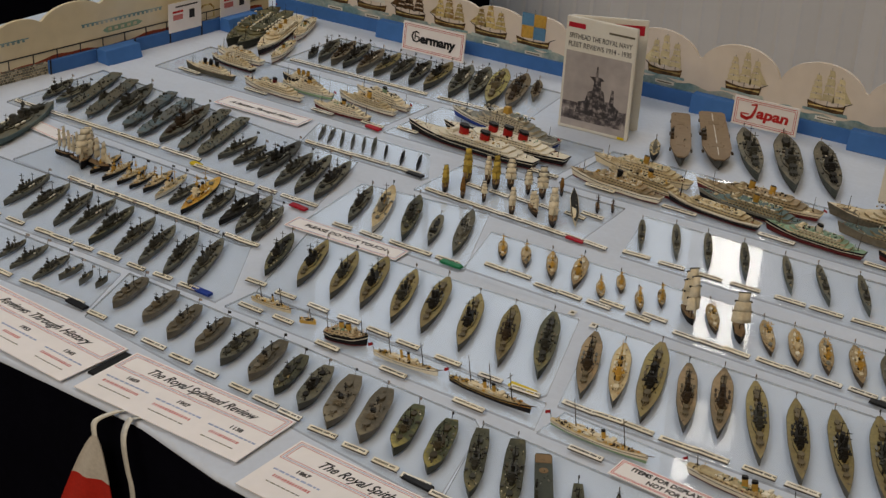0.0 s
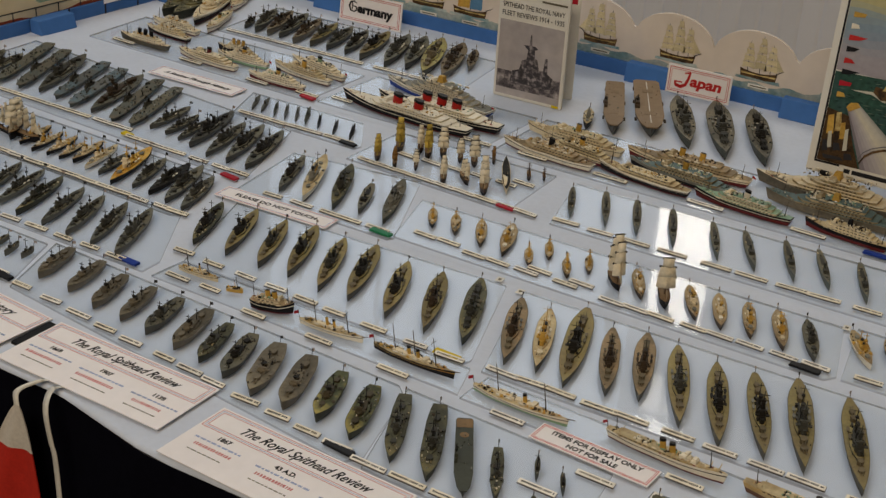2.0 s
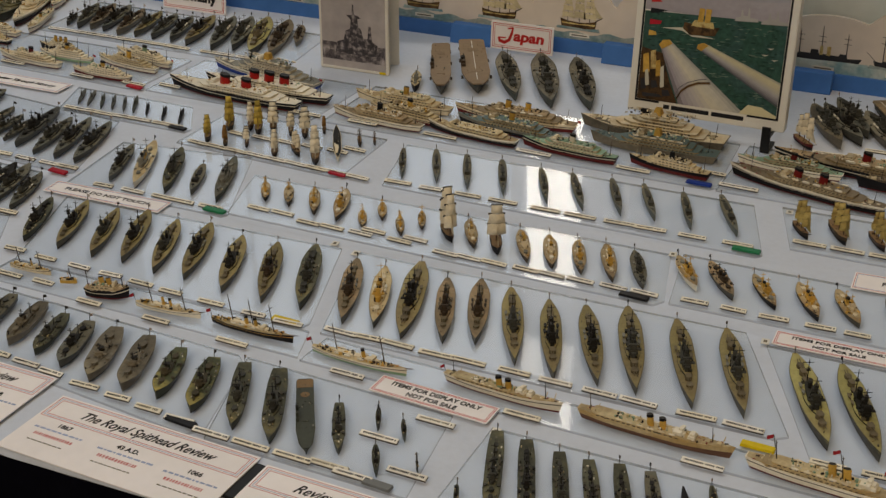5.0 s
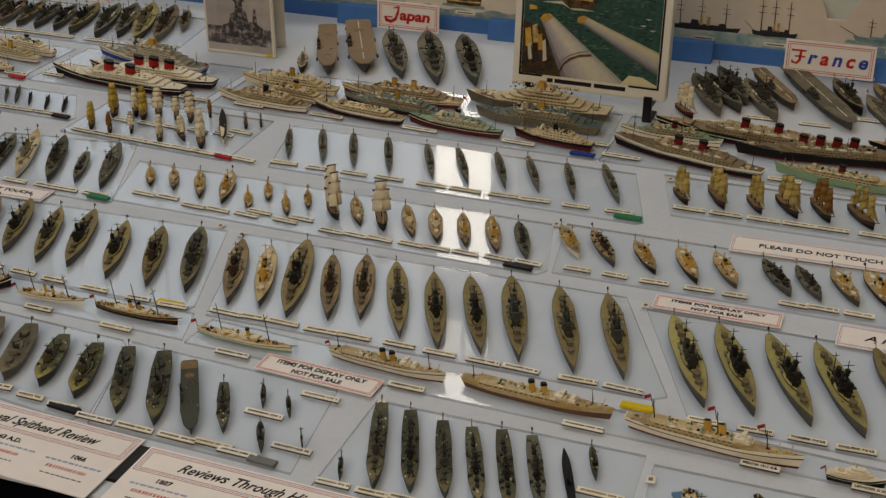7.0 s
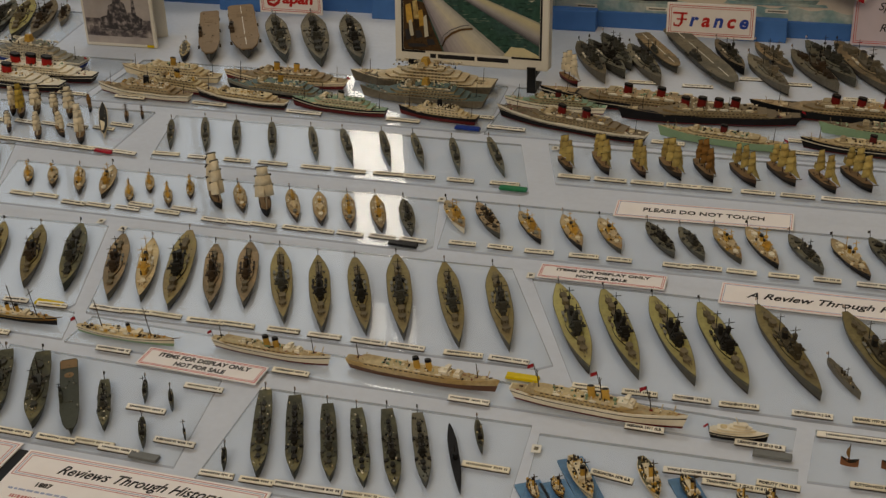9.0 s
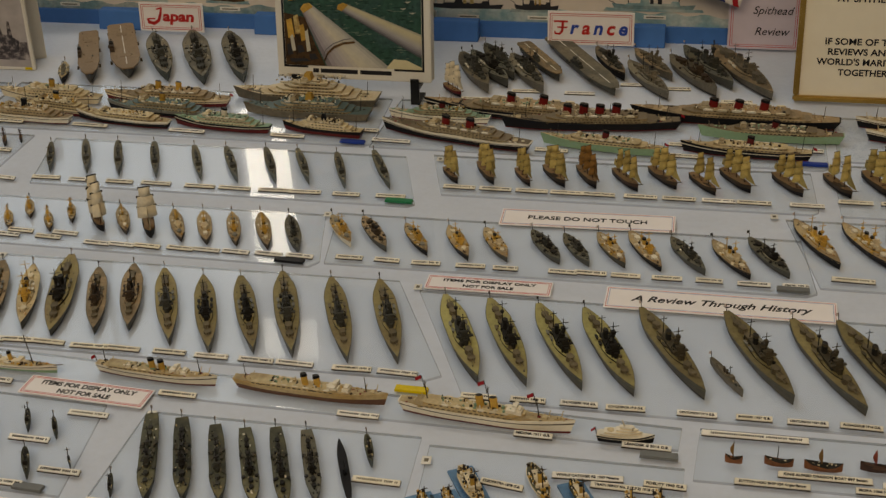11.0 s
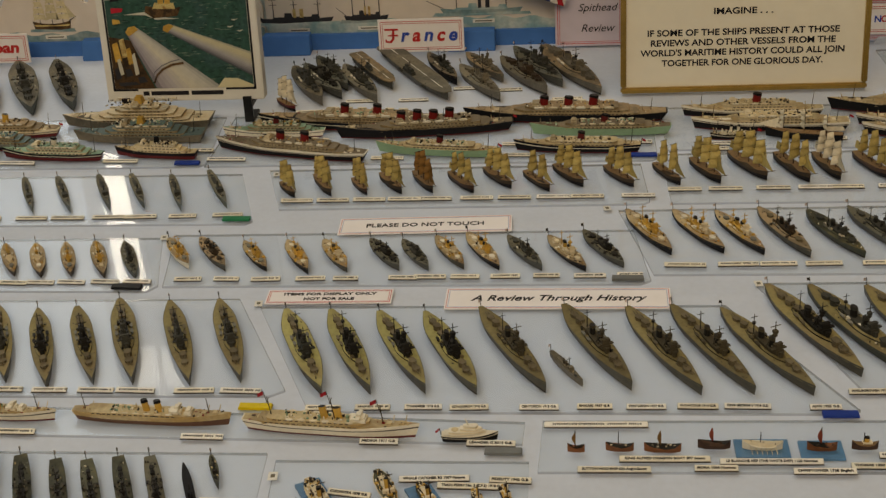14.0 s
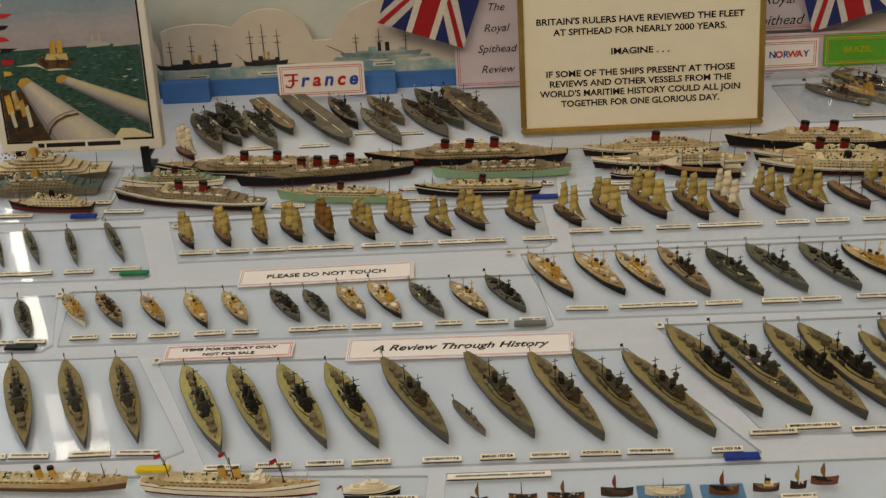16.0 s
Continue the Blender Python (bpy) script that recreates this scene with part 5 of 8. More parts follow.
ASH = (ASH_H, GREY_D, GREY_M, ASH_H)
VICTORIAN = (BLACK_H, OLD_D, CREAM_U, BUFF)
PALE = (WHITE_H, STRAW_D, CREAM_U, BUFF)


def label_row(row, y, dx=0.0, w=0.034, slope=0.0, words=()):
    for i, p in enumerate(row):
        yy = y if not slope else y + slope * (p[0] - row[0][0])
        name_label(p[0] + dx + rng.uniform(-0.004, 0.004), yy + rng.uniform(-0.0012, 0.0012), w * rng.uniform(0.85, 1.1), rz=rng.uniform(-3, 2), words=words[i] if i < len(words) else "")


# front row
for i, p in enumerate(FRONT_A):
    (small_warship if i > 2 else warship)(p, ASH, 100 + i, "small grey warship model beside a black marker" if i > 2 else "grey cruiser model on a clear plate", "front row grey ships", **({} if i > 2 else dict(guns=2, funnels=2, tripod=False, h=0.009)))
label_row(FRONT_A, 0.146, 0.0)
chip(-0.385, 0.141, CHIP_BLACK, "black", 0.034, -6)
for i, p in enumerate(FRONT_B):
    warship(p, (DRAB, DRAB, DRAB, DRAB, SLATE, DRAB, GREENISH, SLATE, DRAB, DRAB, MOTTLED, MOTTLED)[i], 120 + i, "drab grey escort ship model with a dark deck" if i < 10 else "green camouflaged warship model with a yellowish foredeck", "front row of escort ships", guns=2, funnels=1, tripod=False, beam=0.25, h=0.0145, casemates=i % 2 == 0, name="warship_model", full=0.66, high=1.15 if i not in (8, 9) else 0.7, stern=0.55)
label_row(FRONT_B, 0.136, 0.0, slope=-0.115)
chip(0.151, 0.077, CHIP_BLACK, "black", 0.036, -6)
for i, p in enumerate(FRONT_C):
    if i == 2:
        carrier(p, (GREEN_H, GREEN_H, GREEN_H, DARK_U), 140, "dark green escort carrier model with a brown deck end", "front row green ships", line=False, wide=0.076, plain=True, gear=22, after=WOOD_D)
    elif i < 4:
        warship(p, GREENISH, 141 + i, "dark green supply ship model with crowded deck", "front row green ships", guns=2, funnels=1, tripod=False, beam=0.16, name="auxiliary_ship_model", full=0.66, high=1.1, stern=0.7)
    else:
        small_warship(p, GREENISH, 141 + i, "tiny dark green patrol ship model", "tiny green ships")
for x, y in ((0.190, 0.071), (0.236, 0.070), (0.283, 0.069), (0.322, 0.071), (0.350, 0.066), (0.345, 0.133), (0.396, 0.089), (0.385, 0.180)):
    name_label(x, y, 0.042)
chip(0.378, 0.062, CHIP_GREY, "grey", 0.03, -4)
for i, p in enumerate(FRONT_D):
    if i in (0, 8):
        small_warship(p, GREENISH, 160 + i, "tiny dark green patrol ship model", "tiny green ships")
    elif i == 7:
        submarine(p, BLACK_H, "black submarine model with a pointed bow", "front row green ships")
    else:
        warship(p, GREENISH if i < 6 else SLATE, 160 + i, "long dark green destroyer model with many deck fittings", "front row of destroyers", guns=4, funnels=2, tripod=False, beam=0.128, h=0.0105, name="destroyer_model", full=0.70, high=0.8, stern=0.72)
label_row(FRONT_D, 0.052, 0.0)
name_label(0.690, 0.118, 0.045)
for i, p in enumerate(BOATS2):
    cx, cy = (p[0] + p[2]) / 2, (p[1] + p[3]) / 2
    turn = math.degrees(math.atan2(p[1] - p[3], p[0] - p[2]))
    yacht((p[2], p[3], p[0], p[1]), (CREAM_U, CREAM_U, GREEN_H, WOOD_H, BLACK_H, BLACK_H, BLACK_H)[i], None, "small working boat model with crowded deck", "working boats", 180 + i, funnels=1, masts=1, bowsprit=False, deck=(STRAW_D, GREEN_D, GREEN_D, WOOD_D, WOOD_D, DARK_U, DARK_U)[i], name="boat_model", beam=0.27 if i < 3 else 0.34)
    if i in (1, 5, 6):
        continue
    bm = bmesh.new()
    box(bm, 0, 0, 0, math.hypot(p[0] - p[2], p[1] - p[3]) + 0.006, 0.024, 0.0026)
    pad = part("sea_pad", bm, PAD_BLUE)
    pad.matrix_basis = pose(cx, cy, 0.0005, 0, 0, turn)
    tagged(pad, "small blue painted sea base", "base", "sea pads")
for x, y, w, rz, words in ((0.8025, 0.130, 0.040, -10, "CLEOPATRA 1878 G.B."), (0.877, 0.152, 0.064, 2, "WHALE CATCHER R2 1967 Panama"), (0.9125, 0.141, 0.064, -2, "TRAIN FERRY No. 3 (T.F.3) 1918 G.B."), (0.946, 0.150, 0.038, -3, "FIDELITY 1942 G.B.")):
    name_label(x, y, w, rz=rz, words=words)

# yachts and liners between the rows
BROWN_RED = material("red_brown_boot", (0.15, 0.075, 0.05), 0.5, vary=0.12)
ROYAL_U = material("buff_cream_works", (0.62, 0.48, 0.27), 0.55, vary=0.16, second=(0.46, 0.31, 0.13), amount=0.55)
for i, (p, kw) in enumerate(zip(YACHTS_A + YACHTS_B, (
    dict(hullm=CREAM_U, boot=None, label="cream steam yacht model", funnels=1),
    dict(hullm=BUFF, boot=None, label="tiny yellow tug model", funnels=1, masts=1, bowsprit=False),
    dict(hullm=BLACK_H, boot=None, label="paddle ship model with a black hull and cream decks", funnels=2, h=0.0085),
    dict(hullm=WHITE_H, boot=None, label="cream royal yacht model with yellow funnels", funnels=2),
    dict(hullm=BLACK_H, boot=None, label="black royal yacht model with buff funnels and tall masts", funnels=2, masts=3),
    dict(hullm=WHITE_H, boot=MINT_H, label="white yacht model with a pale green waterline and red ensign", funnels=1),
    dict(hullm=CREAM_U, boot=MAROON, label="cream steamship model with two buff funnels", funnels=2, bowsprit=False, h=0.0078),
    dict(hullm=CREAM_U, boot=MAROON, label="buff steamship model with a brown hull", funnels=2, bowsprit=False, h=0.0085)))):
    if i == 2:
        liner((p[2] + 0.004, p[3] - 0.004, p[0] - 0.004, p[1] + 0.004), BLACK_H, None, kw["label"], "yachts between the rows", 202, funnels=2, fm=BUFF, cap=BUFF, tiers=2, beam=0.36, h=0.012, fr=0.0022)
        continue
    if i in (6, 7):
        liner((p[2], p[3], p[0], p[1]), WHITE_H if i == 6 else ROYAL_U, BROWN_RED if i == 7 else None, kw["label"], "yachts between the rows", 200 + i, funnels=2, fm=BUFF, cap=BLACK_H, tiers=1, beam=0.115, h=0.0085, fr=0.0024, royal=True, upper=ROYAL_U, deck=STRAW_D)
        continue
    yacht((p[2], p[3], p[0], p[1]), kw.pop("hullm"), kw.pop("boot"), kw.pop("label"), "yachts between the rows", 200 + i, **kw)
p = YACHTS_B[3]
royal_ship = liner((p[2], p[3], p[0], p[1]), WHITE_H, None, "large white royal liner model with buff funnels and red flags", "yachts between the rows", 210, funnels=2, fm=BUFF, cap=BUFF, tiers=2, h=0.0092, beam=0.115, fr=0.0026, royal=True, masts=0, upper=ROYAL_U, deck=STRAW_D)
Lr = math.hypot(p[0] - p[2], p[1] - p[3])
for x, hh in ((0.30, 0.024), (0.03, 0.030), (-0.33, 0.026)):
    mast(royal_ship, x * Lr, 0.010, hh, BROWN_U, yards=1, lean=0.12, r=0.0007)
    ensign(royal_ship, x * Lr - 0.12 * hh, 0.010 + hh - 0.004, ENSIGN_R, 0.0062)


def motor_yacht(place, label, group):
    """A modern yacht: dark hull with a raked bow, rounded decks stacked aft, a landing disc and a swept mast."""
    root, L = thing_at("motor_yacht_model", place[:2], place[2:])
    half = plan(L, L * 0.235, stern=0.75, fine=2.0, full=0.5, n=16)
    top = hull(root, half, 0.0062, BLACK_H, WHITE_H, sheer=0.5, flare=0.7, rake=0.03, strake=WHITE_H, inset=0.93)
    w = L * 0.235
    for k, (x0, x1, wide) in enumerate(((-0.44, 0.36, 0.41), (-0.36, 0.27, 0.36), (-0.16, 0.20, 0.30), (-0.10, 0.13, 0.22))):
        bm = bmesh.new()
        z = 0.0060 + 0.0026 * k
        prism(bm, lens(x0 * L, x1 * L, wide * w * 0.7, wide * w, (x0 + 0.2) * L), z, z + 0.0017, mi=1)
        prism(bm, lens((x0 - 0.01) * L, (x1 + 0.02) * L, wide * w * 0.76, wide * w * 1.06, (x0 + 0.2) * L), z + 0.0016, z + 0.0027)
        part("upper_deck", bm, (WHITE_H, CREAM_U), root)
    bm = bmesh.new()
    tube(bm, (-0.26 * L, 0, 0.0112), (-0.26 * L, 0, 0.0119), w * 0.26, n=16)
    part("landing_disc", bm, STRAW_D, root, "straw landing disc on the after deck")
    mast(root, -0.02 * L, 0.0165, 0.007, WHITE_H, yards=2, lean=0.4, r=0.0008)
    ensign(root, -0.49 * L, top(-0.49 * L), ENSIGN_R, 0.004)
    return tagged(root, label, "ship model", group)


p = YACHTS_B[4]
motor_yacht((p[2], p[3], p[0], p[1]), "modern white motor yacht model with a black hull", "yachts between the rows")
for i, (p, m) in enumerate(((BOATS[0], SAIL_BROWN), (BOATS[1], None), (BOATS[2], SAIL_BROWN), (BOATS[3], RUST_PAINT), (BOATS[4], None), (BOATS[5], RUST_PAINT), (BOATS[6], None), (BOATS[7], SAIL_GOLD), (BOATS[8], SAIL_BROWN))):
    boat(p, 220 + i, "white medieval galley model with oars" if i == 4 else "small early ship model with a mast" if m is None else "small early sailing boat model", "early boats", sail=m, house=i == 6, hullm=WHITE_H if i == 4 else None, oars=6 if i == 4 else 0)
for k in (4, 5):
    p = BOATS[k]
    tagged(slab("sea_pad", p[0] - 0.006, p[2] + 0.006, p[1] - 0.014, p[1] + 0.014, 0.0005, 0.0031, PAD_BLUE), "small blue painted sea base", "base", "sea pads")
name_label(1.024, 0.236, 0.098, rz=0.0)
for x, y, w, words in ((1.039, 0.166, 0.066, "SUTTON HOO SHIP 624 Anglo-Saxon"), (1.085, 0.182, 0.082, "KING ALFRED DRAGON BOAT 897 Saxon"), (1.130, 0.168, 0.039, "MORA 1066 Norman"), (1.180, 0.178, 0.092, "LE BLANCHE NEF (THE WHITE SHIP) 1120 Norman"), (1.225, 0.164, 0.055, "CHRISTOPHER 1338 English"), (1.271, 0.172, 0.044, "THOMAS 1350 English"), (1.293, 0.188, 0.033, ""), (1.33, 0.172, 0.04, "")):
    name_label(x, y, w, rz=0.0, words=words)
for x, y, w in ((-0.215, 0.262, 0.036), (-0.165, 0.262, 0.03), (-0.085, 0.243, 0.034), (0.010, 0.240, 0.036), (0.115, 0.232, 0.04), (0.262, 0.225, 0.04), (0.460, 0.226, 0.04), (0.648, 0.217, 0.042)):
    name_label(x, y, w)
name_label(0.820, 0.209, 0.037, words="MEDINA 1911 G.B.")
name_label(0.926, 0.206, 0.046, words="LEANDER G 2013 G.B.")
chip(0.938, 0.194, CHIP_GREY, "grey", 0.035, -2)

# second row: the battle fleet
for i, p in enumerate(MID_A):
    warship(p, ASH if i != 4 else GREENISH, 240 + i, "grey cruiser model with tall thin masts", "row of grey cruisers", guns=4, funnels=(3, 4, 2)[i % 3], tripod=False, beam=0.15, h=0.0115, name="cruiser_model")
label_row(MID_A, 0.262, 0.0, slope=-0.01)
chip(-0.290, 0.258, CHIP_BLUE, "blue", 0.03, -4)
for i, p in enumerate(MID_B):
    warship(p, (GREENISH, OLIVE, OLIVE, OLIVE, OLIVE, OLIVE, OLIVE, OLIVE, GREENISH)[i], 260 + i, "olive grey battleship model with a khaki deck", "row of battleships", guns=4 if i % 2 else 5, funnels=2 if i % 3 else 1, casemates=False)
label_row(MID_B, 0.318, 0.002, slope=-0.06)
chip(0.145, 0.298, CHIP_YELLOW, "yellow", 0.034, -3)
for i, p in enumerate(MID_C):
    warship(p, (BROWNISH, (OLIVE_H, STRAW_D, CREAM_U, BUFF), OLIVE, BROWNISH, BROWNISH, OLIVE, OLIVE, OLIVE, OLIVE, OLIVE, OLIVE)[i], 280 + i, "battlecruiser model with a tan deck" if i in (0, 3, 4) else "olive battlecruiser model with a khaki deck", "row of battlecruisers", guns=(4, 2, 4, 4, 4, 5, 4, 4, 4, 4, 4)[i], funnels=(2, 2, 2, 2, 2, 3, 3, 2, 3, 3, 2)[i], tripod=i != 1, casemates=False, beam=0.165 if i < 5 else 0.148)
label_row(MID_C, 0.302, 0.004, slope=-0.012, w=0.042)
UMBER_D = material("umber_olive_deck", (0.235, 0.190, 0.085), 0.6, vary=0.2, grain=190, second=(0.15, 0.12, 0.06), amount=0.6)
for i, p in enumerate(MID_D):
    if i == 5:
        small_warship(p, DRAB, 305, "small brown destroyer model between battleships", "row of dreadnoughts", funnels=2, masts=1, beam=0.13)
    else:
        warship(p, (OLIVE_H, KHAKI_D if i < 4 else UMBER_D, DARK_U if i < 4 else OLIVE_U, DARK_U), 300 + i, "olive dreadnought model with a khaki deck", "row of dreadnoughts", guns=5, funnels=2, tripod=True, h=0.0135, casemates=False, beam=0.157)
for x, w, words in ((0.758, 0.035, ""), (0.807, 0.035, ""), (0.857, 0.037, "THUNDERER 1918 G.B."), (0.902, 0.038, "CONQUEROR 1918 G.B."), (0.970, 0.038, "CENTURION 1913 G.B."), (1.0235, 0.034, "SHIKARI 1937 G.B."), (1.073, 0.038, "CENTURION 1937 G.B."), (1.122, 0.039, "AUDACIOUS 1914 G.B."), (1.169, 0.044, "KING GEORGE V 1918 G.B."), (1.242, 0.030, "AJAX 1923 G.B.")):
    name_label(x, 0.2655 + rng.uniform(-0.001, 0.001), w, rz=rng.uniform(-2, 1.5), words=words)
chip(0.690, 0.268, CHIP_YELLOW, "yellow", 0.034, -2)
chip(1.254, 0.253, CHIP_BLUE, "blue", 0.034, 0)
for i, p in enumerate(MID_E):
    warship(p, (OLIVE, (GREEN_H, OLIVE_D, GREY_M, DARK_U), OLIVE, OLIVE, OLIVE, OLIVE)[i], 320 + i, "olive super-dreadnought model with a khaki deck", "row of super-dreadnoughts", guns=5, funnels=2, h=0.0135, casemates=False)
for x, y, w, words in ((1.291, 0.291, 0.046, "MARLBOROUGH 1914 G.B."), (1.331, 0.2985, 0.052, "EMPEROR OF INDIA 1918 G.B."), (1.388, 0.290, 0.044, "BENBOW 1920 G.B."), (1.436, 0.296, 0.042, ""), (1.485, 0.292, 0.042, "")):
    name_label(x, y, w, rz=0.5, words=words)

# third row
for i, p in enumerate(THIRD_A):
    q = p if i > 2 else (p[0], p[1], p[0] - 0.012, p[1] + 0.075)
    warship(q, (VICTORIAN, VICTORIAN, VICTORIAN, VICTORIAN, VICTORIAN, PALE, SLATE, (BLACK_H, BUFF, BUFF, BUFF), SLATE, (BLACK_H, DARK_U, DARK_U, DARK_U), SLATE, SLATE)[i], 340 + i, "victorian warship model with a black hull and buff upper works" if i < 8 else "grey old cruiser model with tall masts", "row of victorian ships", guns=2, funnels=(1, 2)[i % 2] if i < 8 else 4, tripod=False, beam=0.17, h=0.0105, name="old_warship_model")
label_row(THIRD_A, 0.412, 0.0, slope=-0.03)
chip(-0.357, 0.538, CHIP_RED, "red", 0.03, -6)
for i, p in enumerate(THIRD_B):
    if i == 3:
        small_warship(p, SLATE, 363, "small blue-grey gunboat model", "row of old cruisers")
    else:
        warship(p, (SLATE, (WHITE_H, STRAW_D, GREY_U, BUFF), GREENISH, SLATE, (GREEN_H, GREY_D, GREY_U, GREEN_H))[i], 360 + i, "pale grey cruiser model with buff funnels" if i == 1 else "grey-green cruiser model on a clear plate", "row of old cruisers", guns=2, funnels=3, tripod=False, beam=0.145, h=0.0105, name="cruiser_model")
label_row(THIRD_B, 0.524, 0.0)
chip(-0.087, 0.517, CHIP_GREEN, "green", 0.033, -3)
for i, p in enumerate(THIRD_C):
    lab = "small victorian ironclad model with buff funnels"
    if i in (8, 10):
        sailing_ship((p[0], p[1], p[2], p[3]), 380 + i, "full-rigged warship model with cream sails and dark yards", "row of ironclads", sail=SAIL_WHITE, hullm=BLACK_H, height=0.062 if i == 8 else 0.052, masts=3 if i == 8 else 1, stripes=True, beam=0.26)
        continue
    warship(p, ((BLACK_H, OLD_D, CREAM_U, BUFF) if i in (0, 10) else (GREY_H, GREY_D, DARK_U, DARK_U) if i == 15 else (BROWN_U, OLD_D, CREAM_U, BUFF)), 380 + i, "dark grey warship model with a lattice of masts" if i == 15 else lab, "row of ironclads", guns=2, funnels=1 + i % 2, tripod=False, beam=0.23 if p[1] - p[3] > -0.06 else 0.2, h=0.0105, name="ironclad_model", casemates=False)
for i, p in enumerate(THIRD_C):
    name_label(p[0] + 0.004, (0.526 if i > 7 else 0.534) + (0.012 if i in (0, 1, 5, 7) else 0.0), 0.034, rz=-4)
chip(0.490, 0.514, CHIP_BLACK, "black", 0.036, -4)
for i, p in enumerate(THIRD_D):
    warship(p, ((WHITE_H, OLD_D, BUFF, BUFF), (GREY_H, TAN_D, BROWN_U, BROWN_U), (BLACK_H, OLD_D, BUFF, BUFF), (BLACK_H, OLD_D, BUFF, BUFF), (OLIVE_H, OLD_D, BUFF, BUFF), SLATE, SLATE, (OLIVE_H, OLD_D, BUFF, BUFF), (BLACK_H, OLD_D, CREAM_U, BUFF), SLATE, (BLACK_H, OLD_D, CREAM_U, BUFF), SLATE)[i], 400 + i, "grey turret ship model with dark upper works" if i in (5, 6, 9, 11) else "victorian battleship model with buff funnels and straw deck", "row of victorian battleships", guns=2, funnels=2, tripod=False, beam=0.22, h=0.0115, name="old_battleship_model")
label_row(THIRD_D, 0.529, 0.004)
chip(1.066, 0.522, CHIP_GREY, "grey", 0.036, -1)
for i, p in enumerate(THIRD_E):
    warship(p, ((BLACK_H, OLD_D, BUFF, BUFF), (BLACK_H, OLD_D, BUFF, BUFF), (BLACK_H, OLD_D, BUFF, BUFF), (OLIVE_H, TAN_D, BROWN_U, DARK_U), (GREEN_H, GREEN_D, DARK_U, DARK_U), (GREY_H, GREY_D, DARK_U, DARK_U), SLATE, (BLACK_H, OLD_D, BUFF, BUFF))[i], 420 + i, "grey pre-dreadnought model with two masts" if 3 <= i <= 6 else "black and buff pre-dreadnought model with a straw deck", "row of pre-dreadnoughts", guns=2, funnels=2, tripod=False, beam=0.19, h=0.0125, name="old_battleship_model")
label_row(THIRD_E, 0.552, 0.012, w=0.044)

# fourth row
CAMO = material("blue_green_camouflage", (0.125, 0.125, 0.112), 0.6, vary=0.2, grain=300, second=(0.10, 0.145, 0.165), amount=0.6)
CAMO_D = material("brown_green_camouflage", (0.135, 0.118, 0.085), 0.6, vary=0.2, grain=300, second=(0.095, 0.10, 0.082), amount=0.6)
for i, p in enumerate(FOURTH_A):
    if i in (0, 1, 4, 7):
        warship(p, ((GREY_H, GREY_D, DARK_U, GREY_H), (CAMO, GREY_D, GREY_M, CAMO), (GREY_H, CAMO_D, GREY_M, GREY_H), (GREY_H, CAMO_D, BROWN_U, DARK_U))[(0, 1, 4, 7).index(i)], 440 + i, "dark grey auxiliary ship model" if i < 2 else "grey battleship model among the carriers", "row of carriers", guns=2 if i < 2 else 4, funnels=1, tripod=i == 7, beam=0.2 if i < 2 else 0.165, h=0.0085, name="warship_model")
    else:
        carrier(p, (CAMO, (GREY_D, CAMO_D, CAMO_D, CAMO, CAMO, 0, CAMO_D, GREY_D)[i - 2], GREY_M, DARK_U), 440 + i, "grey-green aircraft carrier model with an island", "row of carriers", line=False, z=0.0078, gear=54)
for i, p in enumerate(FOURTH_A):
    name_label(p[0] - 0.01, 0.590 - 0.045 * (p[0] + 0.95) * 0.4, 0.045)
chip(-0.575, 0.568, CHIP_YELLOW, "yellow", 0.02, -5)
for i, p in enumerate(FOURTH_B):
    warship(p, SLATE if i != 3 else (GREY_H, GREY_H, DARK_U, DARK_U), 460 + i, "dark grey cruiser model with low upper works", "row of dark cruisers", guns=3, funnels=2, tripod=False, beam=0.16, h=0.011, name="cruiser_model")
label_row(FOURTH_B, 0.562, 0.0, slope=-0.03)
for i, p in enumerate(SUBS_A):
    submarine(p, (GREY_H, GREY_H, GREEN_H)[i % 3] if i < 6 else BLACK_H, "slim grey submarine model" if i < 6 else "slim black submarine model", "row of submarines")
label_row(SUBS_A, 0.750, 0.0, w=0.032)
chip(-0.296, 0.745, CHIP_BLACK, "black", 0.03, -5)
SLIM_H = material("grey_green_hull", (0.085, 0.095, 0.075), 0.5, vary=0.15)
for i, p in enumerate(SUBS_B):
    small_warship(p, (SLIM_H, GREY_D, GREY_M, SLIM_H), 490 + i, "slim grey-green destroyer model", "row of slim destroyers", beam=0.112, h=0.0065, funnels=1, masts=1)
label_row(SUBS_B, 0.697, 0.004, w=0.04)
chip(0.583, 0.687, CHIP_GREEN, "green", 0.036, -2)
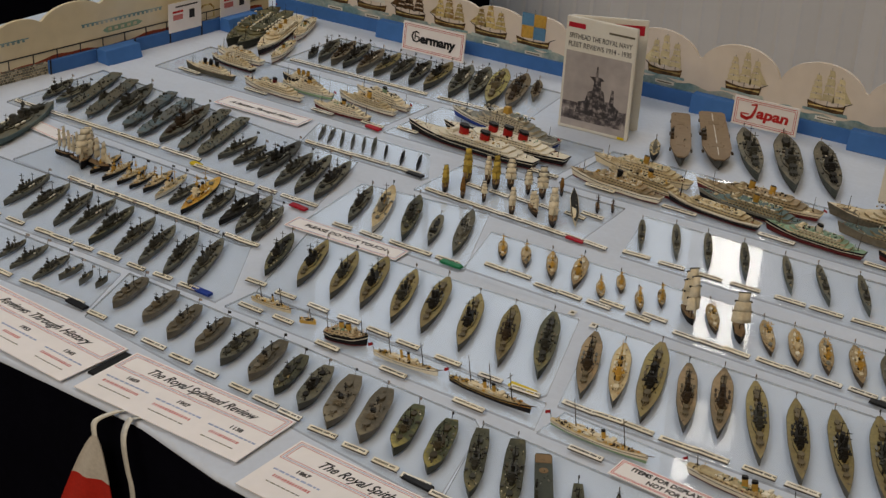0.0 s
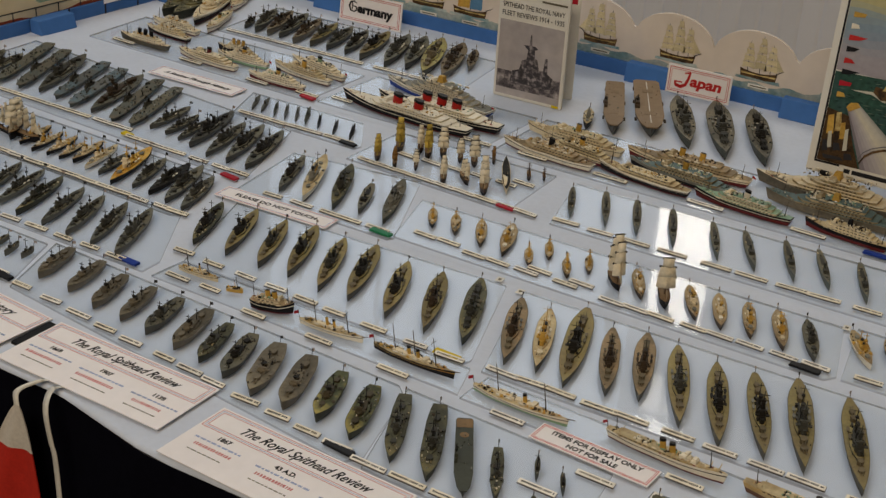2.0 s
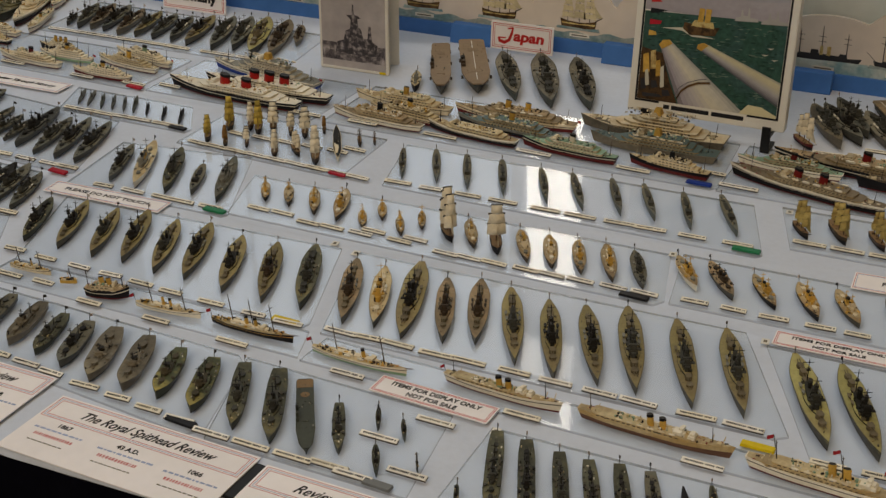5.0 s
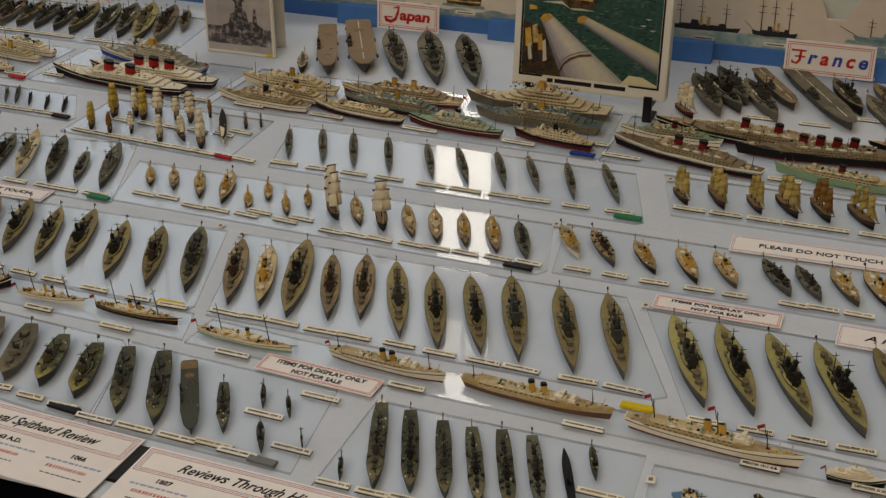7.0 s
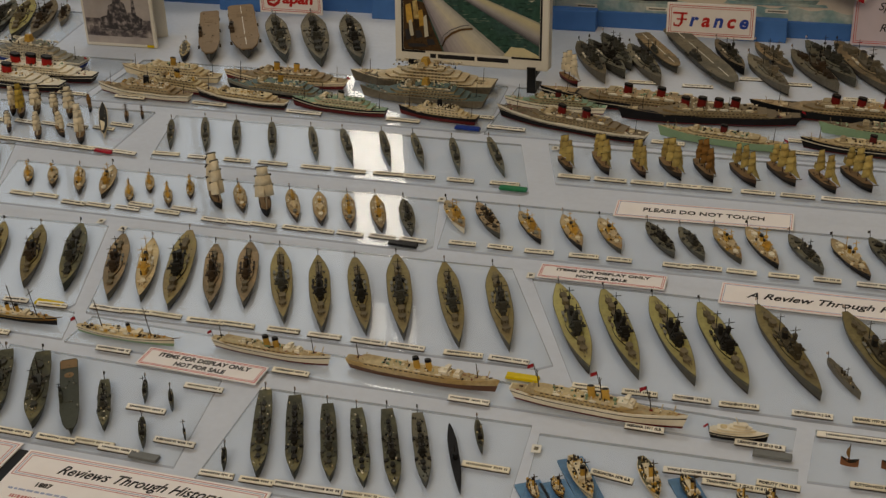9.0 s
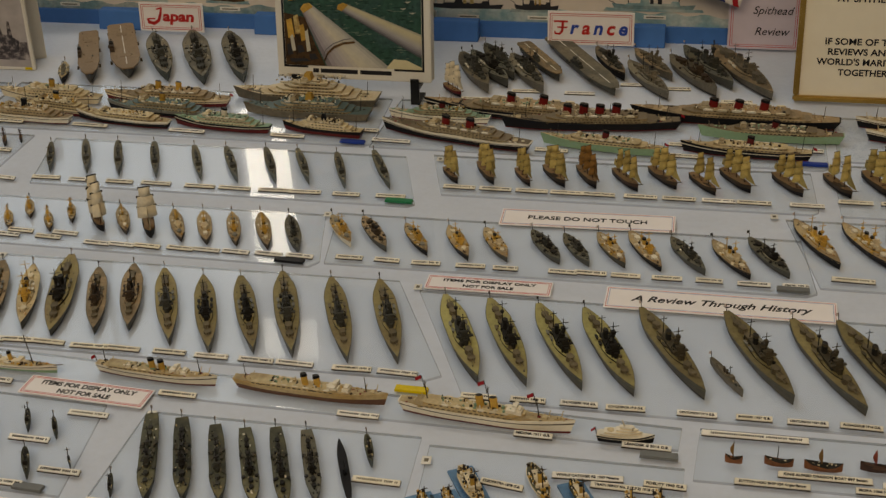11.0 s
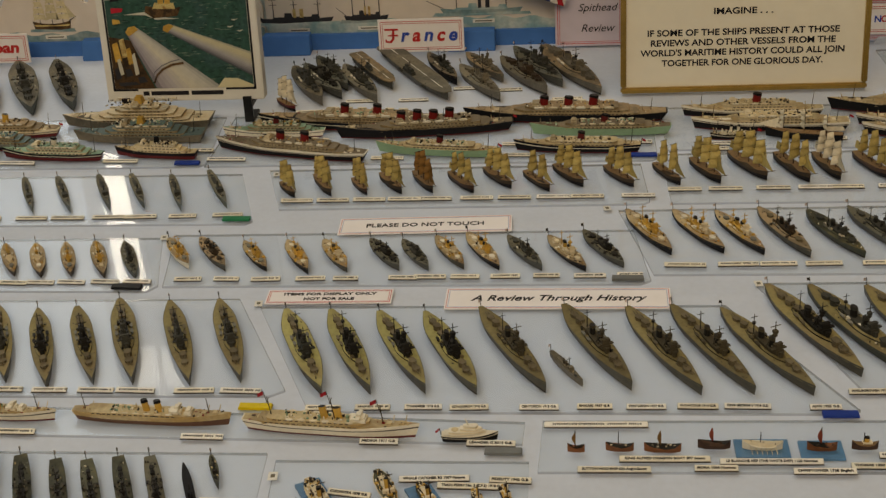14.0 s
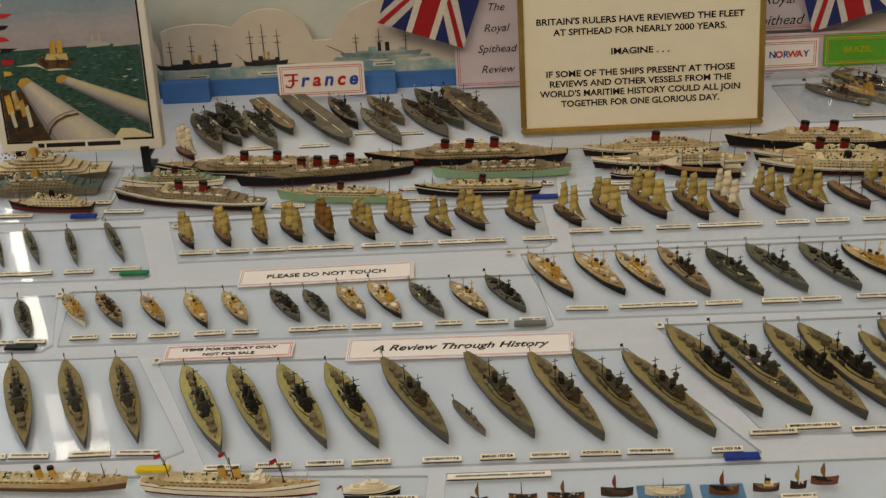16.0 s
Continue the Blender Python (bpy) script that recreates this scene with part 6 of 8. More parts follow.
for i, p in enumerate(SAIL_A):
    if i == 12:
        boat((p[2], p[3], p[0], p[1]), 512, "long cream galley model", "early sailing ships", hullm=CREAM_U, mh=0.012, beam=0.1)
        continue
    mx, my, L = (p[0] + p[2]) / 2, (p[1] + p[3]) / 2, (0.045, 0.058, 0.032, 0.045, 0.055, 0.03, 0.05, 0.045, 0.038, 0.05, 0.04, 0.06, 0, 0.026, 0.03, 0.022)[i]
    a = -62 if i != 10 else -45
    c, s = math.cos(radians(a)), math.sin(radians(a))
    sail = SAIL_YELLOW if i in (0, 1, 4) else SAIL_BROWN if i in (2, 13) else SAIL_WHITE
    sailing_ship((mx + c * L / 2, my + s * L / 2, mx - c * L / 2, my - s * L / 2), 500 + i, "sailing ship model with ochre sails" if i in (0, 1, 4) else "small brown-sailed ship model" if i in (2, 13) else "sailing ship model with cream sails", "early sailing ships", sail=sail, masts=2 if L < 0.04 else 3, height=L * (0.62 if i == 0 else 0.68), furled=i in (14, 15), spanker=False, stripes=i in (5, 6, 8, 9))
for k in range(9):
    name_label(-0.235 + 0.034 * k, 0.708 - 0.0022 * k, 0.036, rz=-6)
for k in range(5):
    name_label(-0.20 + 0.042 * k, 0.762, 0.034, rz=-6)
name_label(-0.012, 0.778, 0.036, rz=-5)
chip(0.006, 0.690, CHIP_RED, "red", 0.028, -8)
for i, p in enumerate(SAIL_B):
    q = (p[2], p[3], p[0], p[1])
    sailing_ship(q, 530 + i, "brown-sailed old man-of-war model" if i == 4 else "bare-masted wooden warship model" if i == 17 else "wooden man-of-war model with ochre sails", "fleet of sailing warships", sail=SAIL_BROWN if i == 4 else SAIL_WHITE if i == 14 else SAIL_GOLD, masts=3 if i not in (7, 10) else 2, height=0.038 if i < 10 else 0.043, furled=i == 17)
for i, p in enumerate(SAIL_B):
    name_label(p[2] + 0.004, 0.736 if i < 10 else 0.752, 0.042, rz=-1)
for p in SAIL_L:
    sailing_ship((p[2], p[3], p[0], p[1]), 560 + int(p[0] * 100), "training ship model with white sails", "white sailing ships", sail=SAIL_WHITE, hullm=BLACK_H, height=0.040, spanker=False)
sailing_ship((-0.69, 0.445, -0.745, 0.52), 565, "training ship model with white sails", "white sailing ships", sail=SAIL_WHITE, hullm=BLACK_H, height=0.040)

# liners
LINER_STYLE = (
    dict(hullm=GREEN_H, boot=None, label="olive green troopship model", funnels=1, fm=GREEN_H, cap=GREEN_H, upper=GREEN_D, deck=GREEN_D),
    dict(hullm=GREEN_H, boot=None, label="olive green cargo liner model", funnels=1, fm=GREEN_H, cap=GREEN_H, upper=GREEN_D, deck=GREEN_D),
    dict(hullm=WHITE_H, boot=BLACK_H, label="white liner model with buff funnels and a dark waterline", funnels=3, fm=BUFF, cap=BUFF),
    dict(hullm=WHITE_H, boot=None, label="small cream coaster model", funnels=1, fm=BUFF, tiers=1),
    dict(hullm=WHITE_H, boot=None, label="cream passenger ship model", funnels=1, fm=BUFF, tiers=2),
    dict(hullm=OLIVE_H, boot=None, label="liner model with a grey-brown hull and black funnels", funnels=3, fm=BLACK_H),
    dict(hullm=WHITE_H, boot=BLACK_H, label="white modern cruise ship model", funnels=1, fm=WHITE_H, modern=True),
    dict(hullm=WHITE_H, boot=None, label="white modern ferry model with stepped decks", funnels=1, fm=WHITE_H, modern=True),
    dict(hullm=WHITE_H, boot=None, label="cream liner model with a dark red funnel", funnels=1, fm=MAROON),
    dict(hullm=BLACK_H, boot=None, label="black liner model with three gold funnels", funnels=3, fm=BUFF, cap=BUFF),
    dict(hullm=WHITE_H, boot=MINT_H, label="pale green and white passenger ship model", funnels=1, fm=BUFF, upper=WHITE_H),
    dict(hullm=WHITE_H, boot=MAROON, label="cream liner model with a maroon waterline", funnels=1, fm=BUFF),
    dict(hullm=WHITE_H, boot=None, label="cream liner model with a yellow funnel", funnels=1, fm=BUFF, cap=BUFF),
    dict(hullm=WHITE_H, boot=None, label="cream liner model with a green funnel", funnels=1, fm=SEAGREEN, cap=BLACK_H),
    dict(hullm=BLACK_H, boot=None, upper=WHITE_H, label="large black-hulled liner model with two red funnels", funnels=2, fm=BRIGHT_RED, cap=BLACK_H, deck=WHITE_H),
    dict(hullm=BLACK_H, boot=None, upper=WHITE_H, label="large black-hulled liner model with three red funnels", funnels=3, fm=BRIGHT_RED, cap=BLACK_H, deck=WHITE_H),
    dict(hullm=WHITE_H, boot=CHIP_BLUE, label="large modern cruise ship model with many white decks", funnels=1, fm=BUFF, upper=WHITE_H, deck=GREY_U, tiers=5, modern=True, tall=1.3),
    dict(hullm=WHITE_H, boot=None, label="cream liner model with a black funnel", funnels=1, fm=BLACK_H),
    dict(hullm=CREAM_U, boot=None, label="cream liner model with a buff funnel", funnels=1, fm=BUFF, cap=BUFF),
    dict(hullm=CREAM_U, boot=MAROON, label="tan liner model with a red waterline", funnels=1, fm=BUFF),
    dict(hullm=WHITE_H, boot=BLACK_H, label="white liner model with a black hull", funnels=0, fm=WHITE_H, tiers=2),
    dict(hullm=CREAM_U, boot=MAROON, label="tan liner model with orange funnels", funnels=2, fm=BUFF, cap=BUFF),
    dict(hullm=GREY_U, boot=BLACK_H, deck=SEAGREEN_G, label="grey liner model with an orange funnel", funnels=1, fm=BUFF, cap=BUFF),
    dict(hullm=BLACK_H, boot=MAROON, upper=CREAM_U, label="black-hulled liner model with cream works and green decks", funnels=1, fm=WHITE_H, deck=SEAGREEN),
    dict(hullm=BLACK_H, boot=MAROON, upper=CREAM_U, label="small ferry model with a black and maroon hull", funnels=1, fm=BLACK_H, modern=True),
    dict(hullm=DRAB_U, boot=None, upper=LINER_U, deck=CREAM_U, label="large drab cruise ship model with stepped cream decks", funnels=1, fm=BUFF, tiers=6, modern=True, tall=1.15, beam=0.21),
    dict(hullm=DRAB_U, boot=None, upper=LINER_U, label="drab cruise ship model with grey-green decks", funnels=1, fm=BUFF, deck=SEAGREEN_G, tiers=4, modern=True, beam=0.19),
)
for i, (p, kw) in enumerate(zip(LINERS_L + LINERS_Q + LINERS_M, LINER_STYLE)):
    kw = dict(kw)
    if i >= 20:
        kw.setdefault("upper", LINER_U)
    if i < 14:
        kw.setdefault("upper", WHITE_H if i % 2 else CREAM_U)
        kw.setdefault("deck", CREAM_U if i % 3 else STRAW_D)
    liner(p, kw.pop("hullm"), kw.pop("boot"), kw.pop("label"), "passenger ships", 600 + i, beam=kw.pop("beam", 0.16), tall=kw.pop("tall", 0.8 if i < 5 else 0.95 if i < 17 else 1.1), fr=0.006 if i in (14, 15) else None, **kw)
FAR_STYLE = (
    dict(hullm=WHITE_H, boot=BLACK_H, label="black-hulled liner model with two dark red funnels", funnels=2),
    dict(hullm=WHITE_H, boot=None, label="white liner model with green decks and a dark funnel", funnels=1, fm=MAROON, deck=SEAGREEN),
    dict(hullm=BLACK_H, boot=None, upper=LINER_U, label="long liner model with a grey and black hull, two red funnels", funnels=2),
    dict(hullm=BLACK_H, boot=None, upper=LINER_U, label="long liner model with four red and black funnels", funnels=4),
    dict(hullm=MINT_H, boot=MINT_H, label="pale green liner model with a black funnel", funnels=1, fm=MAROON, tiers=2),
    dict(hullm=BLACK_H, boot=None, upper=LINER_U, label="long black-hulled liner model with three red funnels", funnels=3),
    dict(hullm=MINT_H, boot=None, label="pale green liner model with a dark red funnel", funnels=1, fm=MAROON, tiers=2),
    dict(hullm=BLACK_H, boot=None, label="black-hulled liner model with one dark funnel", funnels=1, fm=MAROON, tiers=2),
    dict(hullm=WHITE_H, boot=BLACK_H, label="white liner model with a black waterline", funnels=1, fm=RED_F),
    dict(hullm=WHITE_H, boot=BLACK_H, label="white cruise ship model with stepped decks", funnels=0, fm=WHITE_H, modern=True),
    dict(hullm=BLACK_H, boot=None, label="small black steamer model with white upper works", funnels=2, fm=WHITE_H, tiers=1, upper=WHITE_H),
    None,
    dict(hullm=BLACK_H, boot=None, label="large black-hulled liner model with two red funnels", funnels=2, tall=1.15),
    dict(hullm=WHITE_H, boot=BLACK_H, label="white liner model with two red funnels", funnels=2),
    dict(hullm=WHITE_H, boot=BLACK_H, label="black and white ferry model", funnels=1, fm=BLACK_H, modern=True),
)
for i, (p, kw) in enumerate(zip(LINERS_F + LINERS_R, FAR_STYLE)):
    if kw is None:
        sailing_ship(p, 670, "schooner model with white sails", "passenger ships", sail=SAIL_WHITE, hullm=BLACK_H, height=0.03, beam=0.16)
        continue
    kw = dict(kw)
    kw.setdefault("upper", LINER_U if i < 8 else CREAM_U)
    kw.setdefault("tall", 1.0)
    kw.setdefault("deck", (BROWN_D, STRAW_D, TAN_D)[i % 3] if i < 8 else STRAW_D)
    liner(p, kw.pop("hullm"), kw.pop("boot"), kw.pop("label"), "passenger ships", 650 + i, beam=0.135, **kw)
for x, y, w in ((-0.88, 0.893, 0.05), (-0.72, 0.885, 0.05), (-0.57, 0.876, 0.045), (-0.47, 0.88, 0.045), (-0.41, 0.895, 0.04), (-0.145, 0.875, 0.05), (-0.05, 0.878, 0.05), (0.08, 0.876, 0.055), (0.23, 0.872, 0.055), (0.38, 0.872, 0.05), (0.485, 0.905, 0.04), (0.53, 0.872, 0.055), (0.755, 0.866, 0.045), (0.93, 0.868, 0.05), (1.09, 0.905, 0.05), (0.93, 0.905, 0.04), (0.60, 0.912, 0.05), (1.22, 0.893, 0.06), (1.35, 0.905, 0.05), (1.20, 0.877, 0.03)):
    name_label(x, y, w, rz=-3)
chip(-0.46, 0.868, CHIP_RED, "red", 0.03, -8)
chip(0.477, 0.863, CHIP_BLUE, "blue", 0.036, -2)
chip(1.101, 0.862, CHIP_BLUE, "blue", 0.036, -1)

# foreign fleets along the back
for i, p in enumerate(GERMANY):
    warship(p, (SLATE, SLATE, BACK_DRAB, SLATE, BACK_DRAB, OLIVE, SLATE, SLATE, OLIVE, SLATE, SLATE, (OLIVE_H, KHAKI_D, OLIVE_T, DARK_U), BACK_DRAB, BACK_DRAB)[i], 700 + i, "grey-olive warship model of the german squadron", "german squadron", guns=4 if 0 < i < 13 else 2, funnels=2, tripod=i % 2 == 1, h=0.0135, beam=0.175)
label_row(GERMANY, 1.066, 0.0, w=0.042)
WORN_D = material("worn_grey_deck", (0.24, 0.21, 0.15), 0.6, vary=0.2, grain=200, second=(0.12, 0.11, 0.085), amount=0.6)
FLIGHT_D = material("brown_flight_deck", (0.25, 0.175, 0.11), 0.6, vary=0.1, grain=90, second=(0.19, 0.13, 0.08), amount=0.5)
for i, p in enumerate(JAPAN):
    if i in (1, 2):
        carrier(p, (GREY_H, FLIGHT_D, BROWN_U, DARK_U), 720 + i, "aircraft carrier model with a brown flight deck", "japanese squadron", line=i == 2, wide=0.082 if i == 1 else 0.104, z=0.018)
    else:
        warship(p, (BLACK_H, STRAW_D, GREY_U, GREY_U) if i == 0 else (GREEN_H, WORN_D, DARK_U, DARK_U), 720 + i, "small old warship model" if i == 0 else "large battleship model with a tower bridge", "japanese squadron", guns=2 if i == 0 else 4, funnels=1, beam=0.2 if i == 0 else 0.175, h=0.0165, high=1.1)
for i, p in enumerate(FRANCE):
    if i in (4, 5):
        carrier(p, (GREY_H, (TAN_D, WORN_D)[i - 4], GREY_M, GREY_H), 740 + i, "carrier model with a wooden deck" if i == 4 else "large grey carrier model with a white line", "french squadron", wide=0.085 if i == 4 else 0.08, z=0.014)
    else:
        warship(p, ((DRAB_H, DRAB_D, GREY_M, GREY_H), SLATE, SLATE, (DRAB_H, WORN_D, GREY_M, GREY_H), 0, 0, (BLACK_H, BROWN_D, DARK_U, DARK_U), (DRAB_H, WORN_D, DRAB_U, DRAB_H), (DRAB_H, TAN_D, DRAB_U, DRAB_H), (DRAB_H, WORN_D, BROWN_U, DRAB_H), SLATE, (DRAB_H, TAN_D, DRAB_U, DRAB_H))[i], 740 + i, "grey warship model of the french squadron", "french squadron", guns=4, funnels=2, tripod=i % 2 == 0, h=0.0155, beam=0.195, high=1.12)
sailing_ship((0.598, 1.045, 0.565, 1.085), 760, "frigate model with white sails", "french squadron", sail=SAIL_WHITE, hullm=MAROON, height=0.042)
for x, y in ((0.62, 1.046), (0.69, 1.085), (0.77, 1.085), (0.85, 1.128), (0.91, 1.118), (1.0, 1.075), (0.57, 1.032)):
    name_label(x, y, 0.045, rz=2, z=0.0005)
for i, p in enumerate(NORWAY):
    warship(p, (BACK_DRAB, (GREY_U, STRAW_D, BUFF, BUFF), OLIVE)[i], 770 + i, "old warship model lying in a clear plastic bag", "nordic squadron", guns=2, funnels=2, tripod=False)
name_label(1.60, 1.10, 0.06)


def plastic_bag(x0, x1, y0, y1, high):
    """A loose bag of clear film drawn over models, crumpled and open at its rim."""
    r = random.Random(88)
    film = bpy.data.materials.new("clear_film")
    film.use_nodes = True
    nt = film.node_tree
    clear, shine, mix = nt.nodes.new("ShaderNodeBsdfTransparent"), nt.nodes.new("ShaderNodeBsdfGlossy"), nt.nodes.new("ShaderNodeMixShader")
    shine.inputs["Roughness"].default_value = 0.12
    fres = nt.nodes.new("ShaderNodeFresnel")
    fres.inputs["IOR"].default_value = 1.6
    nt.links.new(fres.outputs[0], mix.inputs[0])
    nt.links.new(clear.outputs[0], mix.inputs[1])
    nt.links.new(shine.outputs[0], mix.inputs[2])
    nt.links.new(mix.outputs[0], nt.nodes["Material Output"].inputs["Surface"])
    bm = bmesh.new()
    NU, NV = 26, 18
    g = []
    for j in range(NV + 1):
        row = []
        for i in range(NU + 1):
            u, v = i / NU, j / NV
            lift = min(1.0, 4.5 * min(u, 1 - u, v, 1 - v)) ** 0.6
            row.append(bm.verts.new((x0 + (x1 - x0) * u + 0.05 * (v - 0.5) * -1 + r.uniform(-0.0015, 0.0015), y0 + (y1 - y0) * v + r.uniform(-0.0015, 0.0015), 0.0035 + high * lift * (0.8 + 0.2 * math.sin(u * 19 + v * 7)) + r.uniform(0, 0.0035))))
        g.append(row)
    for j in range(NV):
        for i in range(NU):
            bm.faces.new((g[j][i], g[j][i + 1], g[j + 1][i + 1], g[j + 1][i]))
    ob = part("plastic_bag", bm, film)
    ob.visible_shadow = False
    return tagged(ob, "crumpled clear plastic bag over old ship models", "bag")


plastic_bag(1.50, 1.71, 1.105, 1.275, 0.030)
for k in range(3):
    warship((-1.06 + 0.045 * k, 0.30 + 0.02 * k, -1.09 + 0.045 * k, 0.43), SLATE, 780 + k, "grey cruiser model with tall thin masts", "row of grey cruisers", guns=4, funnels=2, tripod=False, name="cruiser_model")
warship((-0.915, 0.605, -0.86, 0.40), (SEAGREEN_G, GREY_D, GREY_M, GREY_H), 790, "large grey-green battleship model with a sloping hull", "row of grey cruisers", guns=4, funnels=2, beam=0.2, h=0.016)

# ---- signs lying on the cloth ----
def flat_sign(x0, x1, y0, y1, lines, label, rz=0.0, border=RED_INK, z=0.0036, mat=None, inner=True, tilt=0.0):
    """A sheet with a thin double border; lines are (words, height, y share, ink)."""
    w, d = x1 - x0, y1 - y0
    bm = bmesh.new()
    box(bm, 0, 0, 0, w, d, 0.0012)
    ob = part("sign", bm, mat or CARD)
    ob.matrix_basis = pose((x0 + x1) / 2, (y0 + y1) / 2, z, tilt, 0, rz)
    for k, inset in enumerate((0.0021, 0.0040)[: 2 if inner else 1]):
        bm = bmesh.new()
        t = 0.0007
        for s in (-1, 1):
            box(bm, 0, s * (d / 2 - inset), 0.0011, w - 2 * inset, t, 0.0003)
            box(bm, s * (w / 2 - inset), 0, 0.0011, t, d - 2 * inset, 0.0003)
        part("border", bm, border if k == 0 else PALE_INK if border is not RED_INK else PINK_INK, ob)
    for words, size, at, im, wd, sh in lines:
        lettering(words, size, pose(0, at * d, 0.0014), im, ob, width=wd * w, shear=sh, bold=0.00025)
    return tagged(ob, label, "sign")


flat_sign(0.297, 0.434, 0.202, 0.234, (("ITEMS FOR DISPLAY ONLY", 0.0095, 0.17, INK, 0.76, 0), ("NOT FOR SALE", 0.0095, -0.19, INK, 0.42, 0)), "white card sign with red border and black capitals", rz=-4)
flat_sign(0.660, 0.803, 0.471, 0.502, (("ITEMS FOR DISPLAY ONLY", 0.0074, 0.17, INK, 0.74, 0), ("NOT FOR SALE", 0.0074, -0.18, INK, 0.40, 0)), "white card sign with red border and black capitals")
flat_sign(0.718, 0.931, 0.641, 0.684, (("PLEASE DO NOT TOUCH", 0.013, 0.0, INK, 0.68, 0),), "white card sign asking not to touch", border=PINK_INK, rz=1.3)
flat_sign(-0.336, -0.152, 0.479, 0.513, (("PLEASE DO NOT TOUCH", 0.011, 0.0, INK, 0.72, 0),), "white card sign asking not to touch", border=PINK_INK, rz=1)
flat_sign(0.863, 1.111, 0.455, 0.500, (("A Review Through History", 0.017, 0.0, INK, 0.78, 0.35),), "white card sign with black script", border=PINK_INK, rz=-0.8)
flat_sign(-0.738, -0.559, 0.795, 0.836, (("A Review Through History", 0.013, 0.0, INK, 0.78, 0.35),), "white card sign with black script", border=PINK_INK)
flat_sign(-0.93, -0.80, 0.515, 0.545, (), "pale card strip lying on the cloth", rz=-8, inner=False, border=PINK_INK)


def front_card(x0, x1, y0, y1, rz, title, blocks, seed):
    """One of the large cards along the front edge: a bordered title in script, then years, small print and red capitals."""
    w, d = x1 - x0, y1 - y0
    bm = bmesh.new()
    box(bm, 0, 0, 0, w, d, 0.0012)
    ob = part("sign", bm, CARD)
    ob.matrix_basis = pose((x0 + x1) / 2, (y0 + y1) / 2, 0.0034, 0, 0, rz)
    for inset, m in ((0.003, PINK_INK), (0.0052, PALE_INK), (0.0074, PINK_INK)):
        bm = bmesh.new()
        top, low, side = d / 2 - inset, d / 2 - 0.040 + inset, w / 2 - inset
        for yy in (top, low):
            box(bm, 0, yy, 0.0011, 2 * side, 0.0007, 0.0003)
        for s in (-1, 1):
            box(bm, s * side, (top + low) / 2, 0.0011, 0.0007, top - low, 0.0003)
        part("border", bm, m, ob)
    lettering(title, 0.018, pose(0, d / 2 - 0.021, 0.0014), INK, ob, width=0.66 * w, shear=0.45, bold=0.00015)
    r = random.Random(seed)
    for k, (year, words) in enumerate(blocks):
        cx, top = (-0.33 + 0.33 * k) * w, d / 2 - 0.046 - 0.002 * k
        lettering(year, 0.0085, pose(cx, top, 0.0014), INK, ob, bold=0.0002)
        bm = bmesh.new()
        q = cx - 0.0028 * words
        while q < cx + 0.0028 * words:
            l = r.uniform(0.0012, 0.0026)
            box(bm, q + l / 2, top - 0.019, 0.0011, l, 0.0042, 0.0003)
            q += l + r.uniform(0.0009, 0.0016)
        part("red_print", bm, PINK_INK, ob)
        for name, dy, hh, span, m in (("small_print", 0.0095, 0.0024, 0.030, PALE_INK), ("small_print", 0.030, 0.0014, 0.022, FADED)):
            bm = bmesh.new()
            q = cx - span
            while q < cx + span:
                l = r.uniform(0.0025, 0.007)
                box(bm, q + l / 2, top - dy, 0.0011, l, hh, 0.0003)
                q += l + 0.0016
            part(name, bm, m, ob)
    return tagged(ob, "large white card with script title and coloured small print", "sign")


front_card(-0.512, -0.264, 0.014, 0.110, -5, "Reviews Through History", (("1965", 6), ("1953", 5), ("1345", 9)), 1)
front_card(-0.248, -0.0145, 0.001, 0.096, -1.5, "The Royal Spithead Review", (("1669", 9), ("1907", 9), ("1138", 7)), 2)
front_card(0.010, 0.254, -0.037, 0.062, -3, "The Royal Spithead Review", (("1867", 8), ("43 A.D.", 8), ("1066", 8)), 3)
front_card(0.266, 0.512, -0.050, 0.044, -2, "Reviews Through History", (("1887", 8), ("1897", 8), ("1902", 9)), 4)
front_card(0.524, 0.770, -0.060, 0.030, -1, "Reviews Through History", (("1911", 8), ("1914", 8), ("1924", 8)), 5)

# thin dark slabs added to darken two gaps between the cards
for x, y, rz in ((-0.2535, 0.066, -2), (0.2605, 0.020, -3)):
    bm = bmesh.new()
    box(bm, 0, 0, 0, 0.016, 0.058, 0.0028, top=0.96)
    ob = part("felt_strip", bm, BLACK_PLASTIC)
    ob.matrix_basis = pose(x, y, 0.0003, 0, 0, rz)
    tagged(ob, "dark strip lying in the gap between two cards", "strip", "dark strips")

# ---- standing signs ----
def stroke_letter(parts, m, mat, parent, size):
    """A capital drawn with a broad pen: each stroke is a list of x, y and pen width, in shares of size."""
    bm = bmesh.new()
    for pts in parts:
        for (x0, y0, w0), (x1, y1, w1) in zip(pts, pts[1:]):
            d = Vector((x1 - x0, y1 - y0)).normalized()
            n = Vector((-d.y, d.x))
            c0, c1 = Vector((x0, y0)) - d * w0 * 0.2, Vector((x1, y1)) + d * w1 * 0.2
            q = [c0 - n * w0 / 2, c1 - n * w1 / 2, c1 + n * w1 / 2, c0 + n * w0 / 2]
            prism(bm, [(v.x * size, v.y * size) for v in q], 0.0, 0.0003)
    ob = part("lettering", bm, mat, parent)
    ob.matrix_basis = m


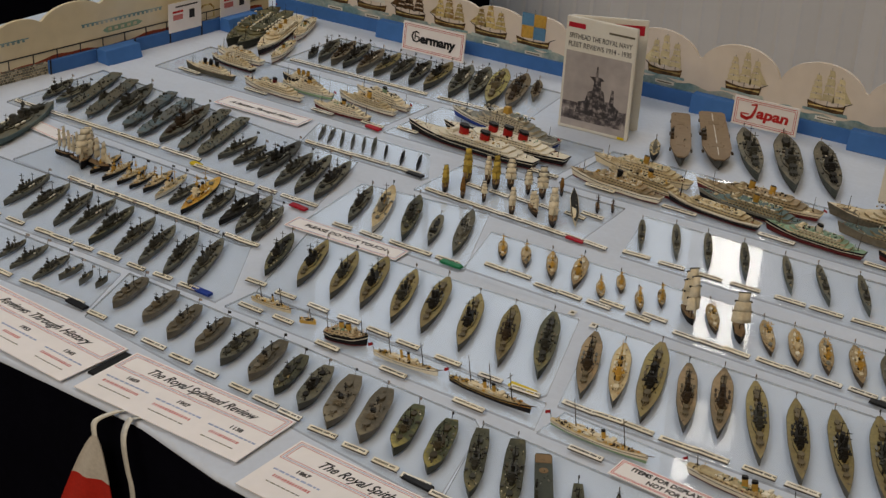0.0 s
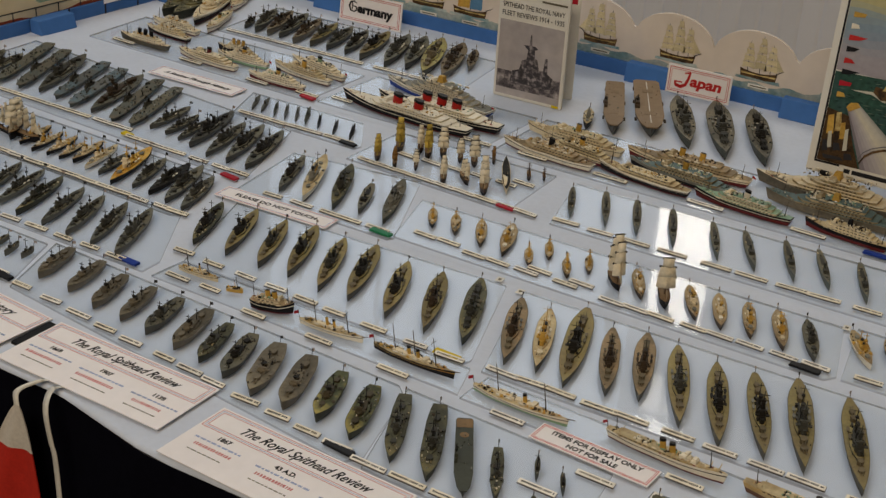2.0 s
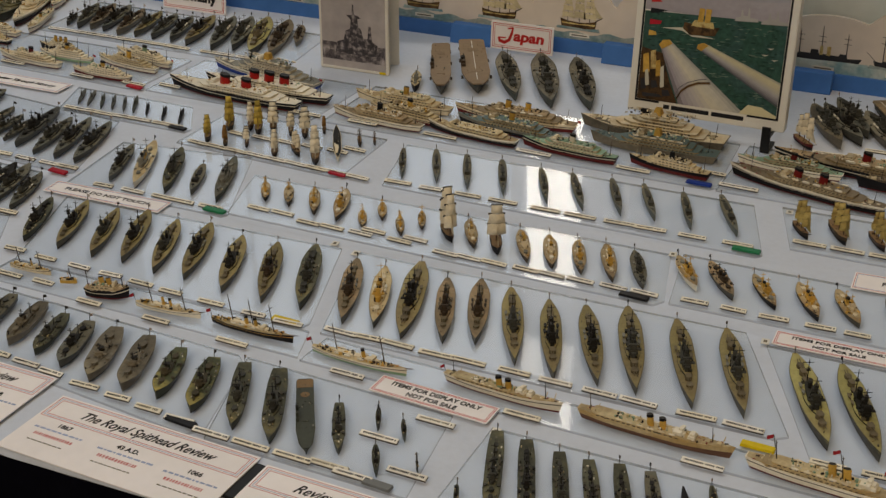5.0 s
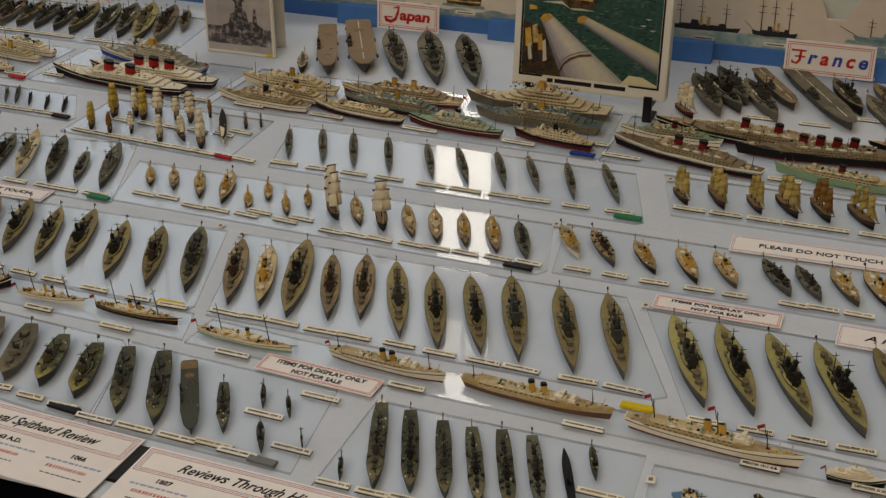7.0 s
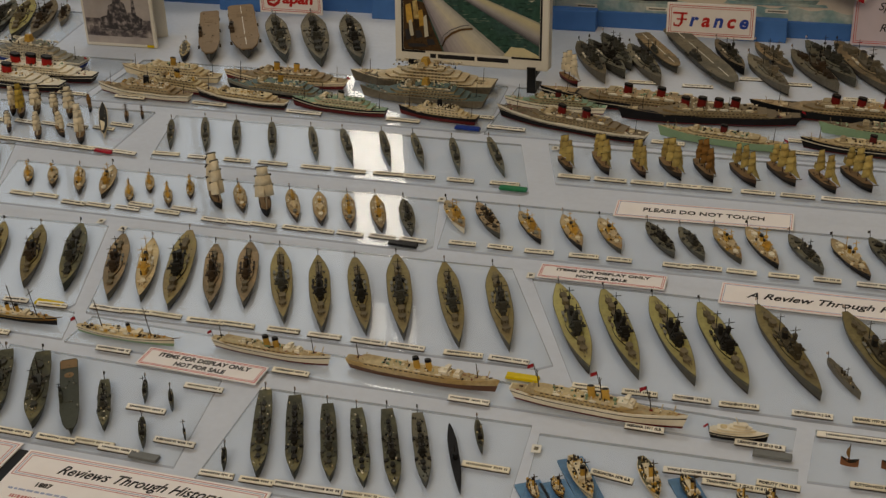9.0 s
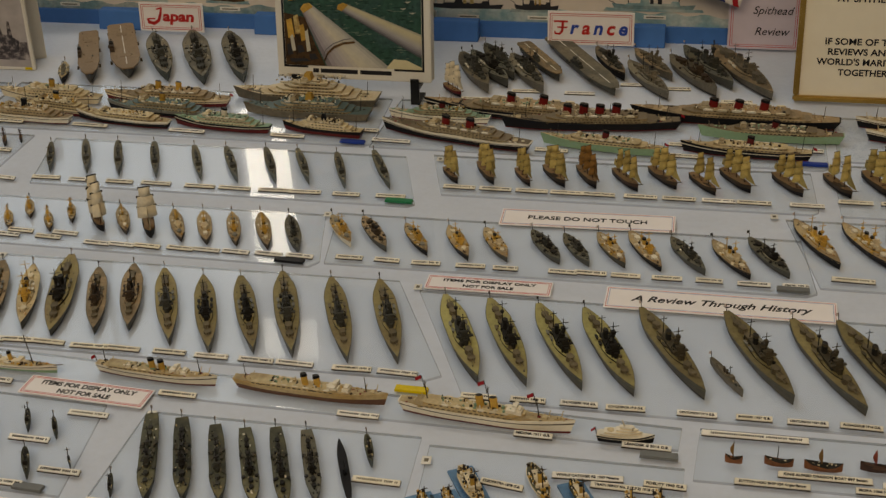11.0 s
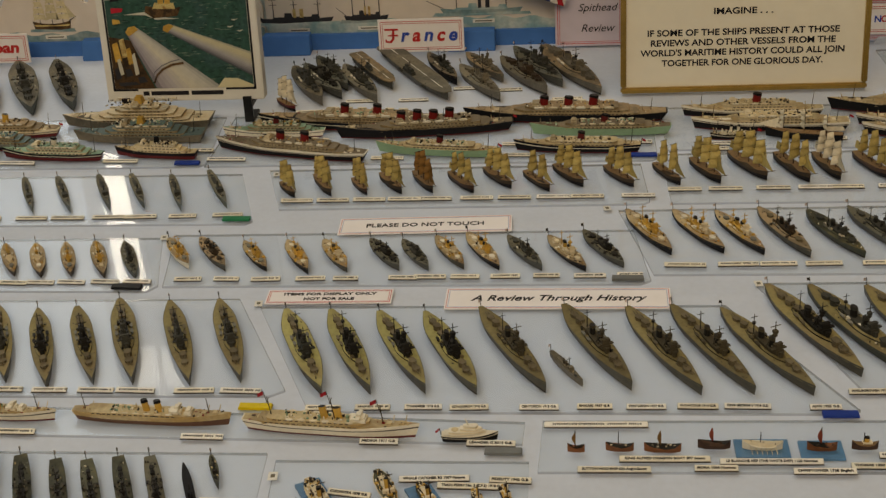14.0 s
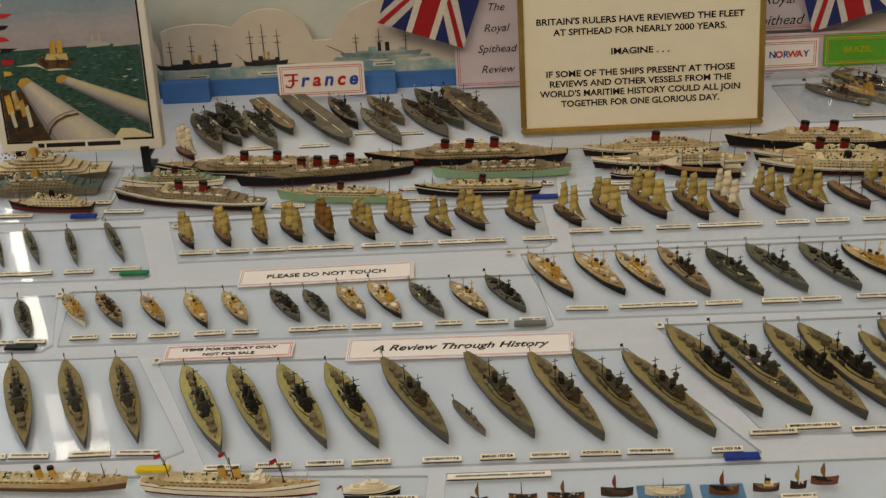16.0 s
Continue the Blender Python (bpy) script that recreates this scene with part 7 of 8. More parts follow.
def stand_sign(x0, x1, y, z0, z1, label, mat=None, border=RED_INK, lean=-8.0, thick=0.0025):
    """A stiff card on its edge; its own x, y plane is the face."""
    w, h = x1 - x0, z1 - z0
    bm = bmesh.new()
    box(bm, 0, h / 2, -thick, w, h, thick)
    ob = part("standing_sign", bm, mat or CARD)
    ob.matrix_basis = pose((x0 + x1) / 2, y, z0, 90 + lean, 0, 0)
    if border:
        for inset, m in ((0.004, border), (0.007, PINK_INK)):
            bm = bmesh.new()
            t = 0.0009
            for s in (0, 1):
                box(bm, 0, inset if s == 0 else h - inset, -0.0001, w - 2 * inset, t, 0.0004)
                box(bm, (w / 2 - inset) * (1 if s else -1), h / 2, -0.0001, t, h - 2 * inset, 0.0004)
            part("border", bm, m, ob)
    return tagged(ob, label, "sign", "nation signs")


s = stand_sign(-0.675, -0.536, 1.268, 0.001, 0.056, "white nation sign with black lettering and red border", lean=-6)
stroke_letter((((0.85, 0.86, 0.08), (0.55, 1.0, 0.12), (0.2, 0.85, 0.15), (0.08, 0.5, 0.17), (0.25, 0.12, 0.15), (0.62, 0.02, 0.1), (0.9, 0.2, 0.14), (0.85, 0.5, 0.12), (0.5, 0.55, 0.08)), ((0.42, 0.82, 0.1), (0.42, 0.25, 0.1))), pose(-0.0495, 0.019, 0.0005), INK, s, 0.0205)
lettering("ermany", 0.0235, pose(0.0095, 0.027, 0.0005), INK, s, width=0.080, bold=0.0011)
s = stand_sign(0.0, 0.114, 1.272, 0.010, 0.059, "white nation sign with red lettering", lean=-4)
stroke_letter((((0.62, 0.92, 0.08), (0.95, 1.0, 0.1), (0.86, 0.6, 0.16), (0.72, 0.22, 0.18), (0.42, 0.04, 0.2), (0.12, 0.12, 0.2), (0.02, 0.3, 0.1)), ((0.02, 0.32, 0.08), (0.5, 0.34, 0.08))), pose(-0.043, 0.012, 0.0005), RED_INK, s, 0.028)
lettering("apan", 0.0245, pose(0.0125, 0.0255, 0.0005), RED_INK, s, width=0.056, shear=0.12, bold=0.0009)
s = stand_sign(0.698, 0.836, 1.27, 0.012, 0.066, "white nation sign with red and blue lettering", lean=-4)
for k, (ch, m) in enumerate(zip("rance", (BLUE_INK, RED_INK, BLUE_INK, RED_INK, BLUE_INK))):
    lettering(ch, 0.030, pose(-0.028 + 0.0196 * k, 0.027, 0.0005), m, s, shear=0.22, bold=0.0009)
stroke_letter((((0.0, 0.98, 0.13), (0.95, 0.98, 0.13)), ((0.62, 0.98, 0.17), (0.58, 0.3, 0.17), (0.4, 0.06, 0.13), (0.08, 0.1, 0.12), (0.06, 0.26, 0.08)), ((0.25, 0.55, 0.1), (0.92, 0.55, 0.12))), pose(-0.0585, 0.0155, 0.0005), RED_INK, s, 0.0225)
s = stand_sign(1.45, 1.80, 1.285, 0.006, 0.074, "lilac strip holding two nation signs", mat=LILAC, lean=-3)
s1 = stand_sign(1.466, 1.558, 1.280, 0.018, 0.066, "white nation sign with red and blue lettering", lean=-3)
for k, ch in enumerate("NORWAY"):
    lettering(ch, 0.0145, pose(-0.0265 + 0.0106 * k, 0.024, 0.0005), (BLUE_INK, RED_INK)[k in (1, 3, 4)], s1, bold=0.0004)
s2 = stand_sign(1.566, 1.672, 1.280, 0.020, 0.070, "green nation sign with yellow border", mat=material("bright_green_card", (0.10, 0.42, 0.05), 0.5), border=CHIP_YELLOW, lean=-3)
lettering("BRAZIL", 0.014, pose(0, 0.025, 0.0005), CHIP_YELLOW, s2)
s = stand_sign(0.982, 1.092, 1.30, 0.004, 0.20, "lilac paper sign in black script", mat=LILAC, lean=-2)
for k, wds in enumerate(("The", "Royal", "Spithead", "Review")):
    lettering(wds, 0.018, pose(0.012, 0.118 - 0.034 * k + 0.013, 0.0005), INK, s, shear=0.3)
s = stand_sign(1.452, 1.60, 1.305, 0.075, 0.20, "lilac paper sign in black script", mat=LILAC, lean=-2)
for k, wds in enumerate(("Royal", "Spithead")):
    lettering(wds, 0.023, pose(-0.03, 0.05 - 0.034 * k, 0.0005), INK, s, shear=0.3)


def union_flag(cx, y, z, w, h, rz, label):
    """A cloth flag hanging from its upper edge: blue ground, white and red crosses, cut to the cloth."""
    root = tagged(empty("union_flag", pose(cx, y, z, 90, 0, 0) @ pose(0, 0, 0, 0, 0, rz)), label, "flag", "union flags")

    def strip(name, pts, mat, lift):
        bm = bmesh.new()
        prism(bm, pts, lift, lift + 0.0006)
        part(name, bm, mat, root)

    strip("ground", [(-w / 2, -h / 2), (w / 2, -h / 2), (w / 2, h / 2), (-w / 2, h / 2)], material("flag_blue", (0.02, 0.03, 0.14), 0.8), 0.0)
    fw, fr = material("flag_white", (0.66, 0.62, 0.60), 0.8), material("flag_red", (0.42, 0.02, 0.03), 0.8)
    t, n = 0.1 * min(w, h), min(w, h)
    for sx in (-1, 1):
        strip("white_saltire", [(-sx * w / 2, -h / 2), (-sx * (w / 2 - t * 1.6), -h / 2), (sx * w / 2, h / 2 - t), (sx * w / 2, h / 2), (sx * (w / 2 - t * 1.6), h / 2), (-sx * w / 2, -h / 2 + t)][:: sx], fw, 0.0006)
        strip("red_saltire", [(-sx * w / 2, -h / 2), (-sx * (w / 2 - t * 0.7), -h / 2), (sx * w / 2, h / 2 - t * 0.4), (sx * w / 2, h / 2)][:: sx], fr, 0.0009)
    for a, b in ((0.17, 0.0012), (0.10, 0.0016)):
        m = fw if a > 0.12 else fr
        strip("upright_cross", [(-a * n, -h / 2), (a * n, -h / 2), (a * n, h / 2), (-a * n, h / 2)], m, b)
        strip("level_cross", [(-w / 2, -a * n), (w / 2, -a * n), (w / 2, a * n), (-w / 2, a * n)], m, b + 0.0002)
    return root


union_flag(0.969, 1.275, 0.212, 0.142, 0.23, -20, "union flag hung at a slant over the back panels")
union_flag(1.5805, 1.275, 0.210, 0.142, 0.23, 16, "union flag hung at a slant over the back panels")

# framed text panel
fr = tagged(empty("framed_notice", pose(1.2567, 1.090, 0.004, 84, 0, 0.3)), "cream notice with black capitals in a narrow gilt frame", "notice")
FW, FH = 0.356, 0.29
bm = bmesh.new()
box(bm, 0, FH / 2, -0.004, FW - 0.012, FH - 0.012, 0.004)
part("notice_sheet", bm, material("notice_paper", (0.84, 0.79, 0.66), 0.5, vary=0.03, grain=40), fr)
for x, y, sx, sy in ((0, 0.004, FW, 0.008), (0, FH - 0.004, FW, 0.008), (-FW / 2 + 0.004, FH / 2, 0.008, FH - 0.0162), (FW / 2 - 0.004, FH / 2, 0.008, FH - 0.0162)):
    bm = bmesh.new()
    box(bm, x, y, -0.006, sx, sy, 0.013)
    bmesh.ops.bevel(bm, geom=bm.edges[:], offset=0.002, segments=2, affect="EDGES")
    part("frame_side", bm, GOLD, fr)
for k, (wds, yy, ww) in enumerate((("BRITAIN'S RULERS HAVE REVIEWED THE FLEET", 0.165, 0.309), ("AT SPITHEAD FOR NEARLY 2000 YEARS.", 0.149, 0.258), ("IMAGINE . . .", 0.118, 0.087), ("IF SOME OF THE SHIPS PRESENT AT THOSE", 0.0875, 0.283), ("REVIEWS AND OTHER VESSELS FROM THE", 0.0727, 0.273), ("WORLD'S MARITIME HISTORY COULD ALL JOIN", 0.058, 0.302), ("TOGETHER FOR ONE GLORIOUS DAY.", 0.0427, 0.239))):
    lettering(wds, 0.0130, pose(-0.002, yy, 0.0004), INK, fr, width=ww * 0.97, bold=0.00032)

# ---- backdrop boards ----
def scallop(x0, x1, z0, base, peaks):
    """Outline of a board with cloud-shaped humps."""
    pts = [(x0, z0)]
    n = int((x1 - x0) / 0.006)
    pts.append((x1, z0))
    for i in range(n + 1):
        x = x1 - (x1 - x0) * i / n
        z = base
        for c, half, hi in peaks:
            d = (x - c) / half
            if abs(d) < 1:
                z = max(z, base + (hi - base) * math.sqrt(1 - d * d))
        pts.append((x, z))
    return pts


def back_board(x0, x1, y, base, peaks, mat, label):
    bm = bmesh.new()
    prism(bm, scallop(x0, x1, 0.0, base, peaks), 0.0, 0.006)
    ob = part("backdrop_board", bm, mat)
    ob.matrix_basis = pose(0, y, 0, 90, 0, 0)
    return tagged(ob, label, "backdrop board")


BY = 1.338
b1 = back_board(-1.03, -0.245, BY, 0.085, [(-0.41 - 0.092 * k, 0.05, 0.102 if k < 3 else 0.12) for k in range(7)], CLOUD_BOARD, "cream scalloped board painted with sailing ships")
b2 = back_board(-0.24, 0.50, BY, 0.075, [(-0.166 + 0.1475 * k, 0.074, 0.127) for k in range(5)], CLOUD_BOARD, "cream scalloped board painted with sailing ships")
b3 = back_board(0.505, 1.95, BY, 0.085, [(0.565, 0.085, 0.121), (0.682, 0.068, 0.141), (0.885, 0.10, 0.150), (1.1, 0.12, 0.15), (1.35, 0.14, 0.15), (1.65, 0.16, 0.15)], CLOUD_BOARD, "cream cloud-shaped board painted with steam warships")
tagged(slab("sky_board", 0.40, 2.1, BY + 0.03, BY + 0.036, -0.02, 0.42, SKY_BOARD), "pale blue-green board behind the painted clouds", "backdrop board")


def sea_strip(x0, x1, board):
    """The painted sea and the blue plinth along the foot of a board."""
    bm = bmesh.new()
    n = int((x1 - x0) / 0.012)
    pts = [(x0, 0.021), (x1, 0.021)] + [(x1 - (x1 - x0) * i / n, (0.039 if x1 < 0.6 else 0.046) + 0.003 * math.sin(i * 1.3) + 0.002 * math.sin(i * 0.37)) for i in range(n + 1)]
    prism(bm, pts, 0.006, 0.0066)
    part("painted_sea", bm, SEA_PAINT, board)
    bm = bmesh.new()
    box(bm, (x0 + x1) / 2, 0.0125, 0.004, x1 - x0, 0.025 if x1 < 0.6 else 0.028, 0.009)
    part("blue_plinth", bm, BLUE_BOARD, board)


sea_strip(-1.03, -0.245, b1)
sea_strip(-0.24, 0.50, b2)
sea_strip(0.505, 1.95, b3)


def painted_ship(board, x, z, w, h, kind, seed, tint=None):
    """A ship painted on a board, flat: curved hull, masts, bellied sails or funnels, a bow wave and a caption."""
    r = random.Random(seed)
    d = r.choice((-1, 1))

    def flat(name, polys, mat, lift):
        bm = bmesh.new()
        for pts in polys:
            pts = [(x + d * a * w, z + c) for a, c in pts]
            prism(bm, pts if d > 0 else pts[::-1], lift, lift + 0.0003)
        return part(name, bm, mat, board)

    n = 9
    keel = [(-0.46 + 0.92 * i / n, -0.002 * math.sin(math.pi * i / n)) for i in range(n + 1)]
    deep = 0.010 if kind == "sail" else 0.006
    rim = [(0.5 - 1.0 * i / n, deep + 0.5 * deep * (2 * i / n - 1) ** 2) for i in range(n + 1)]
    flat("painted_hull", [keel + rim], BROWN_PAINT if kind == "sail" else DARK_PAINT if kind == "dark" else SEA_PAINT, 0.0066)
    if kind == "sail":
        flat("painted_strake", [[(-0.44, 0.006), (0.44, 0.006), (0.47, 0.009), (0.0, 0.0075), (-0.47, 0.009)]], YELLOW_PAINT, 0.0070)
    masts = (-0.30, 0.02, 0.30)
    tk = 0.008 if kind == "sail" else 0.0009 / w
    spars = [[(k - tk, 0.006), (k + tk, 0.006), (k + tk * 0.5, h * (1.02 if k == 0.02 else 0.86)), (k - tk * 0.5, h * (1.02 if k == 0.02 else 0.86))] for k in masts] + [[(0.46, deep * 1.4), (0.66, 0.022), (0.66, 0.0228), (0.46, deep * 1.6)]]
    if kind != "sail":
        for k in masts:
            for f in (0.55, 0.7):
                y_ = h * f
                spars.append([(k - 0.006 / w, y_), (k + 0.006 / w, y_), (k + 0.006 / w, y_ + 0.0007), (k - 0.006 / w, y_ + 0.0007)])
    flat("painted_masts", spars, DARK_PAINT, 0.0067)
    if tint == "quarters":
        for k, m in enumerate((BUFF, PAD_BLUE, PAD_BLUE, BUFF)):
            a, c = -0.36 + 0.36 * (k % 2), 0.014 + 0.36 * h * (k // 2)
            flat("painted_sail", [[(a, c), (a + 0.35, c + 0.001), (a + 0.36, c + 0.35 * h), (a + 0.01, c + 0.35 * h)]], m, 0.0070 + 0.0001 * k)
    elif kind == "sail":
        for k in masts:
            top = h * (0.98 if k == 0.02 else 0.82)
            polys = []
            for j in range(4):
                z0 = 0.016 + (top - 0.016) * j / 4
                z1 = 0.016 + (top - 0.016) * (j + 0.93) / 4
                a, c = (0.17 - 0.026 * j) * r.uniform(0.92, 1.08), (0.15 - 0.028 * j) * r.uniform(0.92, 1.08)
                b_ = r.uniform(0.01, 0.035)
                polys.append([(k - a, z0), (k - a * 0.4, z0 + 0.0022), (k + a * 0.4, z0 + 0.0024), (k + a, z0 + 0.0004), (k + c + b_, (z0 + z1) / 2), (k + c, z1), (k - c, z1), (k - c + b_ * 0.6, (z0 + z1) / 2)])
            flat("painted_sail", polys, tint or YELLOW_PAINT, 0.0070 if k else 0.0073)
        flat("painted_jib", [[(0.32, h * 0.7), (0.40, 0.020), (0.64, 0.022)]], tint or YELLOW_PAINT, 0.0069)
    else:
        flat("painted_upperworks", [[(-0.32, 0.006), (0.34, 0.006), (0.30, 0.010), (0.16, 0.010), (0.15, 0.017), (0.06, 0.017), (0.05, 0.011), (-0.2, 0.010), (-0.22, 0.014), (-0.30, 0.014)]], SEA_PAINT if kind == "grey" else DARK_PAINT, 0.0069)
        flat("painted_funnel", [[(-0.10, 0.009), (-0.05, 0.009), (-0.05, 0.024), (-0.10, 0.024)]], YELLOW_PAINT if kind == "dark" else DARK_PAINT, 0.0071)
        flat("painted_funnel", [[(0.0, 0.009), (0.04, 0.009), (0.04, 0.024), (0.0, 0.024)]], YELLOW_PAINT if kind == "dark" else DARK_PAINT, 0.0072)
    flat("painted_wave", [[(-0.6, -0.003), (0.6, -0.004), (0.56, 0.002), (0.2, -0.0005), (-0.2, 0.001), (-0.58, 0.0015)]], SEA_PAINT, 0.0075)
    bm = bmesh.new()
    box(bm, x + 0.003, z - 0.013, 0.0066, 0.036, 0.006, 0.0012)
    cap = part("caption_strip", bm, CHIP_WHITE, board)
    bm = bmesh.new()
    box(bm, x + 0.003, z - 0.013, 0.0077, 0.028, 0.002, 0.0003)
    part("print", bm, FADED, cap)


PALE_SAIL = material("pale_sail_paint", (0.68, 0.58, 0.36), 0.7, vary=0.14, grain=420, second=(0.52, 0.44, 0.28), amount=0.6)
TINTS = ("quarters", YELLOW_PAINT, None, BROWN_PAINT, CHIP_WHITE, CHIP_WHITE, None)
for k in range(6):
    painted_ship(b1, -0.424 - 0.092 * k, 0.042, 0.072, 0.062 if k else 0.068, "sail", k, TINTS[k])
for k in range(5):
    painted_ship(b2, -0.156 + 0.1475 * k, 0.046, 0.066, 0.074, "sail", 10 + k, PALE_SAIL)
painted_ship(b3, 0.555, 0.046, 0.125, 0.056, "dark", 20)
painted_ship(b3, 0.672, 0.047, 0.074, 0.070, "dark", 21)
painted_ship(b3, 0.862, 0.054, 0.135, 0.046, "grey", 22)
painted_ship(b3, 1.72, 0.09, 0.15, 0.045, "grey", 23)


def blue_block(x, y, w, d, h, rz, label="bright blue wooden block at the foot of the backdrop"):
    bm = bmesh.new()
    vs = box(bm, 0, 0, 0, w, d, h)
    for v in vs[4:6]:
        v.co.y += d * 0.25
    bmesh.ops.bevel(bm, geom=bm.edges[:], offset=0.0012, segments=1, affect="EDGES")
    ob = part("blue_block", bm, BLUE_BOARD)
    ob.matrix_basis = pose(x, y, 0, 0, 0, rz)
    return tagged(ob, label, "block", "blue blocks")


for x in (-0.72, -0.30, -0.05, 0.232, 0.54, 0.845):
    blue_block(x, 1.311, 0.078, 0.026, 0.033, 0)

# side board on the left: quay wall with railings; it stands at a slant
LX, TURN = -1.146, 84.0
AX, AY = math.cos(radians(TURN)), math.sin(radians(TURN))


def beside(s, off):
    """A point at s along the side board, off in front of it."""
    return LX + AX * s + AY * off, AY * s - AX * off


side = back_board(0.10, 1.28, 0.0, 0.082, [(0.45, 0.09, 0.10), (0.585, 0.06, 0.108), (0.682, 0.052, 0.106), (0.797, 0.072, 0.117), (0.94, 0.10, 0.122), (1.09, 0.09, 0.112), (1.22, 0.08, 0.12)], BOARD, "cream scalloped side board painted as a quay with railings")
side.matrix_basis = pose(LX, 0, 0, 90, 0, TURN)
bm = bmesh.new()
box(bm, 0.995, 0.012, 0.0062, 0.52, 0.024, 0.0075)
part("blue_plinth", bm, BLUE_BOARD, side)
rs = random.Random(31)
bm = bmesh.new()
for j in range(5):
    for i in range(110):
        sx = 0.0050
        box(bm, 0.14 + 0.0054 * i + 0.0027 * (j % 2), 0.0022 + 0.0047 * j, 0.0062, sx * rs.uniform(0.8, 1.0), 0.0042 * rs.uniform(0.8, 1.0), 0.0012 * rs.uniform(0.6, 1.5), top=0.7, mi=rs.choice((0, 0, 1, 2)))
part("painted_stone_wall", bm, (STONE_PAINT, material("pale_cobble_paint", (0.42, 0.39, 0.32), 0.8, vary=0.2), GREY_U), side)["kind"] = "stuff"
bm = bmesh.new()
for k in range(22):
    box(bm, 0.15 + 0.0505 * k, 0.032, 0.0062, 0.0016, 0.018, 0.0009)
box(bm, 0.69, 0.0405, 0.0064, 1.16, 0.0018, 0.0009)
for xx in (0.735, 0.838, 0.925, 1.01, 1.09):
    box(bm, xx, 0.0135, 0.0138, 0.0032, 0.027, 0.0008)
part("painted_railing", bm, DARK_PAINT, side)
bm = bmesh.new()
n = 60
prism(bm, [(0.12, 0.021), (1.26, 0.021)] + [(1.26 - 1.14 * i / n, 0.027 + 0.0035 * math.sin(i * 0.55) + 0.0015 * math.sin(i * 1.7)) for i in range(n + 1)], 0.0058, 0.0062)
part("painted_red_band", bm, RUST_PAINT, side)
for a, b_ in ((0.58, 0.70), (0.812, 0.999), (1.10, 1.135)):
    bm = bmesh.new()
    box(bm, (a + b_) / 2, 0.0715, 0.0055, b_ - a, 0.0022, 0.0008)
    k = a + 0.004
    while k < b_ - 0.004:
        box(bm, k, 0.0685, 0.0055, 0.0055, 0.0045, 0.0007)
        k += 0.0105
    part("painted_awning", bm, SEA_PAINT, side)
bm = bmesh.new()
prism(bm, [(0.858, 0.0525), (0.868, 0.0475), (0.94, 0.0485), (0.951, 0.0535), (0.94, 0.059), (0.868, 0.058)], 0.0055, 0.0062)
part("painted_board", bm, SEAGREEN, side)
bm = bmesh.new()
for k in range(5):
    box(bm, 0.875 + 0.0145 * k, 0.0533, 0.0061, 0.008, 0.0052, 0.0004)
part("print", bm, CREAM_U, side)
bm = bmesh.new()
prism(bm, [(1.092, 0.028), (1.131, 0.028), (1.131, 0.048), (1.122, 0.056), (1.101, 0.056), (1.092, 0.048)], 0.0058, 0.0063)
part("painted_arch", bm, YELLOW_PAINT, side)
bm = bmesh.new()
prism(bm, [(1.096, 0.029), (1.127, 0.029), (1.127, 0.047), (1.119, 0.053), (1.104, 0.053), (1.096, 0.047)], 0.0062, 0.0067)
part("painted_opening", bm, BOARD, side)
for s in (0.876, 1.177):
    x, y = beside(s, 0.030)
    blue_block(x, y, 0.080, 0.032, 0.026, TURN)
for s0, s1 in ((1.005, 1.087), (1.137, 1.217)):
    x, y = beside((s0 + s1) / 2, 0.016)
    w_ = s1 - s0
    bm = bmesh.new()
    box(bm, 0, 0.034, 0, w_, 0.056, 0.0012)
    sg = part("notice_card", bm, CARD)
    sg.matrix_basis = pose(x, y, 0.014, 90, 0, TURN)
    tagged(sg, "white notice card with small print on the side board", "notice")
    for name, px, py, sx, sy, m in (("print", 0.004, 0.054, 0.055, 0.0028, INK), ("red_print", -0.018, 0.0445, 0.026, 0.004, RED_INK), ("red_print", -0.018, 0.034, 0.024, 0.010, PINK_INK), ("small_picture", 0.017, 0.036, 0.013, 0.017, DARK_PAINT)):
        bm = bmesh.new()
        box(bm, px, py, 0.0011, sx, sy, 0.0004)
        part(name, bm, m, sg)

# ---- open video case ----
case = tagged(empty("video_case", pose(-0.236, 1.088, 0.0005, 0, 0, 1.0)), "open white video case with a photograph of a battleship", "video case")
bm = bmesh.new()
box(bm, 0.0635, 0.004, 0, 0.127, 0.007, 0.19)
bmesh.ops.bevel(bm, geom=bm.edges[:], offset=0.0015, segments=2, affect="EDGES")
cover = part("front_cover", bm, PLASTIC, case)
bm = bmesh.new()
box(bm, 0, 0, 0, 0.127, 0.007, 0.19)
bmesh.ops.bevel(bm, geom=bm.edges[:], offset=0.0015, segments=2, affect="EDGES")
rear = part("rear_cover", bm, PLASTIC, case)
rear.matrix_basis = pose(0.061, 0.036, 0, 0, 0, 24)
bm = bmesh.new()
box(bm, 0, -0.004, 0.165, 0.115, 0.0008, 0.016)
part("red_strip", bm, CHIP_RED, rear)
bm = bmesh.new()
box(bm, 0.0635, 0.0001, 0.006, 0.117, 0.0008, 0.128)
part("photograph", bm, material("grey_photograph", (0.46, 0.42, 0.41), 0.4, vary=0.12, grain=60, second=(0.34, 0.31, 0.31), amount=0.6), cover)
bm = bmesh.new()
box(bm, 0.0635, -0.0006, 0.018, 0.116, 0.0006, 0.030)
part("pictured_sea", bm, material("photo_sea", (0.16, 0.14, 0.15), 0.4, vary=0.5, grain=500, second=(0.36, 0.32, 0.31), amount=0.5), cover)
bm = bmesh.new()
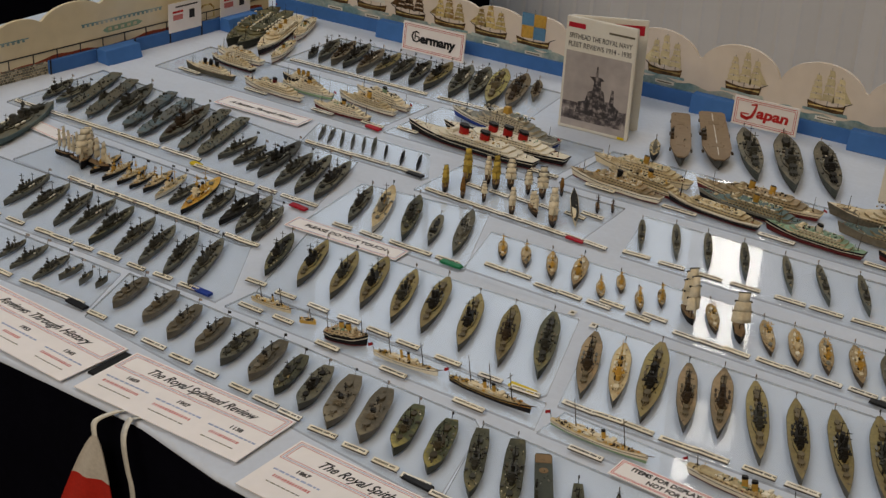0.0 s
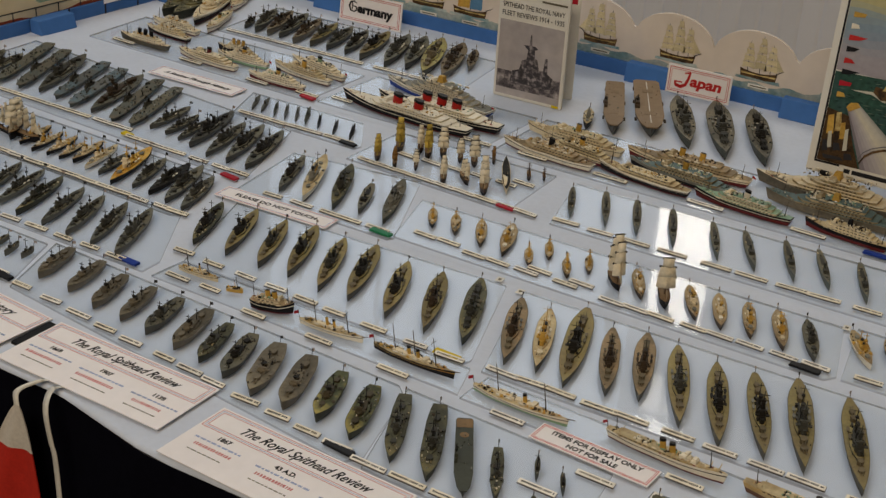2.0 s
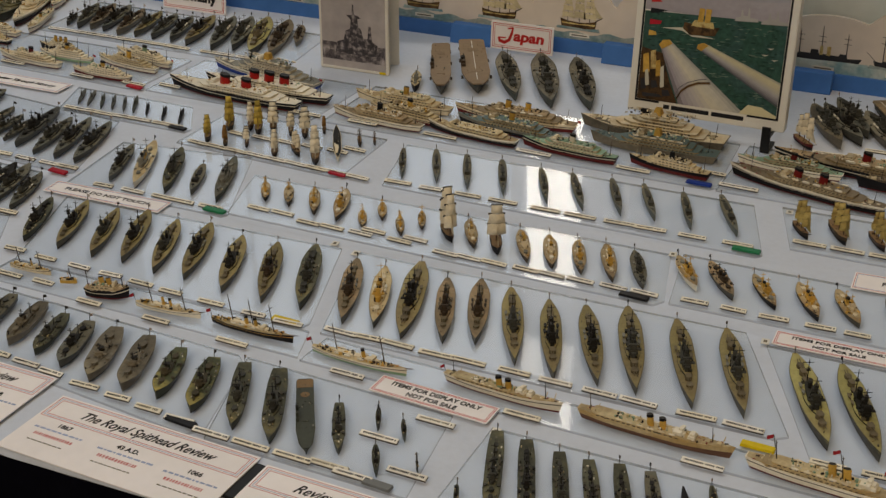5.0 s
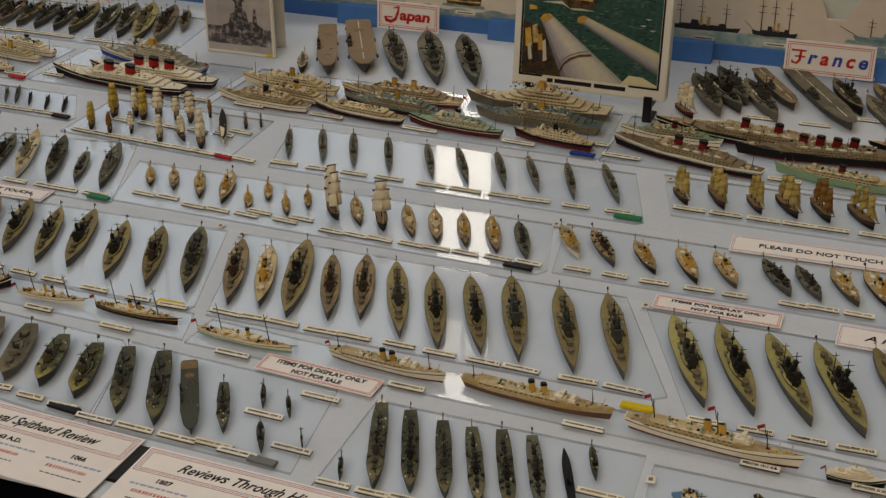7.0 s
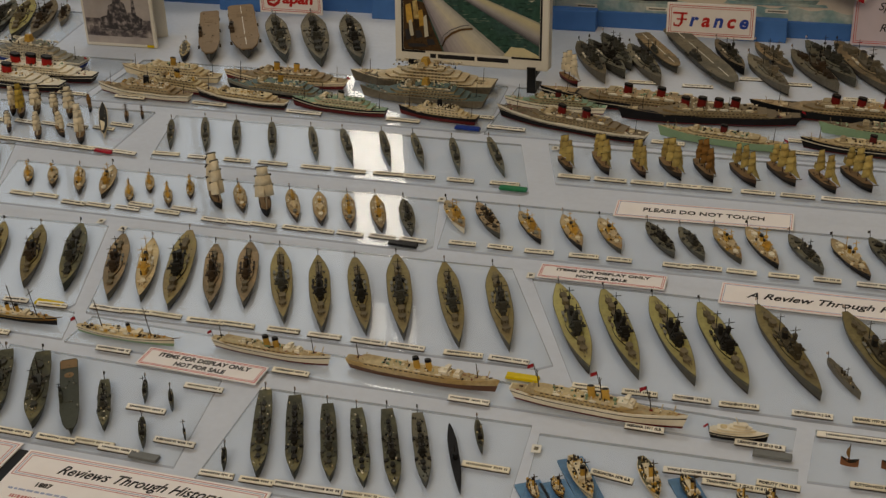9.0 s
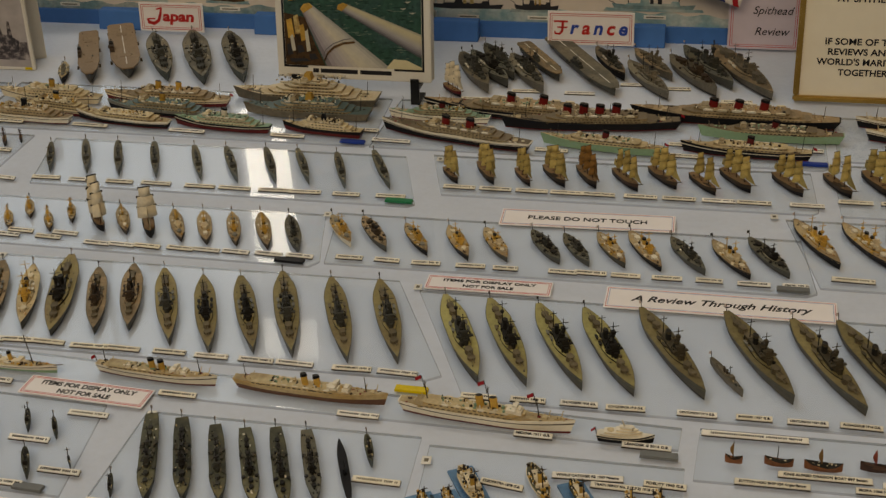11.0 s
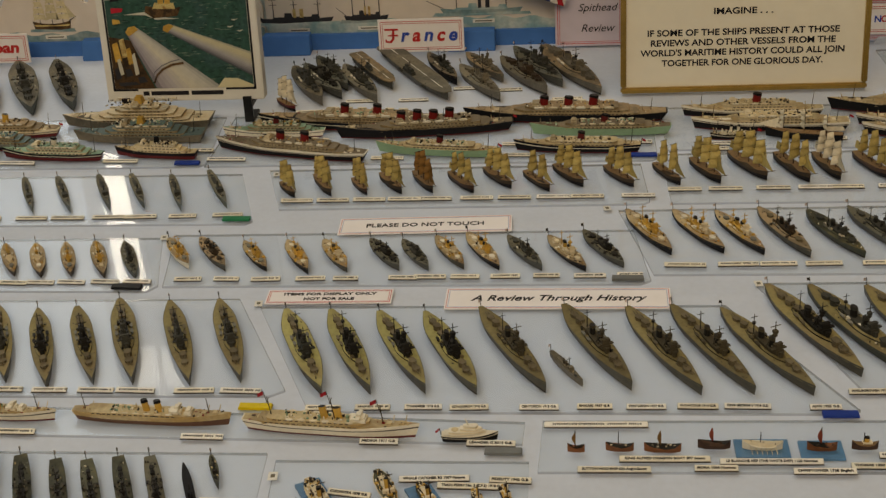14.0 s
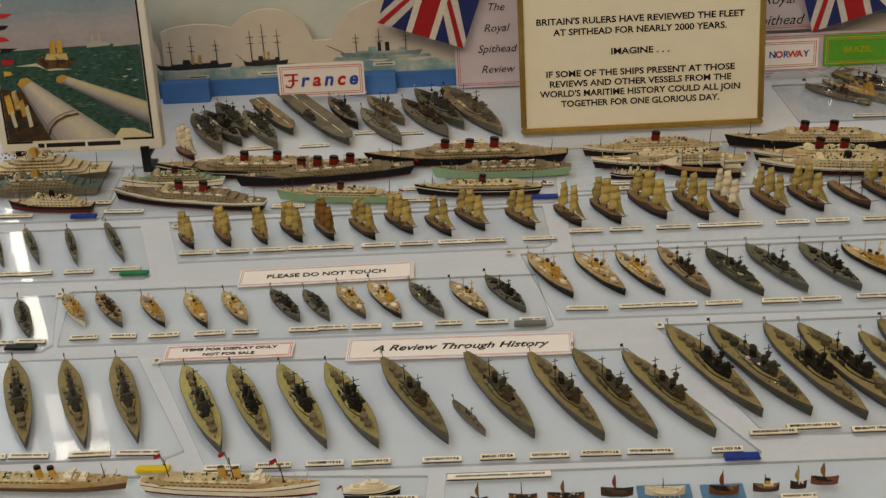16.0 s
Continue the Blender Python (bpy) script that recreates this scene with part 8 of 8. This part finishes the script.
sil = ((0.030, 0.030), (0.105, 0.030), (0.108, 0.050), (0.098, 0.056), (0.096, 0.082), (0.092, 0.082), (0.090, 0.060), (0.082, 0.060), (0.078, 0.076), (0.073, 0.078), (0.072, 0.092), (0.078, 0.094), (0.072, 0.098), (0.066, 0.098), (0.065, 0.116), (0.063, 0.116), (0.062, 0.098), (0.052, 0.097), (0.060, 0.090), (0.058, 0.074), (0.050, 0.070), (0.046, 0.054), (0.034, 0.050))
fr0, bk0 = [bm.verts.new((x, -0.0010, z)) for x, z in sil], [bm.verts.new((x, -0.0004, z)) for x, z in sil]
bm.faces.new(fr0)
for k in range(len(sil)):
    bm.faces.new((fr0[k], fr0[k - 1], bk0[k - 1], bk0[k]))
part("pictured_ship", bm, material("photo_dark", (0.05, 0.045, 0.05), 0.4, vary=0.5, grain=900, second=(0.20, 0.18, 0.18), amount=0.45), cover)
for words, z, w in (("SPITHEAD THE ROYAL NAVY", 0.159, 0.112), ("FLEET REVIEWS 1914 - 1935", 0.145, 0.112)):
    lettering(words, 0.012, pose(0.0635, 0.0, z, 90, 0, 0), INK, cover, width=w)
bm = bmesh.new()
box(bm, 0.02, 0.0001, 0.173, 0.03, 0.0008, 0.008)
part("red_tab", bm, CHIP_RED, cover)
bm = bmesh.new()
box(bm, 0.10, 0.0001, 0.173, 0.045, 0.0008, 0.003)
part("small_print", bm, FADED, cover)
bm = bmesh.new()
box(bm, 0.116, 0.0001, 0.0015, 0.012, 0.0008, 0.004)
part("maker_mark", bm, CHIP_YELLOW, cover)

# ---- book cover on small stand ----
bk = tagged(empty("book_on_stand", pose(0.438, 1.032, 0.030, 84, 0, -0.8)), "naval book with painted cover on two black clips", "book")
BW, BH = 0.236, 0.325
bm = bmesh.new()
box(bm, 0, BH / 2, -0.024, BW, BH, 0.024)
bmesh.ops.bevel(bm, geom=bm.edges[:], offset=0.0015, segments=2, affect="EDGES")
part("book_block", bm, PLASTIC, bk)
PX, PY0, PY1 = 0.1065, 0.0175, 0.312
bm = bmesh.new()
for x, y, sx, sy in ((-PX, (PY0 + PY1) / 2, 0.0030, PY1 - PY0 + 0.003), (PX, (PY0 + PY1) / 2, 0.0030, PY1 - PY0 + 0.003), (0, PY1, 2 * PX, 0.0030), (-0.0885, PY0, 0.036, 0.0030), (0.0845, PY0, 0.044, 0.0030)):
    box(bm, x, y, -0.0001, sx, sy, 0.0005)
part("cover_border", bm, INK, bk)
SEA = material("cover_sea_green", (0.052, 0.118, 0.112), 0.35, vary=0.35, grain=150, second=(0.03, 0.085, 0.065), amount=0.9)
WAVE = material("cover_wave_light", (0.17, 0.25, 0.20), 0.35, vary=0.3, grain=90)
WAVE_DK = material("cover_wave_dark", (0.022, 0.06, 0.05), 0.35, vary=0.3, grain=90)
GUN = material("cover_gun_cream", (0.56, 0.54, 0.45), 0.35, vary=0.06, grain=60)
GUN_HI = material("cover_gun_light", (0.70, 0.63, 0.40), 0.35, vary=0.05, grain=60)
GUN_SH = material("cover_gun_shade", (0.40, 0.39, 0.37), 0.35, vary=0.08, grain=60)
GUN_DK = material("cover_gun_dark", (0.13, 0.13, 0.15), 0.35, vary=0.08, grain=60)
r = random.Random(5)


def patch(name, pts, mat, lift, parent=bk):
    bm = bmesh.new()
    prism(bm, pts, lift, lift + 0.0003)
    return part(name, bm, mat, parent)


def cap_to(p):
    return min(max(p[0], -PX + 0.002), PX - 0.002), max(p[1], PY0 + 0.002)


patch("painted_sea", [(-PX + 0.002, PY0 + 0.002), (PX - 0.002, PY0 + 0.002), (PX - 0.002, 0.158), (-PX + 0.002, 0.152)], SEA, 0.0001)
def tones(name, stops, n):
    """Paints mixed evenly between the colours given as (share, colour)."""
    out = []
    for i in range(n):
        v = (i + 0.5) / n
        for (a0, c0), (a1, c1) in zip(stops, stops[1:]):
            if a0 <= v <= a1:
                f = (v - a0) / (a1 - a0)
                out.append(material(f"{name}_{i}", tuple(p + (q - p) * f for p, q in zip(c0, c1)), 0.35, vary=0.08, grain=120))
                break
    return tuple(out)


def tone_grid(bm, rows, lift):
    """One painted sheet whose rows of faces take the tones in turn."""
    vs = [[bm.verts.new((x, y, lift)) for x, y in row] for row in rows]
    for j in range(len(vs) - 1):
        for i in range(len(vs[0]) - 1):
            bm.faces.new((vs[j][i], vs[j][i + 1], vs[j + 1][i + 1], vs[j + 1][i])).material_index = j


# sky in bands from a mauve haze over slate blue to a yellow glow
sky_tones = tones("cover_sky", ((0.0, (0.34, 0.31, 0.34)), (0.18, (0.36, 0.34, 0.37)), (0.38, (0.21, 0.29, 0.36)), (0.52, (0.27, 0.34, 0.36)), (0.62, (0.46, 0.43, 0.24)), (1.0, (0.58, 0.50, 0.20))), 16)
bm = bmesh.new()
tone_grid(bm, [[(-PX + 0.002 + (2 * PX - 0.004) * i / 10, 0.154 + (PY1 - 0.154) * j / 16 + (0.0028 * math.sin(i * 1.1 + j * 0.8) + 0.0003 * i if 0 < j < 16 else 0.0)) for i in range(11)] for j in range(17)], 0.0003)
part("painted_sky", bm, sky_tones, bk)
for name, m, count, lift in (("painted_swell", WAVE_DK, 190, 0.00035), ("painted_foam", WAVE, 150, 0.0005)):
    bm = bmesh.new()
    for k in range(count):
        x, y = r.uniform(-PX + 0.012, PX - 0.014), PY0 + 0.004 + 0.13 * r.random()
        l = r.uniform(0.003, 0.010) * (1.25 - y / 0.2)
        t_ = 0.0016 if m is WAVE_DK else 0.0007
        prism(bm, [(x - l, y), (x, y - t_), (x + l, y + 0.0006), (x, y + t_)], lift, lift + 0.00012)
    part(name, bm, m, bk)["kind"] = "stuff"
# two gun barrels, rounded by tones across them, with gilt muzzles
BARRELS = (
    (((-0.0775, 0.103), (-0.0625, 0.1125), (-0.041, 0.019), (0.058, 0.019)), ((0.0, (0.10, 0.09, 0.10)), (0.08, (0.30, 0.27, 0.30)), (0.3, (0.44, 0.41, 0.42)), (0.55, (0.60, 0.56, 0.45)), (0.8, (0.52, 0.50, 0.44)), (1.0, (0.30, 0.30, 0.28)))),
    (((-0.0205, 0.1055), (-0.0105, 0.115), (PX, 0.036), (PX, 0.072)), ((0.0, (0.05, 0.06, 0.07)), (0.16, (0.20, 0.19, 0.21)), (0.4, (0.42, 0.40, 0.40)), (0.7, (0.58, 0.53, 0.36)), (0.88, (0.60, 0.55, 0.36)), (1.0, (0.36, 0.35, 0.30)))),
)
for k, ((lo0, hi0, lo1, hi1), stops) in enumerate(BARRELS):
    A, B, C, D = Vector(lo0), Vector(hi0), Vector(lo1), Vector(hi1)
    bm = bmesh.new()
    tone_grid(bm, [[cap_to(tuple(A.lerp(B, i / 12))), cap_to(tuple(C.lerp(D, i / 12)))] for i in range(13)], 0.0008)
    part("painted_gun", bm, tones(f"cover_gun_{k}", stops, 12), bk)
    d = (C.lerp(D, 0.5) - A.lerp(B, 0.5)).normalized() * 0.006
    patch("painted_muzzle", [tuple(A - d * 0.3), tuple(A + d), tuple(B + d), tuple(B - d * 0.3), tuple(A.lerp(B, 0.5) - d * 0.9)], BUFF, 0.0015)
for o0, w_, m in ((0.0, 0.0032, BROWN_PAINT), (0.0062, 0.0012, GUN_DK)):
    pts = [(-0.0435 - o0 * 0.5, 0.026 + o0), (-0.038 - o0 * 0.5, 0.038 + o0), (-0.028 - o0 * 0.3, 0.047 + o0), (-0.014, 0.0535 + o0), (0.004 - o0, 0.056 + o0)]
    patch("painted_gun_band", [(x, y) for x, y in pts] + [(x - w_ * 0.4, y + w_) for x, y in reversed(pts)], m, 0.0016)
patch("painted_turret", [(0.050, PY0 + 0.002), (0.062, 0.034), (0.082, 0.033), (PX - 0.002, 0.023), (PX - 0.002, PY0 + 0.002)], GUN_HI, 0.0010)
patch("painted_deck", [(-PX + 0.002, PY0 + 0.002), (-0.043, PY0 + 0.002), (-0.058, 0.052), (-0.072, 0.092), (-PX + 0.002, 0.098)], BROWN_PAINT, 0.0005)
for k, (x, y, w_, h_, m) in enumerate(((-0.099, 0.060, 0.010, 0.030, BUFF), (-0.088, 0.066, 0.009, 0.030, YELLOW_PAINT), (-0.079, 0.056, 0.008, 0.026, BUFF), (-0.094, 0.040, 0.006, 0.026, GUN), (-0.071, 0.040, 0.006, 0.034, GUN), (-0.084, 0.038, 0.010, 0.012, DARK_PAINT), (-0.100, 0.034, 0.008, 0.018, DARK_PAINT), (-0.066, 0.028, 0.012, 0.010, DARK_PAINT), (-0.096, 0.024, 0.030, 0.006, DARK_PAINT))):
    patch("painted_deck_gear", [(x, y), (x + w_, y + 0.002), (x + w_ * 0.9 - 0.003, y + h_), (x - 0.002, y + h_ * 0.9)], m, 0.0008 + 0.00004 * k)
patch("painted_steamer_hull", [(-0.046, 0.133), (-0.034, 0.124), (0.002, 0.127), (0.008, 0.140), (-0.004, 0.138), (-0.044, 0.142)], BROWN_PAINT, 0.0007)
patch("painted_steamer_house", [(-0.034, 0.138), (0.000, 0.137), (-0.002, 0.146), (-0.030, 0.147)], YELLOW_PAINT, 0.0009)
for k in (0, 1):
    patch("painted_funnel", [(-0.025 + 0.010 * k, 0.145), (-0.017 + 0.010 * k, 0.145), (-0.016 + 0.010 * k, 0.165), (-0.024 + 0.010 * k, 0.165)], BUFF, 0.0011)
patch("painted_wake", [(-0.078, 0.130), (-0.046, 0.129), (-0.030, 0.122), (0.004, 0.123), (-0.025, 0.126), (-0.044, 0.134)], GUN, 0.0006)
for x0, sc in ((0.028, 1.0), (0.066, 1.15)):
    patch("painted_warship", [(x0, 0.153), (x0 + 0.034 * sc, 0.155), (x0 + 0.033 * sc, 0.159), (x0 + 0.022 * sc, 0.160), (x0 + 0.020 * sc, 0.174), (x0 + 0.0185 * sc, 0.174), (x0 + 0.018 * sc, 0.162), (x0 + 0.012 * sc, 0.162), (x0 + 0.0105 * sc, 0.170), (x0 + 0.009 * sc, 0.170), (x0 + 0.008 * sc, 0.160), (x0 + 0.002, 0.158)], GUN_SH, 0.0005)
for k, m in enumerate((BUFF, CHIP_RED, CHIP_BLACK, RED_INK, CHIP_BLACK, RED_INK, WHITE_H, BUFF)):
    z = 0.116 + 0.0165 * k
    patch("painted_pennant", [(-0.096, z), (-0.084 + 0.004 * (k % 2), z + 0.002), (-0.086 + 0.008 * (k % 3), z + 0.007), (-0.096, z + 0.008)], m, 0.0009)
for x, y in ((0.085, 0.118), (0.078, 0.108), (0.092, 0.102)):
    patch("painted_gull", [(x - 0.005, y + 0.002), (x, y), (x + 0.005, y + 0.003), (x, y + 0.0022)], GUN, 0.0009)
for x0, x1 in ((-0.063, -0.054), (-0.051, 0.006), (0.010, 0.058)):
    bm = bmesh.new()
    box(bm, (x0 + x1) / 2, 0.0120, -0.0001, x1 - x0, 0.0062, 0.0005)
    part("author_bar", bm, INK, bk)
lettering("1935-1977", 0.020, pose(0.062, 0.297, 0.0012), INK, bk, width=0.075, bold=0.0003)
bm = bmesh.new()
q = -0.09
while q < 0.015:
    l = r.uniform(0.008, 0.014)
    box(bm, q + l / 2, 0.297, 0.0004, l, 0.014, 0.0006)
    q += l + 0.002
part("title_bar", bm, INK, bk)
for x in (-0.0865, 0.096):
    bm = bmesh.new()
    box(bm, 0, -0.0065, 0, 0.0135, 0.004, 0.039, top=0.92)
    box(bm, 0, 0.014, 0, 0.0135, 0.036, 0.004)
    box(bm, 0, 0.010, 0.022, 0.0125, 0.028, 0.006)
    ob = part("stand_clip", bm, BLACK_PLASTIC, bk, "black plastic display clip")
    ob.matrix_basis = pose(x, -0.0295 * math.cos(radians(6)) - 0.0005, 0.0030, -84, 0, 0)

# ---- flag and cord in front of the table ----
fl = tagged(empty("hanging_flag", pose(-0.184, -0.031, 0.0, 0, 0, 0)), "red and white cloth flag hanging by white tapes", "flag")
for name, v0, v1, m in (("white_band", 0.0, 0.34, material("flag_cloth_white", (0.62, 0.58, 0.52), 0.85)), ("red_band", 0.34, 1.0, material("flag_cloth_red", (0.55, 0.03, 0.02), 0.85))):
    bm = bmesh.new()
    for back in (0.0, 0.001):
        g = []
        for j in range(9):
            v = v0 + (v1 - v0) * j / 8
            row = []
            for u in range(19):
                s = u / 18 - 0.5
                row.append(bm.verts.new((s * (0.006 + 0.125 * v ** 0.8) - 0.026 * v, 0.006 * math.sin(u * 0.55 + v * 2) * v + back - 0.004 * v, -0.015 - 0.165 * v + 0.02 * s * v)))
            g.append(row)
        for j in range(8):
            for u in range(18):
                bm.faces.new((g[j][u], g[j][u + 1], g[j + 1][u + 1], g[j + 1][u]))
    part(name, bm, m, fl, smooth=True)


def curve_points(pts, n=7):
    out = []
    for k in range(len(pts) - 1):
        p0, p1, p2, p3 = (Vector(pts[min(max(q, 0), len(pts) - 1)]) for q in (k - 1, k, k + 1, k + 2))
        for i in range(n):
            s = i / n
            out.append(0.5 * (2 * p1 + (p2 - p0) * s + (2 * p0 - 5 * p1 + 4 * p2 - p3) * s * s + (3 * p1 - p0 - 3 * p2 + p3) * s ** 3))
    return [tuple(v) for v in out] + [tuple(pts[-1])]


for name, pts in (("loop_tape", ((0.012, 0.036, 0.0040), (0.008, 0.026, 0.0042), (-0.001, 0.012, 0.001), (-0.004, 0.004, -0.004), (0.0, 0.0, -0.017))), ("long_tape", ((0.034, 0.034, 0.0040), (0.030, 0.022, 0.0042), (0.035, 0.008, -0.003), (0.040, 0.002, -0.018), (0.044, 0.002, -0.045), (0.049, 0.002, -0.075), (0.052, 0.002, -0.20)))):
    bm = bmesh.new()
    ribbon(bm, curve_points(pts), 0.0075)
    part(name, bm, CHIP_WHITE, fl, smooth=True)

set_type()
